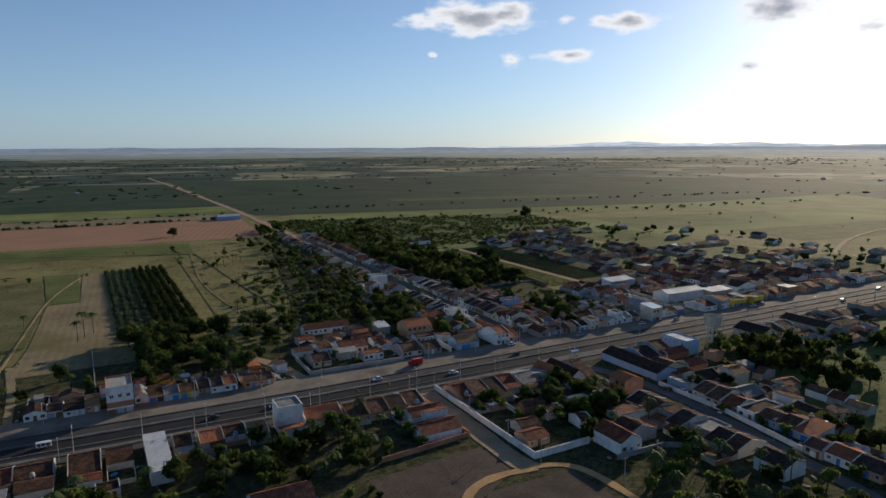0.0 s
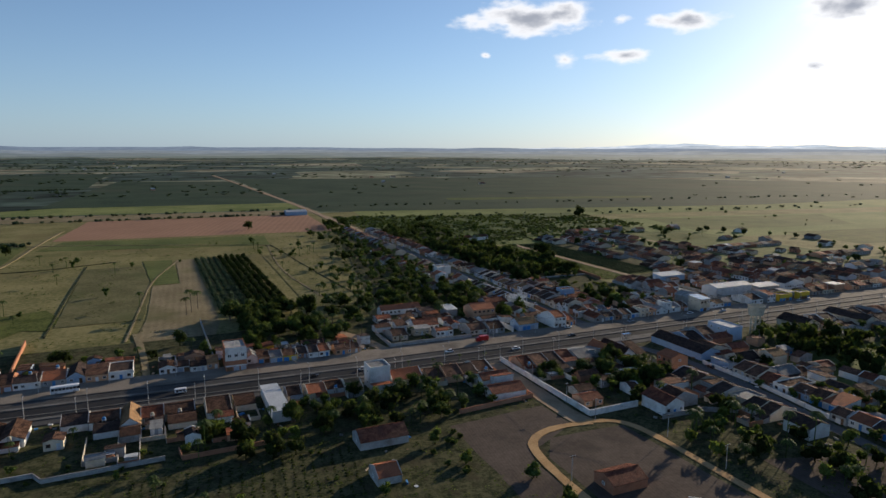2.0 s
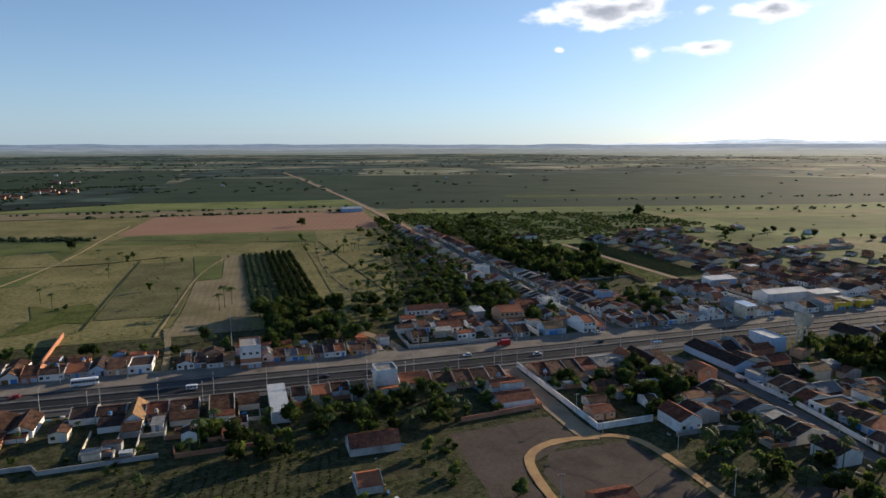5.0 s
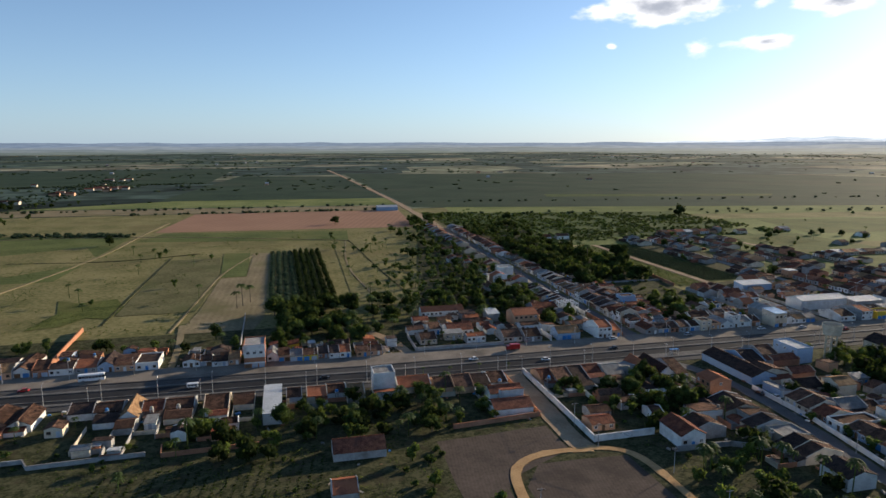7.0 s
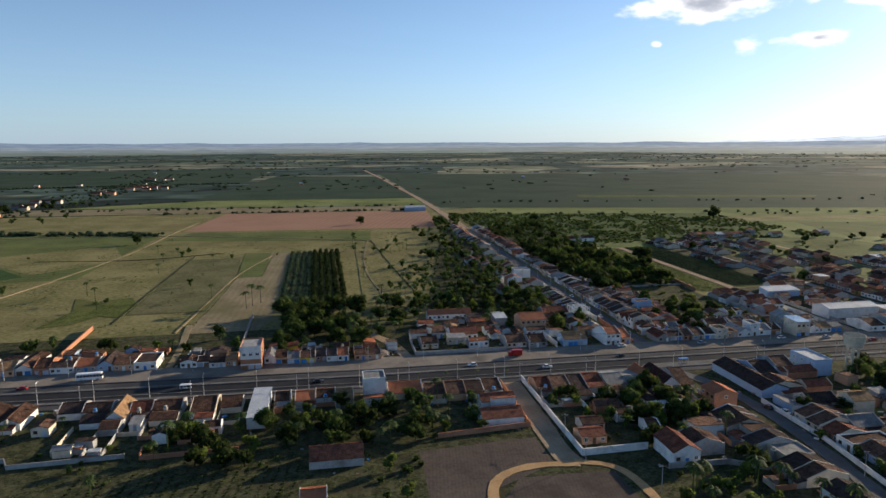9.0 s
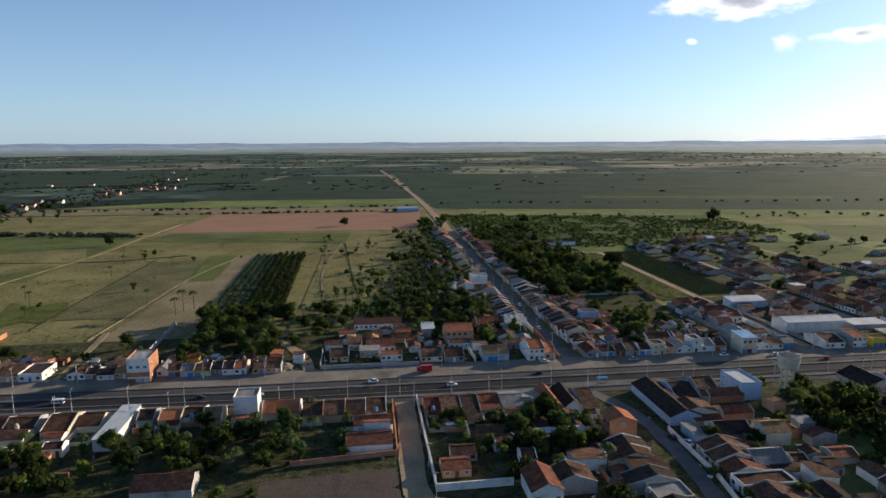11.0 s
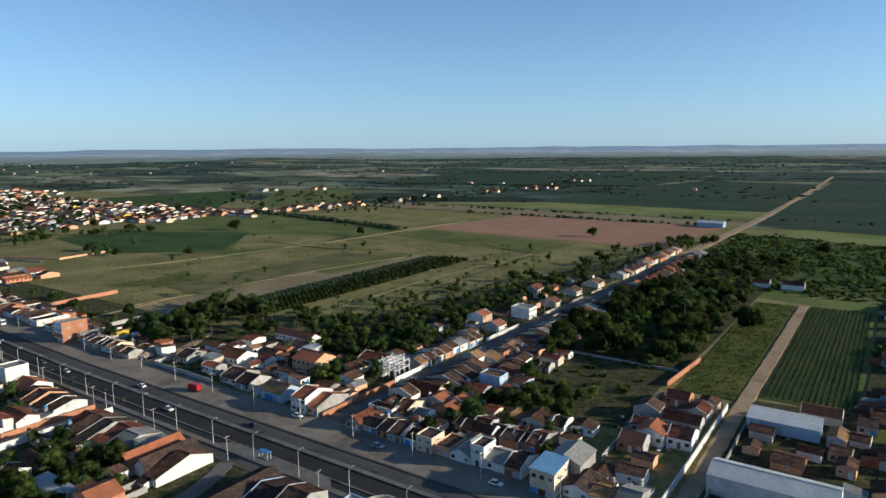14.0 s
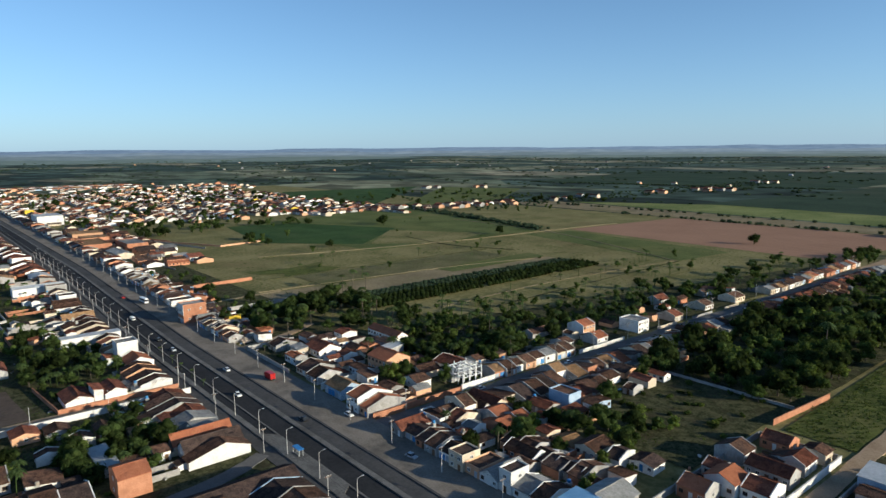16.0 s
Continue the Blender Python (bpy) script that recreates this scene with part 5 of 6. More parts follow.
# -- the town to the west
for k in range(17):
    v = 112 + k * 9.6
    row(-470 + abs(8 - k) * 9, -196 + (k % 3) * 7 - max(0, 5 - k) * 6, v, 0 if k % 2 else 180, depth=(3.6, 5.6), width=(2.6, 4.4), detail=False, bent=False,
        skip=[(-300 - k * 3, -290 - k * 3), (-236 + k, -228 + k), (-380, -372)] + ([(-350, -310)] if k % 4 == 1 else []), tall=0.12)
row(-330, -66, 94.6, 0, depth=(4, 7), width=(3, 5), detail=False, tall=0.2)
row(-330, -66, 79.6, 180, depth=(4, 7), width=(3, 5), detail=False, tall=0.2)
row(-190, -150, 262, 0, depth=(3, 5), width=(3, 4.5), detail=False, bent=False, where="a farm road")
house(-231, 102, 16, 11, 4.4, 4.6, 0, WHITE, ROOF_METAL, "tall white hall in the town", kind="flat", far=True)
house(-157, 103, 10, 11, 2.6, 2.8, 0, PEACH, ROOF_STRAW, "brick-coloured shed in the town", kind="flat", far=True)
house(-143, 104, 9, 9, 2.2, 2.4, 0, BRICK, ROOF_STRAW, "bare brick shed in the town", kind="flat", far=True)
house(-128, 100, 20, 9, 2.0, 2.2, 0, BRICK, ROOF_STRAW, "long bare brick shed", kind="flat", detail=False)
house(-118, 112, 16, 7, 2.2, 2.4, 0, BRICK, ROOF_CEMENT, "long bare brick shed", kind="flat", detail=False)
house(-98, 104, 14, 5, 1.6, 2.2, 0, CREAM, ROOF_CEMENT, "long cream shed with a grey roof", detail=False, parapets=False)
wall_run([(-29.8, 95.4), (-30.8, 122.5)], 0.85, BRICK, "rough bare brick wall into the field", 0.14)
TOWN = [(WHITE, "white-plastered", 34), (CREAM, "cream-plastered", 24), (PEACH, "orange-plastered", 22), (BRICK, "bare brick", 22), (GREY, "grey-rendered", 8)]
infill(-470, -190, 100, 285, 330, True, (2.6, 6.5), TOWN)
infill(-560, -440, 100, 330, 90, True, (3, 7), TOWN)
infill(-190, -66, 99, 126, 60, True, (3, 7.5), TOWN)
infill(-190, -66, 62, 76, 40, True, (3, 6.5), TOWN)
infill(-195, -176, 215, 285, 26, True, (2.6, 6), TOWN)
infill(-182, -150, 280, 345, 22, True, (2.6, 6), TOWN)
row(129, 244, -597, 90, along="v", bent=False, detail=False, depth=(5, 7), width=(4, 5), where="a new estate")
row(129, 244, -570, -90, along="v", bent=False, detail=False, depth=(5, 7), width=(4, 5), where="a new estate")
wall_run([(-128, 126), (-97, 140), (-100, 157)], 0.6, PEACH, "long brick-coloured wall round the yards", 0.14)
wall_run([(-158, 118), (-122, 130)], 0.7, BRICK, "bare brick wall of a compound", 0.14)
wall_run([(-96, 108), (-60, 112)], 0.4, GREY, "low grey wall along the pasture")
wall_run([(-150, 120), (-96, 134)], 0.5, GREY, "grey wall along the pasture")
for i, (u, v) in enumerate(((-187, 231), (-182, 270), (-171, 300), (-166, 318), (-161, 345), (-160, 390), (-158, 425), (-153, 497), (-134, 551), (-128, 560), (-140, 540), (-152, 690), (-330, 420), (-300, 450))):
    for j in range(3):
        house(u + rng.uniform(-6, 6) + j * 6, v + rng.uniform(-8, 8), rng.uniform(4, 8), 4, 1.5, 2.4, rng.choice((0, 180)), rng.choice((GREY, CREAM, PEACH)), rng.choice((ROOF_RED, ROOF_OLD, ROOF_RED)),
              "farmhouse beside the distant road", far=True)
house(61, 337, 11, 6, 1.8, 2.6, 0, PALEBLUE, ROOF_METAL, "blue and white farm shed beside the dirt road", kind="gable", parapets=False, detail=False)
house(101, 213, 4, 3, 1.2, 1.9, 0, WHITE, ROOF_RED, "white house at the edge of the grove", detail=False)
house(108, 214, 5, 3, 1.2, 1.9, 0, WHITE, ROOF_OLD, "white house at the edge of the grove", detail=False)
house(34.6, 41.6, 4.4, 3.2, 1.1, 1.7, 180, BRICK, ROOF_RED, "brick hut with a clay tile roof in the paddock", parapets=False)
house(35.2, 33.4, 4.6, 3.6, 1.2, 1.9, 180, WHITE, ROOF_OLD, "white house with a weathered tile roof by the paddock")

for _ in range(260):     # farmsteads scattered over the plain
    a, r = radians(rng.uniform(-105, 110)), rng.uniform(520, 2300)
    u, v = 60 + r * math.sin(a), 60 + r * math.cos(a)
    if noise.noise((u * 0.003, v * 0.006, 5)) > 0.0:
        distant_house(u, v, rng.uniform(2.5, 6), 3.4, 1.2, 2.0, rng.choice((0, 180)), rng.choice((GREY, CREAM, PEACH, GREY)), rng.choice((ROOF_RED, ROOF_OLD, ROOF_METAL)), "gable", 0)
for key, (mat, vs, fs) in MANY.items():
    me = bpy.data.meshes.new("far_houses")
    me.from_pydata(vs, [], fs)
    me.materials.append(mat)
    tagged(new("far_houses", me), "distant low houses of the town and settlement", "houses", kind="stuff")

# odds and ends lying in the yards: planks, bricks, sheets, drums
rnd = random.Random(31)
junk = {}
for _ in range(2600):
    a0, a1, c0, c1 = rnd.choice(FOOT[:330])
    u, v = rnd.uniform(a0 - 1.6, a1 + 1.6), rnd.uniform(c0 - 1.8, c1 + 1.8)
    if any(p - 0.15 < u < q + 0.15 and r - 0.15 < v < s + 0.15 for p, q, r, s in FOOT[:330]) or 79.8 < v - bend(u) < 95.2 or abs(u - 69.5) < 2 or abs(u - 40.8) < 1.6:
        continue
    mat = rnd.choice((WOODEN, BRICK, FRAME, CONCRETE, ROOF_CEMENT, TANK_BLUE, RUBBLE, WOODEN))
    vs, fs = junk.setdefault(mat.name, (mat, [], []))[1:]
    m = pose(u, v, 0.1, 0, 0, rnd.uniform(0, 180))
    w, d, hh = rnd.uniform(0.08, 0.4), rnd.uniform(0.06, 0.2), rnd.uniform(0.05, 0.28)
    o = len(vs)
    vs += [tuple(m @ Vector((x, y, z))) for z in (0, hh) for x, y in ((-w, -d), (w, -d), (w * 0.95, d), (-w * 0.9, d))]
    fs += [tuple(o + i for i in f) for f in ((4, 5, 6, 7), (0, 1, 5, 4), (1, 2, 6, 5), (2, 3, 7, 6), (3, 0, 4, 7))]
for key, (mat, vs, fs) in junk.items():
    me = bpy.data.meshes.new("yard_clutter")
    me.from_pydata(vs, [], fs)
    me.materials.append(mat)
    tagged(new("yard_clutter", me), "planks, bricks and drums lying in back yards", "clutter", kind="stuff")

# ---- trees ----
def leaf_cards(bm, centres, count, size, rnd):
    for _ in range(count):
        c, r = rnd.choice(centres)
        d = Vector((rnd.gauss(0, 1), rnd.gauss(0, 1), rnd.gauss(0.25, 1))).normalized()
        p = Vector(c) + Vector((d.x * r[0], d.y * r[1], d.z * r[2])) * rnd.uniform(0.82, 1.12)
        n = (d + Vector((rnd.gauss(0, 0.5), rnd.gauss(0, 0.5), rnd.gauss(0, 0.5)))).normalized()
        a = n.orthogonal().normalized()
        b = n.cross(a)
        s = size * rnd.uniform(0.6, 1.3)
        t = rnd.uniform(0, 6.28)
        e1, e2 = (a * math.cos(t) + b * math.sin(t)) * s, (b * math.cos(t) - a * math.sin(t)) * s * 0.6
        bm.faces.new([bm.verts.new(q) for q in (p - e1, p + e2 * 0.8 - e1 * 0.1 + n * s * 0.2, p + e1, p - e2 * 0.8 + e1 * 0.1 + n * s * 0.12)])


def lump(bm, c, r, rnd, sub=2):
    made = bmesh.ops.create_icosphere(bm, subdivisions=sub, radius=1.0)["verts"]
    k = rnd.uniform(0, 50)
    for v in made:
        f = 1 + 0.30 * noise.noise((v.co.x * 2 + k, v.co.y * 2, v.co.z * 2)) + 0.16 * noise.noise((v.co.x * 5 + k, v.co.y * 5, v.co.z * 5))
        v.co = Vector(c) + Vector((v.co.x * r[0], v.co.y * r[1], v.co.z * r[2])) * f * 0.9


def tree(seed, height, spread, mat, label, leaves=620, size=0.13, clumps=11):
    rnd = random.Random(seed)
    t = tagged(new("tree"), label, "tree", "trees of the village")
    bm = bmesh.new()
    th = height * 0.3
    lean = (rnd.uniform(-0.1, 0.1), rnd.uniform(-0.1, 0.1))
    tube(bm, [(0, 0, -0.1), (lean[0] * 0.5, lean[1] * 0.5, th * 0.5), (lean[0], lean[1], th)], [0.11 * height / 3, 0.085 * height / 3, 0.06 * height / 3])
    centres = []
    for k in range(clumps):
        a, rr = 2 * math.pi * k / clumps + rnd.uniform(-0.4, 0.4), spread * rnd.uniform(0.15, 0.72)
        z = height * rnd.uniform(0.34, 0.82) - 0.14 * rr
        c = (rr * math.cos(a), rr * math.sin(a), z)
        q = spread * rnd.uniform(0.32, 0.52)
        centres.append((c, (q, q, q * rnd.uniform(0.65, 0.9))))
        if k % 2 == 0:
            tube(bm, [(lean[0], lean[1], th * 0.85), (c[0] * 0.5, c[1] * 0.5, (th + z) * 0.5), (c[0] * 0.9, c[1] * 0.9, z)], [0.045 * height / 3, 0.03 * height / 3, 0.012], 5)
    centres.append(((0, 0, height * 0.78), (spread * 0.4, spread * 0.4, height * 0.2)))
    part("trunk", bm, BARK, t)
    bm = bmesh.new()
    for c, r in centres:
        lump(bm, c, tuple(0.86 * q for q in r), rnd, 1 if spread < 1.5 else 2)
    leaf_cards(bm, centres, leaves, size, rnd)
    part("crown", bm, mat, t)
    return t


def palm(seed, height, label, fronds=17, length=1.05):
    rnd = random.Random(seed)
    t = tagged(new("palm_tree"), label, "palm tree", "palms of the village")
    lx, ly = rnd.uniform(-0.3, 0.3), rnd.uniform(-0.3, 0.3)
    bm = bmesh.new()
    pts = [(lx * f * f, ly * f * f, height * f - (0.1 if f == 0 else 0)) for f in (0, 0.25, 0.5, 0.75, 1)]
    tube(bm, pts, [0.09, 0.065, 0.055, 0.05, 0.05])
    part("trunk", bm, BARK, t)
    bm = bmesh.new()
    top = Vector(pts[-1])
    for k in range(fronds):
        a = 2 * math.pi * k / fronds + rnd.uniform(-0.2, 0.2)
        up = rnd.uniform(0.1, 1.0)
        d = Vector((math.cos(a), math.sin(a), 0))
        s = Vector((-d.y, d.x, 0))
        n = 9
        spine = []
        for i in range(n + 1):
            f = i / n
            spine.append(top + d * length * f * (1 - 0.15 * up) + Vector((0, 0, length * (0.75 * up * f - (0.55 + 0.5 * up) * f * f))))
        for i in range(n):
            w = length * 0.17 * math.sin(math.pi * min(1, 0.18 + 0.82 * (i / n))) + 0.03
            p, q = spine[i], spine[i + 1]
            for side in (-1, 1):
                tip = p.lerp(q, 0.8) + s * side * w + d * w * 0.5 + Vector((0, 0, -w * 0.55))
                bm.faces.new([bm.verts.new(x) for x in (p, q, tip)])
                tip2 = p.lerp(q, 0.3) + s * side * w * 0.95 + d * w * 0.3 + Vector((0, 0, -w * 0.5))
                bm.faces.new([bm.verts.new(x) for x in (p, p.lerp(q, 0.5), tip2)])
    part("crown", bm, LEAF_PALM, t)
    return t


def bush(seed, mat, label):
    rnd = random.Random(seed)
    t = tagged(new("bush"), label, "bush", "bushes of the village")
    bm = bmesh.new()
    centres = [((rnd.uniform(-0.35, 0.35), rnd.uniform(-0.35, 0.35), rnd.uniform(0.15, 0.4)), (rnd.uniform(0.2, 0.4),) * 3) for _ in range(5)]
    for c, r in centres:
        lump(bm, c, tuple(0.8 * q for q in r), rnd, 1)
    leaf_cards(bm, centres, 170, 0.1, rnd)
    part("foliage", bm, mat, t)
    return t


KINDS = {}
KINDS["mango"] = [tree(s, 3.1, 1.75, LEAF, "round dark green broad-leaved tree", 700) for s in (1, 2, 3)]
KINDS["tree"] = [tree(s, 2.7, 1.15, LEAF, "dark green broad-leaved tree with an uneven crown", 520) for s in (4, 5, 6)]
KINDS["light"] = [tree(s, 2.3, 1.1, LEAF_LIGHT, "light green sunlit broad-leaved tree", 520) for s in (8, 9)]
KINDS["palm"] = [palm(s, hh, "slender coconut palm with drooping fronds") for s, hh in ((11, 2.9), (12, 2.4), (13, 3.4))]
KINDS["bush"] = [bush(s, LEAF if s % 2 else LEAF_LIGHT, "low green leafy bush on weedy ground") for s in (21, 22, 23)]
for i, k in enumerate(v for vs in KINDS.values() for v in vs):
    k.matrix_basis = pose(-40 + 8 * i, -60, 0.05)

BUILT = FOOT


def free(u, v, margin=0.35):
    if 79.5 < v - bend(u) < 94.3 or 29 < u < 45 and 107 < v < 116.5 or 48.5 < u < 57 and 100 < v < 105.5:
        return False
    return not any(a - margin < u < b + margin and c - margin < v < d + margin for a, b, c, d in BUILT)


def simple_crown(seed, height, spread, cards, size):
    """Crown and trunk of a far tree as plain arrays."""
    rnd = random.Random(seed)
    bm = bmesh.new()
    centres = []
    for k in range(6):
        a, rr = k * 1.05 + rnd.uniform(-0.3, 0.3), spread * rnd.uniform(0.15, 0.6)
        q = spread * rnd.uniform(0.42, 0.6)
        centres.append(((rr * math.cos(a), rr * math.sin(a), height * rnd.uniform(0.28, 0.72)), (q, q, q * 0.9)))
    for c, r in centres:
        lump(bm, c, tuple(0.86 * q for q in r), rnd, 1)
    leaf_cards(bm, centres, cards, size, rnd)
    tube(bm, [(0, 0, 0), (0, 0, height * 0.5)], [0.1, 0.07], 4)
    bm.verts.index_update()
    out = (np.array([v.co[:] for v in bm.verts]), [[v.index for v in f.verts] for f in bm.faces])
    bm.free()
    return out


def mesh_arrays(ob):
    vs, fs = [], []
    for c in ob.children:
        o = len(vs)
        vs += [v.co[:] for v in c.data.vertices]
        fs += [[o + i for i in p.vertices] for p in c.data.polygons]
    return np.array(vs), fs


SIMPLE = {"mango": [simple_crown(s, 3.1, 1.75, 150, 0.2) for s in (41, 42, 43)], "tree": [simple_crown(s, 2.7, 1.15, 120, 0.17) for s in (44, 45, 46)],
          "light": [simple_crown(s, 2.3, 1.1, 120, 0.17) for s in (47, 48)], "palm": [mesh_arrays(p) for p in KINDS["palm"]], "bush": [simple_crown(s, 0.8, 0.6, 40, 0.12) for s in (49, 50)]}
WOODS = {k: ([], []) for k in SIMPLE}
SINGLE = [0]


def plant(kind, u, v, s, single=None):
    """Near trees are things of their own; those of the far groves join one wood."""
    near = (v < 79 and 5 < u < 108) or (94 < v < 134 and 0 < u < 108) or (108 > u > 92 and v < 175)
    if single is None:
        single = near and SINGLE[0] < 420
    if not single:
        src_v, src_f = rng.choice(SIMPLE[kind])
        a = rng.uniform(0, 6.28)
        rot = np.array([[math.cos(a), -math.sin(a), 0], [math.sin(a), math.cos(a), 0], [0, 0, rng.uniform(0.9, 1.12)]]) * s
        vs, fs = WOODS[kind]
        o = sum(len(q) for q in vs)
        vs.append(src_v @ rot.T + (u, v, 0.06))
        fs += [[o + i for i in f] for f in src_f]
        return None
    SINGLE[0] += 1
    src = rng.choice(KINDS[kind])
    return copy_thing(src, pose(u, v, 0.06, 0, 0, rng.uniform(0, 360)) @ Matrix.Diagonal((s, s, s * rng.uniform(0.9, 1.12), 1)))


def grove(u0, u1, v0, v1, n, mix, low=0.7, high=1.2, margin=0.35):
    done = tries = 0
    kinds, weights = zip(*mix)
    while done < n and tries < n * 8:
        tries += 1
        u, v = rng.uniform(u0, u1), rng.uniform(v0, v1)
        if free(u, v, margin):
            plant(rng.choices(kinds, weights)[0], u, v, rng.uniform(low, high))
            done += 1


W = (("tree", 5), ("mango", 3), ("palm", 2), ("light", 1))
# behind the northern houses, west to east
grove(3.5, 20, 100, 130, 54, (("tree", 3), ("mango", 8), ("light", 2), ("palm", 1)), 0.9, 1.4)
grove(20, 34, 103, 135, 26, W, 0.7, 1.1)
grove(34, 64, 104, 132, 64, W, 0.7, 1.15)
grove(26, 46, 118, 150, 38, (("palm", 6), ("tree", 4), ("bush", 3)), 0.7, 1.1)
grove(44, 64, 128, 200, 135, (("tree", 6), ("mango", 3), ("palm", 4), ("bush", 2)), 0.7, 1.15)
grove(49, 67, 195, 258, 52, (("tree", 6), ("mango", 3), ("palm", 4)), 0.7, 1.15)
grove(60, 74, 262, 292, 22, (("tree", 6), ("mango", 3)), 0.9, 1.3)
grove(77, 101, 139, 204, 180, (("mango", 7), ("tree", 4), ("light", 3), ("palm", 1)), 0.8, 1.6)
grove(74, 101, 132, 205, 60, (("tree", 5), ("bush", 3)), 0.8, 1.2)
grove(78, 104, 205, 262, 80, (("mango", 4), ("tree", 6), ("palm", 2)), 0.8, 1.2)
grove(82, 95, 108, 124, 14, (("mango", 4), ("light", 2), ("bush", 3)), 0.6, 1.0)
grove(82, 101, 120, 138, 26, (("bush", 8), ("light", 1)), 0.7, 1.2)
grove(-20, 64, 97, 104, 40, (("bush", 6), ("light", 2), ("palm", 2), ("tree", 2)), 0.45, 0.8, 0.12)
grove(44, 66, 58, 78, 24, (("bush", 6), ("light", 2), ("palm", 2)), 0.5, 0.8, 0.12)
grove(76, 130, 222, 304, 90, (("bush", 9), ("tree", 5), ("palm", 2)), 0.7, 1.2)
grove(130, 200, 222, 290, 40, (("bush", 9), ("tree", 2)), 0.7, 1.1)
grove(104, 190, 214, 240, 30, (("tree", 4), ("palm", 2), ("bush", 5)), 0.6, 1.0)
grove(126, 232, 98, 212, 70, W, 0.6, 1.0)
grove(72, 98, 96, 112, 16, W, 0.6, 0.95)
grove(-60, 0, 97, 112, 24, W, 0.6, 1.0)
grove(34, 66, 112, 178, 125, (("bush", 7), ("tree", 4), ("palm", 3), ("light", 1)), 0.6, 1.1)
# pastures
grove(22, 42, 140, 226, 30, (("palm", 5), ("tree", 2)), 0.7, 1.0)
grove(-45, -12, 130, 225, 12, (("palm", 3), ("tree", 2)), 0.7, 1.0)
grove(-120, 60, 140, 262, 20, (("tree", 2), ("bush", 4)), 0.6, 1.1)
grove(-110, -60, 150, 172, 10, (("mango", 2), ("tree", 3)), 0.9, 1.3)
grove(-470, -190, 110, 275, 260, (("tree", 5), ("mango", 4)), 0.9, 1.5)
grove(-190, -140, 115, 200, 60, (("tree", 5), ("mango", 4)), 0.9, 1.5)
grove(-300, -110, 300, 420, 60, (("tree", 5), ("mango", 2)), 0.9, 1.5)
grove(196, 330, 110, 260, 16, (("tree", 2), ("bush", 6)), 0.6, 1.1)
for u, v, s in ((196, 274, 2.0), (29, 283, 1.5), (-53, 238, 1.3), (-118, 225, 1.6), (-112, 222, 1.6), (109, 282, 1.6), (106, 168, 1.7)):
    plant("mango", u, v, s)
# round trees along the edge of the tilled lot
for u, v, q in ((85.2, 104.2, 1.05), (87.4, 110.9, 1.15), (89.4, 114.6, 1.0), (91.6, 116.8, 1.0), (93.6, 112.0, 0.95), (86.4, 116.6, 0.8)):
    plant("mango", u, v, q, True)
for u, v, q in ((-2.3, 136.2, 1.35), (-3.4, 134.0, 1.2), (-0.8, 139.0, 1.25), (4.6, 127.4, 1.2), (9.0, 131.5, 1.3), (16.5, 129.0, 1.15), (21.5, 127.0, 1.3), (24.0, 122.0, 1.2), (46.0, 113.5, 1.2), (44.2, 109.8, 1.1), (56.6, 118.0, 1.2)):
    plant("palm", u, v, q, True)
# near side
grove(50, 60, 62, 73, 16, (("mango", 6), ("light", 2), ("tree", 2)), 0.8, 1.15, 0.2)
grove(-6, 8, 60, 72, 20, (("palm", 5), ("mango", 3), ("light", 2)), 0.7, 1.05, 0.15)
grove(7.5, 27, 63, 75.5, 46, (("mango", 4), ("tree", 5), ("palm", 4), ("light", 2)), 0.65, 1.0)
grove(26, 34, 64, 76, 15, (("tree", 4), ("palm", 4)), 0.7, 1.05)
grove(43.5, 63, 57, 73, 30, (("mango", 5), ("tree", 4), ("palm", 2), ("light", 1)), 0.7, 1.05)
grove(92, 106, 60, 78, 34, (("mango", 6), ("tree", 3), ("light", 3)), 0.8, 1.3)
grove(84, 132, 52, 68, 34, (("mango", 4), ("tree", 4), ("bush", 3)), 0.7, 1.2)
grove(106, 160, 50, 74, 26, W, 0.7, 1.2)
grove(92, 130, 40, 60, 14, (("mango", 6), ("tree", 3), ("bush", 4)), 0.8, 1.4)
grove(50, 66, 26, 52, 40, (("mango", 4), ("palm", 4), ("tree", 3), ("light", 1)), 0.7, 1.15)
grove(69, 84, 26, 44, 20, (("mango", 3), ("tree", 3), ("bush", 3)), 0.7, 1.1)
grove(-40, 8, 48, 64, 30, (("tree", 1), ("palm", 1), ("light", 2), ("bush", 9)), 0.45, 0.8)
grove(-40, 4, 64, 75, 24, (("palm", 2), ("light", 2), ("bush", 5)), 0.4, 0.7, 0.15)
grove(18, 24, 46, 60, 10, (("light", 3), ("bush", 5)), 0.8, 1.1)
grove(47.5, 54, 38, 50, 10, (("bush", 5), ("light", 1)), 0.8, 1.2)
grove(-60, 30, 10, 50, 40, (("bush", 6), ("tree", 2)), 0.6, 1.0)
grove(72, 82, 40, 66, 12, W, 0.6, 0.9)
grove(-110, -20, 60, 75, 26, W, 0.6, 1.0)
plant("light", 20.5, 56.5, 1.0)
for u in (63.5, 65.2, 20.8, 27.3, 31.5, 36.2, 41.0):
    plant("palm", u, 83.0 if u < 50 else 77.5, 0.42)

for kind, (vs, fs) in WOODS.items():
    if vs:
        me = bpy.data.meshes.new("grove")
        me.from_pydata(np.concatenate(vs).tolist(), [], fs)
        me.materials.append({"light": LEAF_LIGHT, "palm": LEAF_PALM}.get(kind, LEAF))
        tagged(new("grove", me), "distant groves and scattered " + {"palm": "coconut palms", "bush": "green bushes"}.get(kind, "broad-leaved trees"), "trees", kind="stuff")


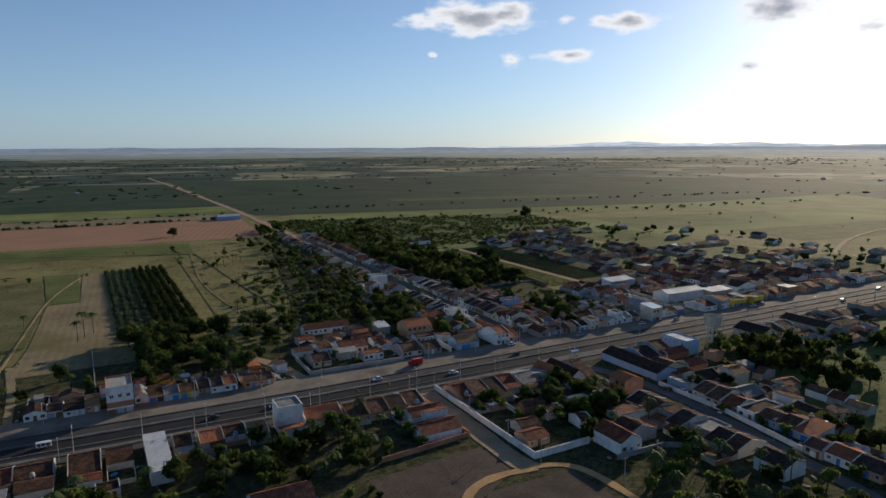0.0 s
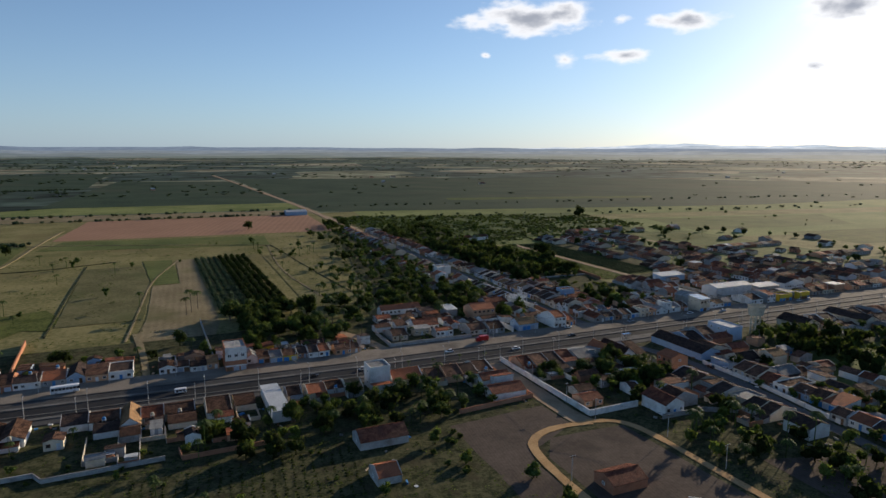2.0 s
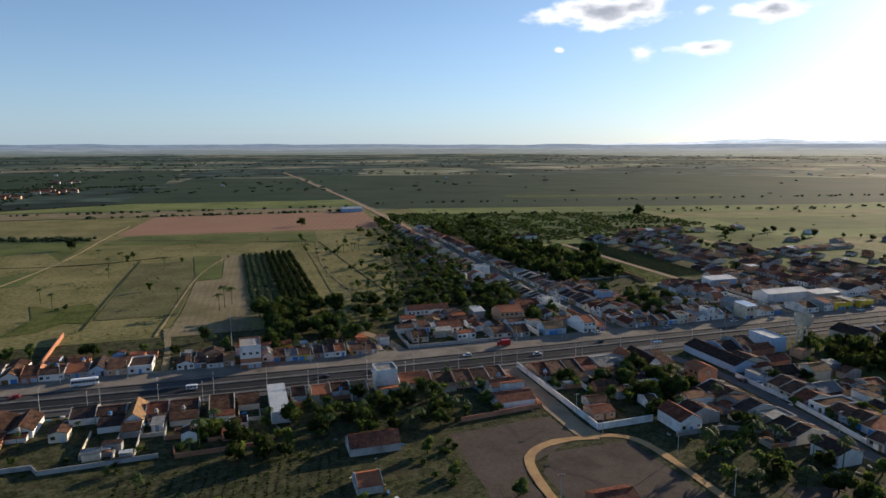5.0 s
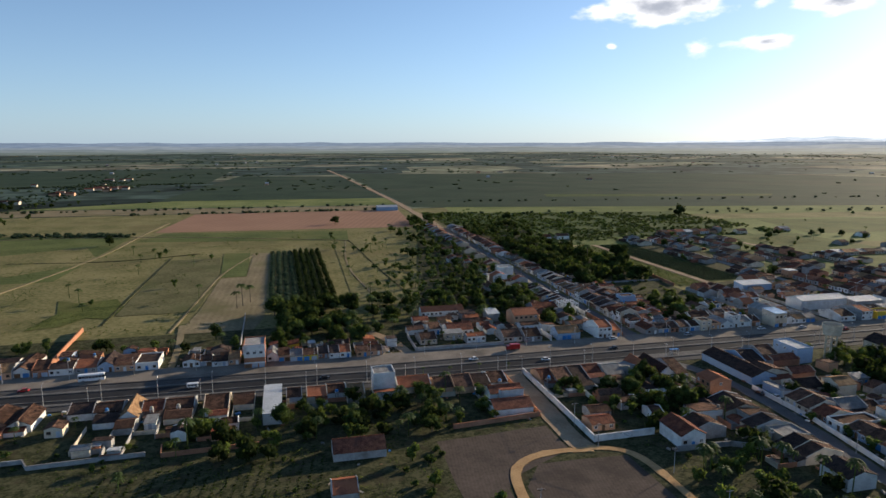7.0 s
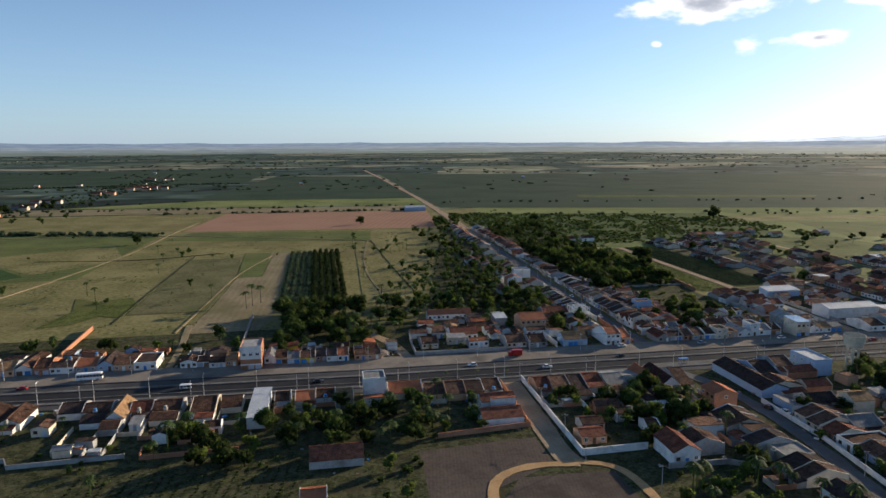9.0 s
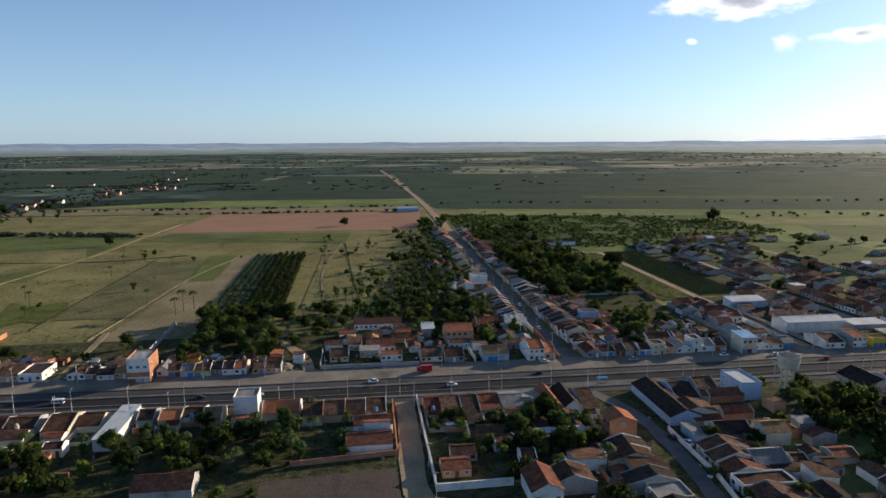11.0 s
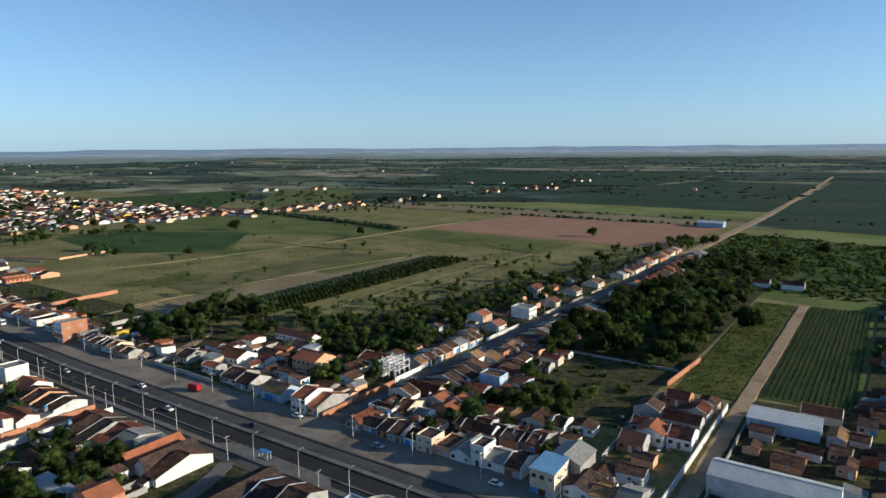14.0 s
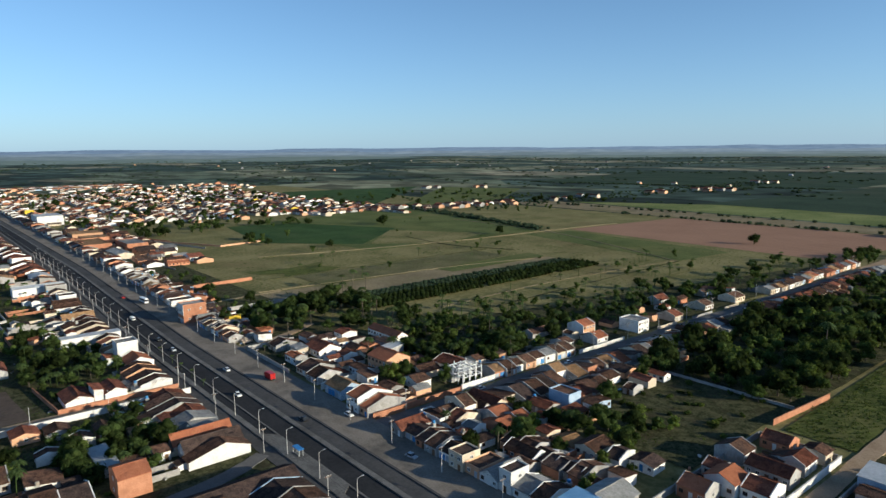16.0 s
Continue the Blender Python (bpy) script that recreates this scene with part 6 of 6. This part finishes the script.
# ---- the orchard: rows of young trees, past counting ----
def clump_field(name, spots, mat, label, category, rnd, cards=26, size=0.16, core=True):
    verts, faces = [], []
    for (u, v, r, hgt) in spots:
        if core:
            b0 = len(verts)
            k = rnd.uniform(0, 9)
            for ring, (rr, zz) in enumerate(((0.55, 0.1), (0.9, 0.45), (0.6, 0.8))):
                for i in range(6):
                    a = i * math.pi / 3 + ring * 0.4 + k
                    q = rr * r * rnd.uniform(0.75, 1.15)
                    verts.append((u + q * math.cos(a), v + q * math.sin(a), 0.05 + zz * hgt * rnd.uniform(0.9, 1.1)))
            verts.append((u, v, 0.05 + hgt))
            for ring in (0, 1):
                for i in range(6):
                    o = b0 + ring * 6
                    faces.append((o + i, o + (i + 1) % 6, o + 6 + (i + 1) % 6, o + 6 + i))
            faces += [(b0 + 12 + i, b0 + 12 + (i + 1) % 6, b0 + 18) for i in range(6)]
        for _ in range(cards):
            a, zz = rnd.uniform(0, 6.28), rnd.uniform(0.15, 1.05)
            q = r * (1.05 - 0.5 * abs(zz - 0.45)) * rnd.uniform(0.7, 1.1)
            p = Vector((u + q * math.cos(a), v + q * math.sin(a), 0.05 + zz * hgt))
            e = Vector((rnd.gauss(0, 1), rnd.gauss(0, 1), rnd.gauss(0, 0.7))).normalized() * size
            f = Vector((-e.y, e.x, rnd.uniform(-0.1, 0.1))) * 0.6
            o = len(verts)
            verts += [tuple(p - e), tuple(p + f), tuple(p + e), tuple(p - f)]
            faces.append((o, o + 1, o + 2, o + 3))
    me = bpy.data.meshes.new(name)
    me.from_pydata(verts, [], faces)
    me.materials.append(mat)
    return tagged(new(name, me), label, category, kind="stuff")


rnd = random.Random(5)
spots, young = [], []
for k in range(9):
    u = 4.0 + k * 1.75
    v = 130.0
    while v < 209:
        if rnd.random() > 0.05:
            (young if k < 4 else spots).append((u + rnd.uniform(-0.2, 0.2) - (v - 130) * 0.01, v, rnd.uniform(0.6, 0.95), rnd.uniform(0.5, 0.9) if k < 4 else rnd.uniform(0.9, 1.5)))
        v += 1.35
clump_field("orchard", spots, LEAF, "dense rows of dark green orchard trees", "orchard", rnd)
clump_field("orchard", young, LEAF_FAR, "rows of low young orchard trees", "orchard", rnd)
spots = []
for _ in range(5200):        # scrub and old orchard behind the settlement
    u, v = rnd.uniform(76, 205), rnd.uniform(208, 330)
    if v < 322 - (u - 76) * 0.28 and noise.noise((u * 0.05, v * 0.09, 4)) > -0.15 - (0.25 if u < 130 else 0) and free(u, v, 0.4):
        spots.append((u, v, rnd.uniform(0.4, 1.0), rnd.uniform(0.3, 0.85)))
clump_field("thicket", spots[::4], LEAF, "dense low scrub and old orchard behind the settlement", "scrub", rnd, 12, 0.22)
clump_field("thicket", spots[1::4] + spots[2::4], LEAF_LIGHT, "light green scrub behind the settlement", "scrub", rnd, 12, 0.22)
spots = [(114.2 + k * 0.75, v, 0.22, 0.35) for k in range(15) for v in np.arange(135, 197, 0.62)]
clump_field("crop_rows", spots, CROP_ROW, "low green crop planted in rows", "crop", rnd, 5, 0.1)
spots = [(-14 + k * 1.1 + rnd.uniform(-0.12, 0.12) + 0.12 * (q - 46), q, rnd.uniform(0.12, 0.26), rnd.uniform(0.1, 0.2)) for k in range(22) for q in np.arange(46, 61, 0.6) if free(-14 + k * 1.1 + 0.12 * (q - 46), q, 0.3)]
clump_field("vegetable_rows", spots, LEAF, "low vegetables planted in rows behind the houses", "crop", rnd, 6, 0.11)
spots = []
for _ in range(11000):       # woods and hedges towards the horizon
    a, r = radians(rnd.uniform(-110, 120)), rnd.uniform(380, 2600)
    u, v = 60 + r * math.sin(a), 60 + r * math.cos(a)
    if u > 76 and v < 760 and rnd.random() < 0.88:
        continue
    if noise.noise((u * 0.004, v * 0.012, 2)) > 0.05:
        s = rnd.uniform(0.9, 2.2) * (0.6 + r / 2500)
        spots.append((u, v, s * rnd.uniform(0.9, 2.2), s * 0.8))
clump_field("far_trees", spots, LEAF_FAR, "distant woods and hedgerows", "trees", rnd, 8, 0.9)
spots = []
for _ in range(2200):
    k = rnd.randrange(7)
    if k < 4 and rnd.random() < 0.8:
        continue
    if k == 0:
        u, v = rnd.uniform(-70, 66), 343 + rnd.uniform(-1.5, 1.5)
    elif k == 1:
        u, v = rnd.uniform(-180, 66), 368 + rnd.uniform(-2, 2)
    elif k == 2:
        u, v = rnd.uniform(76, 420), 0
        v = 309 + (u - 76) * -0.12 + rnd.uniform(-9, 9)
    elif k == 3:
        u, v = rnd.uniform(76, 520), 0
        v = 384 - (u - 76) * 0.12 + rnd.uniform(-3, 3)
    elif k == 4:
        u, v = rnd.uniform(-330, -60), 0
        v = 560 + (u + 330) * 0.22 + rnd.uniform(-5, 5)
    elif k == 5:
        u, v = rnd.uniform(-190, -50), 0
        v = 290 - (u + 190) * 0.2 + rnd.uniform(-4, 4)
    else:
        u, v = rnd.uniform(-170, -130), rnd.uniform(300, 700)
    s = rnd.uniform(0.5, 1.4)
    spots.append((u, v, s, s * 1.1))
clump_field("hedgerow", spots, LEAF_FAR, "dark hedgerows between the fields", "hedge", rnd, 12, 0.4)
spots = []
for _ in range(17000):       # weeds and tall grass on the near ground
    u, v = rnd.uniform(-60, 132), rnd.uniform(22, 79)
    if noise.noise((u * 0.22, v * 0.22, 8)) > -0.08 and free(u, v, 0.1) and not (28 < u < 47.5 and 22 < v < 56) and not (23.5 < u < 43 and 46 < v < 62) and not (39 < u < 43 and v > 50) and abs(u - 70) > 2.6:
        s = rnd.uniform(0.1, 0.3)
        spots.append((u, v, s, s))
half = len(spots) // 3
clump_field("weeds", spots[:half], LEAF_LIGHT, "tufts of bright weeds and tall grass", "weeds", rnd, 6, 0.09, False)
spots = spots[half:]
clump_field("weeds", spots, LEAF, "tufts of dark weeds and tall grass", "weeds", rnd, 6, 0.09, False)
spots = []
for _ in range(9000):
    u, v = rnd.uniform(-75, 110), rnd.uniform(97, 262)
    if noise.noise((u * 0.12, v * 0.12, 18)) > 0.12 and free(u, v, 0.1) and not (-14 < u < 2 and 127 < v < 209) and not (67 < u < 73):
        s = rnd.uniform(0.12, 0.34)
        spots.append((u, v, s, s))
for _ in range(1500):
    s = rnd.uniform(0.1, 0.3)
    spots.append((rnd.uniform(103.2, 110.8), rnd.uniform(131, 196), s, s))
clump_field("scrub", spots, LEAF, "low scrub and grass tufts in the pasture", "scrub", rnd, 7, 0.12, False)

# ---- water tower ----
tower = tagged(new("water_tower"), "cream concrete water tower with an open round tank on four legs", "water tower")
tower.matrix_basis = pose(94.3, 75.0, 0.05)
for a in range(4):
    x, y = 0.75 * math.cos(math.pi / 4 + a * math.pi / 2), 0.75 * math.sin(math.pi / 4 + a * math.pi / 2)
    bm = bmesh.new()
    box(bm, x - 0.11, y - 0.11, -0.1, x + 0.11, y + 0.11, 4.25)
    part("leg", bm, TANK_GREY, tower)
for zz in (1.2, 2.3, 3.3):
    for a in range(4):
        bm = bmesh.new()
        box(bm, -0.53, 0.49, zz, 0.53, 0.57, zz + 0.14)
        part("brace", bm, TANK_GREY, tower).matrix_basis = pose(0, 0, 0, 0, 0, 90 * a)
bm = bmesh.new()
prev = None
for r, zz in ((1.15, 4.2), (1.3, 4.22), (1.36, 4.5), (1.56, 6.0), (1.46, 6.0), (1.3, 5.1)):
    ring = [bm.verts.new((r * math.cos(2 * math.pi * k / 28), r * math.sin(2 * math.pi * k / 28), zz)) for k in range(28)]
    if prev:
        for k in range(28):
            bm.faces.new((prev[k], prev[(k + 1) % 28], ring[(k + 1) % 28], ring[k]))
    else:
        bm.faces.new(ring[::-1])
    prev = ring
bm.faces.new(prev)
part("tank", bm, TANK_GREY, tower)
bm = bmesh.new()
tube(bm, [(0.2, 0, 4.3), (0.2, 0, 0)], [0.06, 0.06])
part("pipe", bm, STEEL, tower)
bm = bmesh.new()
for k in range(14):
    box(bm, 0.9, -0.15, 0.3 + k * 0.3, 0.94, 0.15, 0.34 + k * 0.3)
box(bm, 0.9, -0.17, 0, 0.94, -0.15, 4.4)
box(bm, 0.9, 0.15, 0, 0.94, 0.17, 4.4)
part("ladder", bm, STEEL, tower)


# ---- lamp posts, poles, wires ----
def lamp_post(height=2.9):
    p = tagged(new("street_lamp"), "pale concrete street lamp with a short arm beside the highway", "street lamp", "street lamps along the highway")
    bm = bmesh.new()
    tube(bm, [(0, 0, 0), (0, 0, 0.7), (0, 0, height)], [0.06, 0.048, 0.026], 8)
    part("post", bm, POLE, p)
    bm = bmesh.new()
    tube(bm, [(0, 0, height - 0.05), (0, 0.2, height + 0.1), (0, 0.55, height + 0.14)], [0.022, 0.02, 0.018], 5)
    part("arm", bm, STEEL, p)
    bm = bmesh.new()
    box(bm, -0.05, 0.5, height + 0.11, 0.05, 0.78, height + 0.17)
    part("lamp_head", bm, STEEL, p)
    return p


def utility_pole(height=3.0):
    p = tagged(new("utility_pole"), "grey concrete utility pole with a crossarm", "utility pole", "utility poles of the village")
    bm = bmesh.new()
    tube(bm, [(0, 0, -0.1), (0, 0, height)], [0.045, 0.03], 6)
    part("post", bm, POLE, p)
    bm = bmesh.new()
    box(bm, -0.03, -0.36, height - 0.22, 0.03, 0.36, height - 0.16)
    part("crossarm", bm, WOODEN, p)
    for y in (-0.32, -0.12, 0.12, 0.32):
        bm = bmesh.new()
        box(bm, -0.02, y - 0.02, height - 0.16, 0.02, y + 0.02, height - 0.08)
        part("insulator", bm, FRAME, p)
    return p


first = lamp_post()
first.matrix_basis = pose(33.1, 82.0, 0.3)
for u in [k * 7.3 + 33.1 for k in range(-20, 22) if k]:
    copy_thing(first, pose(u, 82.0 + bend(u), 0.3))
up = utility_pole()
up.matrix_basis = pose(29.5, 92.6, 0.2)


def wires(name, pts, z, sag=0.12, spread=(-0.3, 0.0, 0.3), across=(0, 1)):
    cu = bpy.data.curves.new(name, "CURVE")
    cu.dimensions, cu.bevel_depth, cu.bevel_resolution = "3D", 0.008, 0
    for s in spread:
        sp = cu.splines.new("POLY")
        path = []
        for a, b in zip(pts, pts[1:]):
            path += [(a[0] + (b[0] - a[0]) * f + across[0] * s, a[1] + (b[1] - a[1]) * f + across[1] * s, z - sag * 4 * f * (1 - f)) for f in (0, 0.25, 0.5, 0.75)]
        path.append((pts[-1][0] + across[0] * s, pts[-1][1] + across[1] * s, z))
        sp.points.add(len(path) - 1)
        for q, p in zip(sp.points, path):
            q.co = (*p, 1)
    cu.materials.append(WIRE)
    return tagged(new(name, cu), "thin dark overhead power lines between poles", "power line")


line = [(29.5 + k * 9.1, 92.6 + bend(29.5 + k * 9.1)) for k in range(-16, 20)]
for u, v in line:
    if abs(u - 29.5) > 0.1 and not 67 < u < 72:
        copy_thing(up, pose(u, v, 0.2))
wires("power_line", line, 3.05)
line = [(24.0 + k * 14.4, 80.3 + bend(24.0 + k * 14.4)) for k in range(-9, 12)]
for u, v in line:
    copy_thing(up, pose(u, v, 0.15))
wires("power_line", line, 3.0)
line = [(67.9, 100 + k * 10) for k in range(17)]
for u, v in line:
    copy_thing(up, pose(u, v, 0.15, 0, 0, 90))
wires("power_line", line, 3.0, across=(1, 0))
line = [(42.2, 80), (42.2, 70), (42.2, 61), (42.3, 54.6), (47.4, 47), (47.4, 38)]
for u, v in line:
    copy_thing(up, pose(u, v, 0.1, 0, 0, 90))
wires("power_line", line, 2.95, across=(1, 0))
for u, v in ((30.2, 42.5), (134.9, 110), (134.9, 125), (134.9, 140), (134.9, 155), (72.3, 60), (70.2, 46)):
    copy_thing(up, pose(u, v, 0.1, 0, 0, 90))

# bus shelter
sh = tagged(new("bus_shelter"), "small bus shelter with a blue roof beside the carriageway", "bus shelter")
sh.matrix_basis = pose(70.4, 82.9, 0.25)
bm = bmesh.new()
box(bm, -0.8, -0.3, 0.85, 0.8, 0.35, 0.92)
part("roof", bm, BLUE, sh)
for x in (-0.7, 0.7):
    for y in (-0.22, 0.26):
        bm = bmesh.new()
        box(bm, x - 0.03, y - 0.03, 0, x + 0.03, y + 0.03, 0.85)
        part("post", bm, POLE, sh)
bm = bmesh.new()
box(bm, -0.6, -0.2, 0.15, 0.6, -0.05, 0.2)
part("bench", bm, CONCRETE, sh)
bm = bmesh.new()
vs = [bm.verts.new(p) for p in ((62, 81.62, 0.325), (82, 81.62, 0.325), (80, 83.6, 0.325), (64, 83.6, 0.325), (62, 81.62, 0.1), (82, 81.62, 0.1), (80, 83.6, 0.1), (64, 83.6, 0.1))]
for f in ((0, 1, 2, 3), (4, 5, 1, 0), (5, 6, 2, 1), (6, 7, 3, 2), (7, 4, 0, 3)):
    bm.faces.new([vs[i] for i in f])
structure("pavement_2", bm, KERB, "concrete bus stop island", "pavement")


# ---- vehicles ----
def wheel_parts(parent, xs, y, r):
    for x in xs:
        for s in (-1, 1):
            bm = bmesh.new()
            tube(bm, [(0, -0.045, 0), (0, 0.045, 0)], [r, r], 12)
            w = part("wheel", bm, RUBBER, parent)
            w.matrix_basis = pose(x, s * y, r)
            bm = bmesh.new()
            tube(bm, [(0, -0.05, 0), (0, 0.05, 0)], [r * 0.6, r * 0.6], 8)
            part("rim", bm, STEEL, w)


def car(mat, label, length=1.5, width=0.62, height=0.52):
    c = tagged(new("car"), label, "car", "cars on the road")
    bm = bmesh.new()
    L, h = length / 2, height
    profile_x(bm, [(-L, 0.1), (-L, 0.26), (-L * 0.55, 0.30), (L * 0.92, 0.31), (L, 0.25), (L, 0.1)], -width / 2, width / 2)
    bmesh.ops.bevel(bm, geom=list(bm.edges), offset=0.025, segments=2, affect="EDGES")
    part("body", bm, mat, c).matrix_basis = pose(0, 0, 0, 0, 0, 90)
    bm = bmesh.new()
    v = [bm.verts.new(p) for p in ((-0.34, -0.28, 0.29), (0.55, -0.28, 0.29), (0.55, 0.28, 0.29), (-0.34, 0.28, 0.29), (-0.12, -0.23, h), (0.42, -0.23, h), (0.42, 0.23, h), (-0.12, 0.23, h))]
    for f in ((3, 2, 1, 0), (4, 5, 6, 7), (0, 1, 5, 4), (1, 2, 6, 5), (2, 3, 7, 6), (3, 0, 4, 7)):
        bm.faces.new([v[i] for i in f])
    part("cabin_glass", bm, GLASS, c).matrix_basis = pose(0, 0, 0, 0, 0, 180)
    bm = bmesh.new()
    box(bm, -0.43, -0.24, h - 0.01, 0.13, 0.24, h + 0.02)
    part("roof", bm, mat, c)
    wheel_parts(c, (-0.45, 0.45), 0.28, 0.11)
    for s in (-1, 1):
        bm = bmesh.new()
        box(bm, L - 0.03, s * 0.22 - 0.06, 0.2, L + 0.006, s * 0.22 + 0.06, 0.25)
        part("headlight", bm, FRAME, c)
    return c


def bus(mat, label, length=3.6, height=1.15, width=0.88):
    c = tagged(new("bus"), label, "bus")
    bm = bmesh.new()
    box(bm, -length / 2, -width / 2, 0.14, length / 2, width / 2, height)
    bmesh.ops.bevel(bm, geom=list(bm.edges), offset=0.06, segments=2, affect="EDGES")
    part("body", bm, mat, c)
    for s in (-1, 1):
        for k in range(int(length / 0.45)):
            x = -length / 2 + 0.14 + k * 0.45
            bm = bmesh.new()
            box(bm, x, s * width / 2 - 0.012, height * 0.52, x + 0.38, s * width / 2 + 0.012, height * 0.84)
            part("window", bm, GLASS, c)
    bm = bmesh.new()
    box(bm, length / 2 - 0.012, -width * 0.42, height * 0.45, length / 2 + 0.012, width * 0.42, height * 0.85)
    part("windscreen", bm, GLASS, c)
    wheel_parts(c, (-length * 0.3, length * 0.33), width / 2 - 0.04, 0.17)
    return c


def truck(mat, label):
    c = tagged(new("truck"), label, "truck")
    bm = bmesh.new()
    box(bm, 0.55, -0.36, 0.16, 1.15, 0.36, 0.86)
    bmesh.ops.bevel(bm, geom=list(bm.edges), offset=0.05, segments=2, affect="EDGES")
    part("cab", bm, mat, c)
    bm = bmesh.new()
    box(bm, 1.145, -0.31, 0.52, 1.162, 0.31, 0.78)
    part("windscreen", bm, GLASS, c)
    bm = bmesh.new()
    box(bm, -1.2, -0.4, 0.26, 0.5, 0.4, 1.1)
    bmesh.ops.bevel(bm, geom=list(bm.edges), offset=0.02, segments=1, affect="EDGES")
    part("cargo_box", bm, mat, c)
    bm = bmesh.new()
    box(bm, -1.2, -0.3, 0.14, 1.1, 0.3, 0.26)
    part("chassis", bm, RUBBER, c)
    wheel_parts(c, (-0.75, 0.82), 0.32, 0.15)
    return c


cars = [car(m, f"{n} hatchback car on the asphalt") for n, m in CAR_PAINTS]
spots = [(48.3, 85.2, 0, 0), (20.5, 85.3, 2, 0), (36.8, 88.2, 0, 180), (64.7, 93.2, 0, 0), (79.3, 92.2, 2, 10), (95.2, 92.3, 0, 5), (12.5, 85.1, 3, 0), (127.5, 91.4, 0, 0), (131, 91.6, 2, 20),
         (103.5, 91.2, 2, 0), (73.2, 62.5, 0, 100), (72.0, 64.2, 3, 95), (-30, 88.6, 1, 180), (62, 88.1, 3, 180), (96.5, 66.5, 0, 10), (110.4, 88.2, 1, 180), (150, 85.1, 0, 0), (170, 88.3, 2, 180), (69.0, 112.5, 2, 90), (69.9, 131, 0, 90)]
used = set()
for u, v, k, a in spots:
    m = pose(u, v + (bend(u) if 80 < v < 95 else 0), Z if 80 < v < 89.2 else 0.245 if 80 < v < 95 else 0.21, 0, 0, a)
    if k in used:
        copy_thing(cars[k], m)
    else:
        cars[k].matrix_basis = m
        used.add(k)
bus(CAR_PAINTS[0][1], "white minibus parked on the verge").matrix_basis = pose(-21.6, 91.2 + bend(-21), 0.245, 0, 0, 3)
truck(CAR_PAINTS[1][1], "red box truck parked by the houses").matrix_basis = pose(44.8, 91.6, 0.245, 0, 0, 180)
truck(CAR_PAINTS[0][1], "white truck parked in a back yard").matrix_basis = pose(90.0, 103.9, 0.14, 0, 0, 35)
van = bus(CAR_PAINTS[0][1], "small white van on the carriageway", 1.6, 0.75, 0.66)
van.matrix_basis = pose(-6.5, 85.2 + bend(-6.5), Z, 0, 0, 0)

# rubble heap beside the dirt lane
rnd = random.Random(9)
bm = bmesh.new()
for _ in range(150):
    a, r = rnd.uniform(0, 6.28), abs(rnd.gauss(0, 0.9))
    s = rnd.uniform(0.06, 0.22)
    x, y = 23.0 + 1.3 * r * math.cos(a), 97.2 + r * math.sin(a)
    zz = 0.1 + max(0, 0.75 - 0.45 * r)
    made = bmesh.ops.create_cube(bm, size=s, matrix=pose(x, y, zz, rnd.uniform(0, 90), rnd.uniform(0, 90), rnd.uniform(0, 90)))
lump(bm, (23.0, 97.2, 0.0), (1.7, 1.2, 0.75), rnd, 2)
tagged(ob_from("rubble_heap", bm, RUBBLE), "heap of pale building rubble beside the lane", "rubble", kind="stuff")
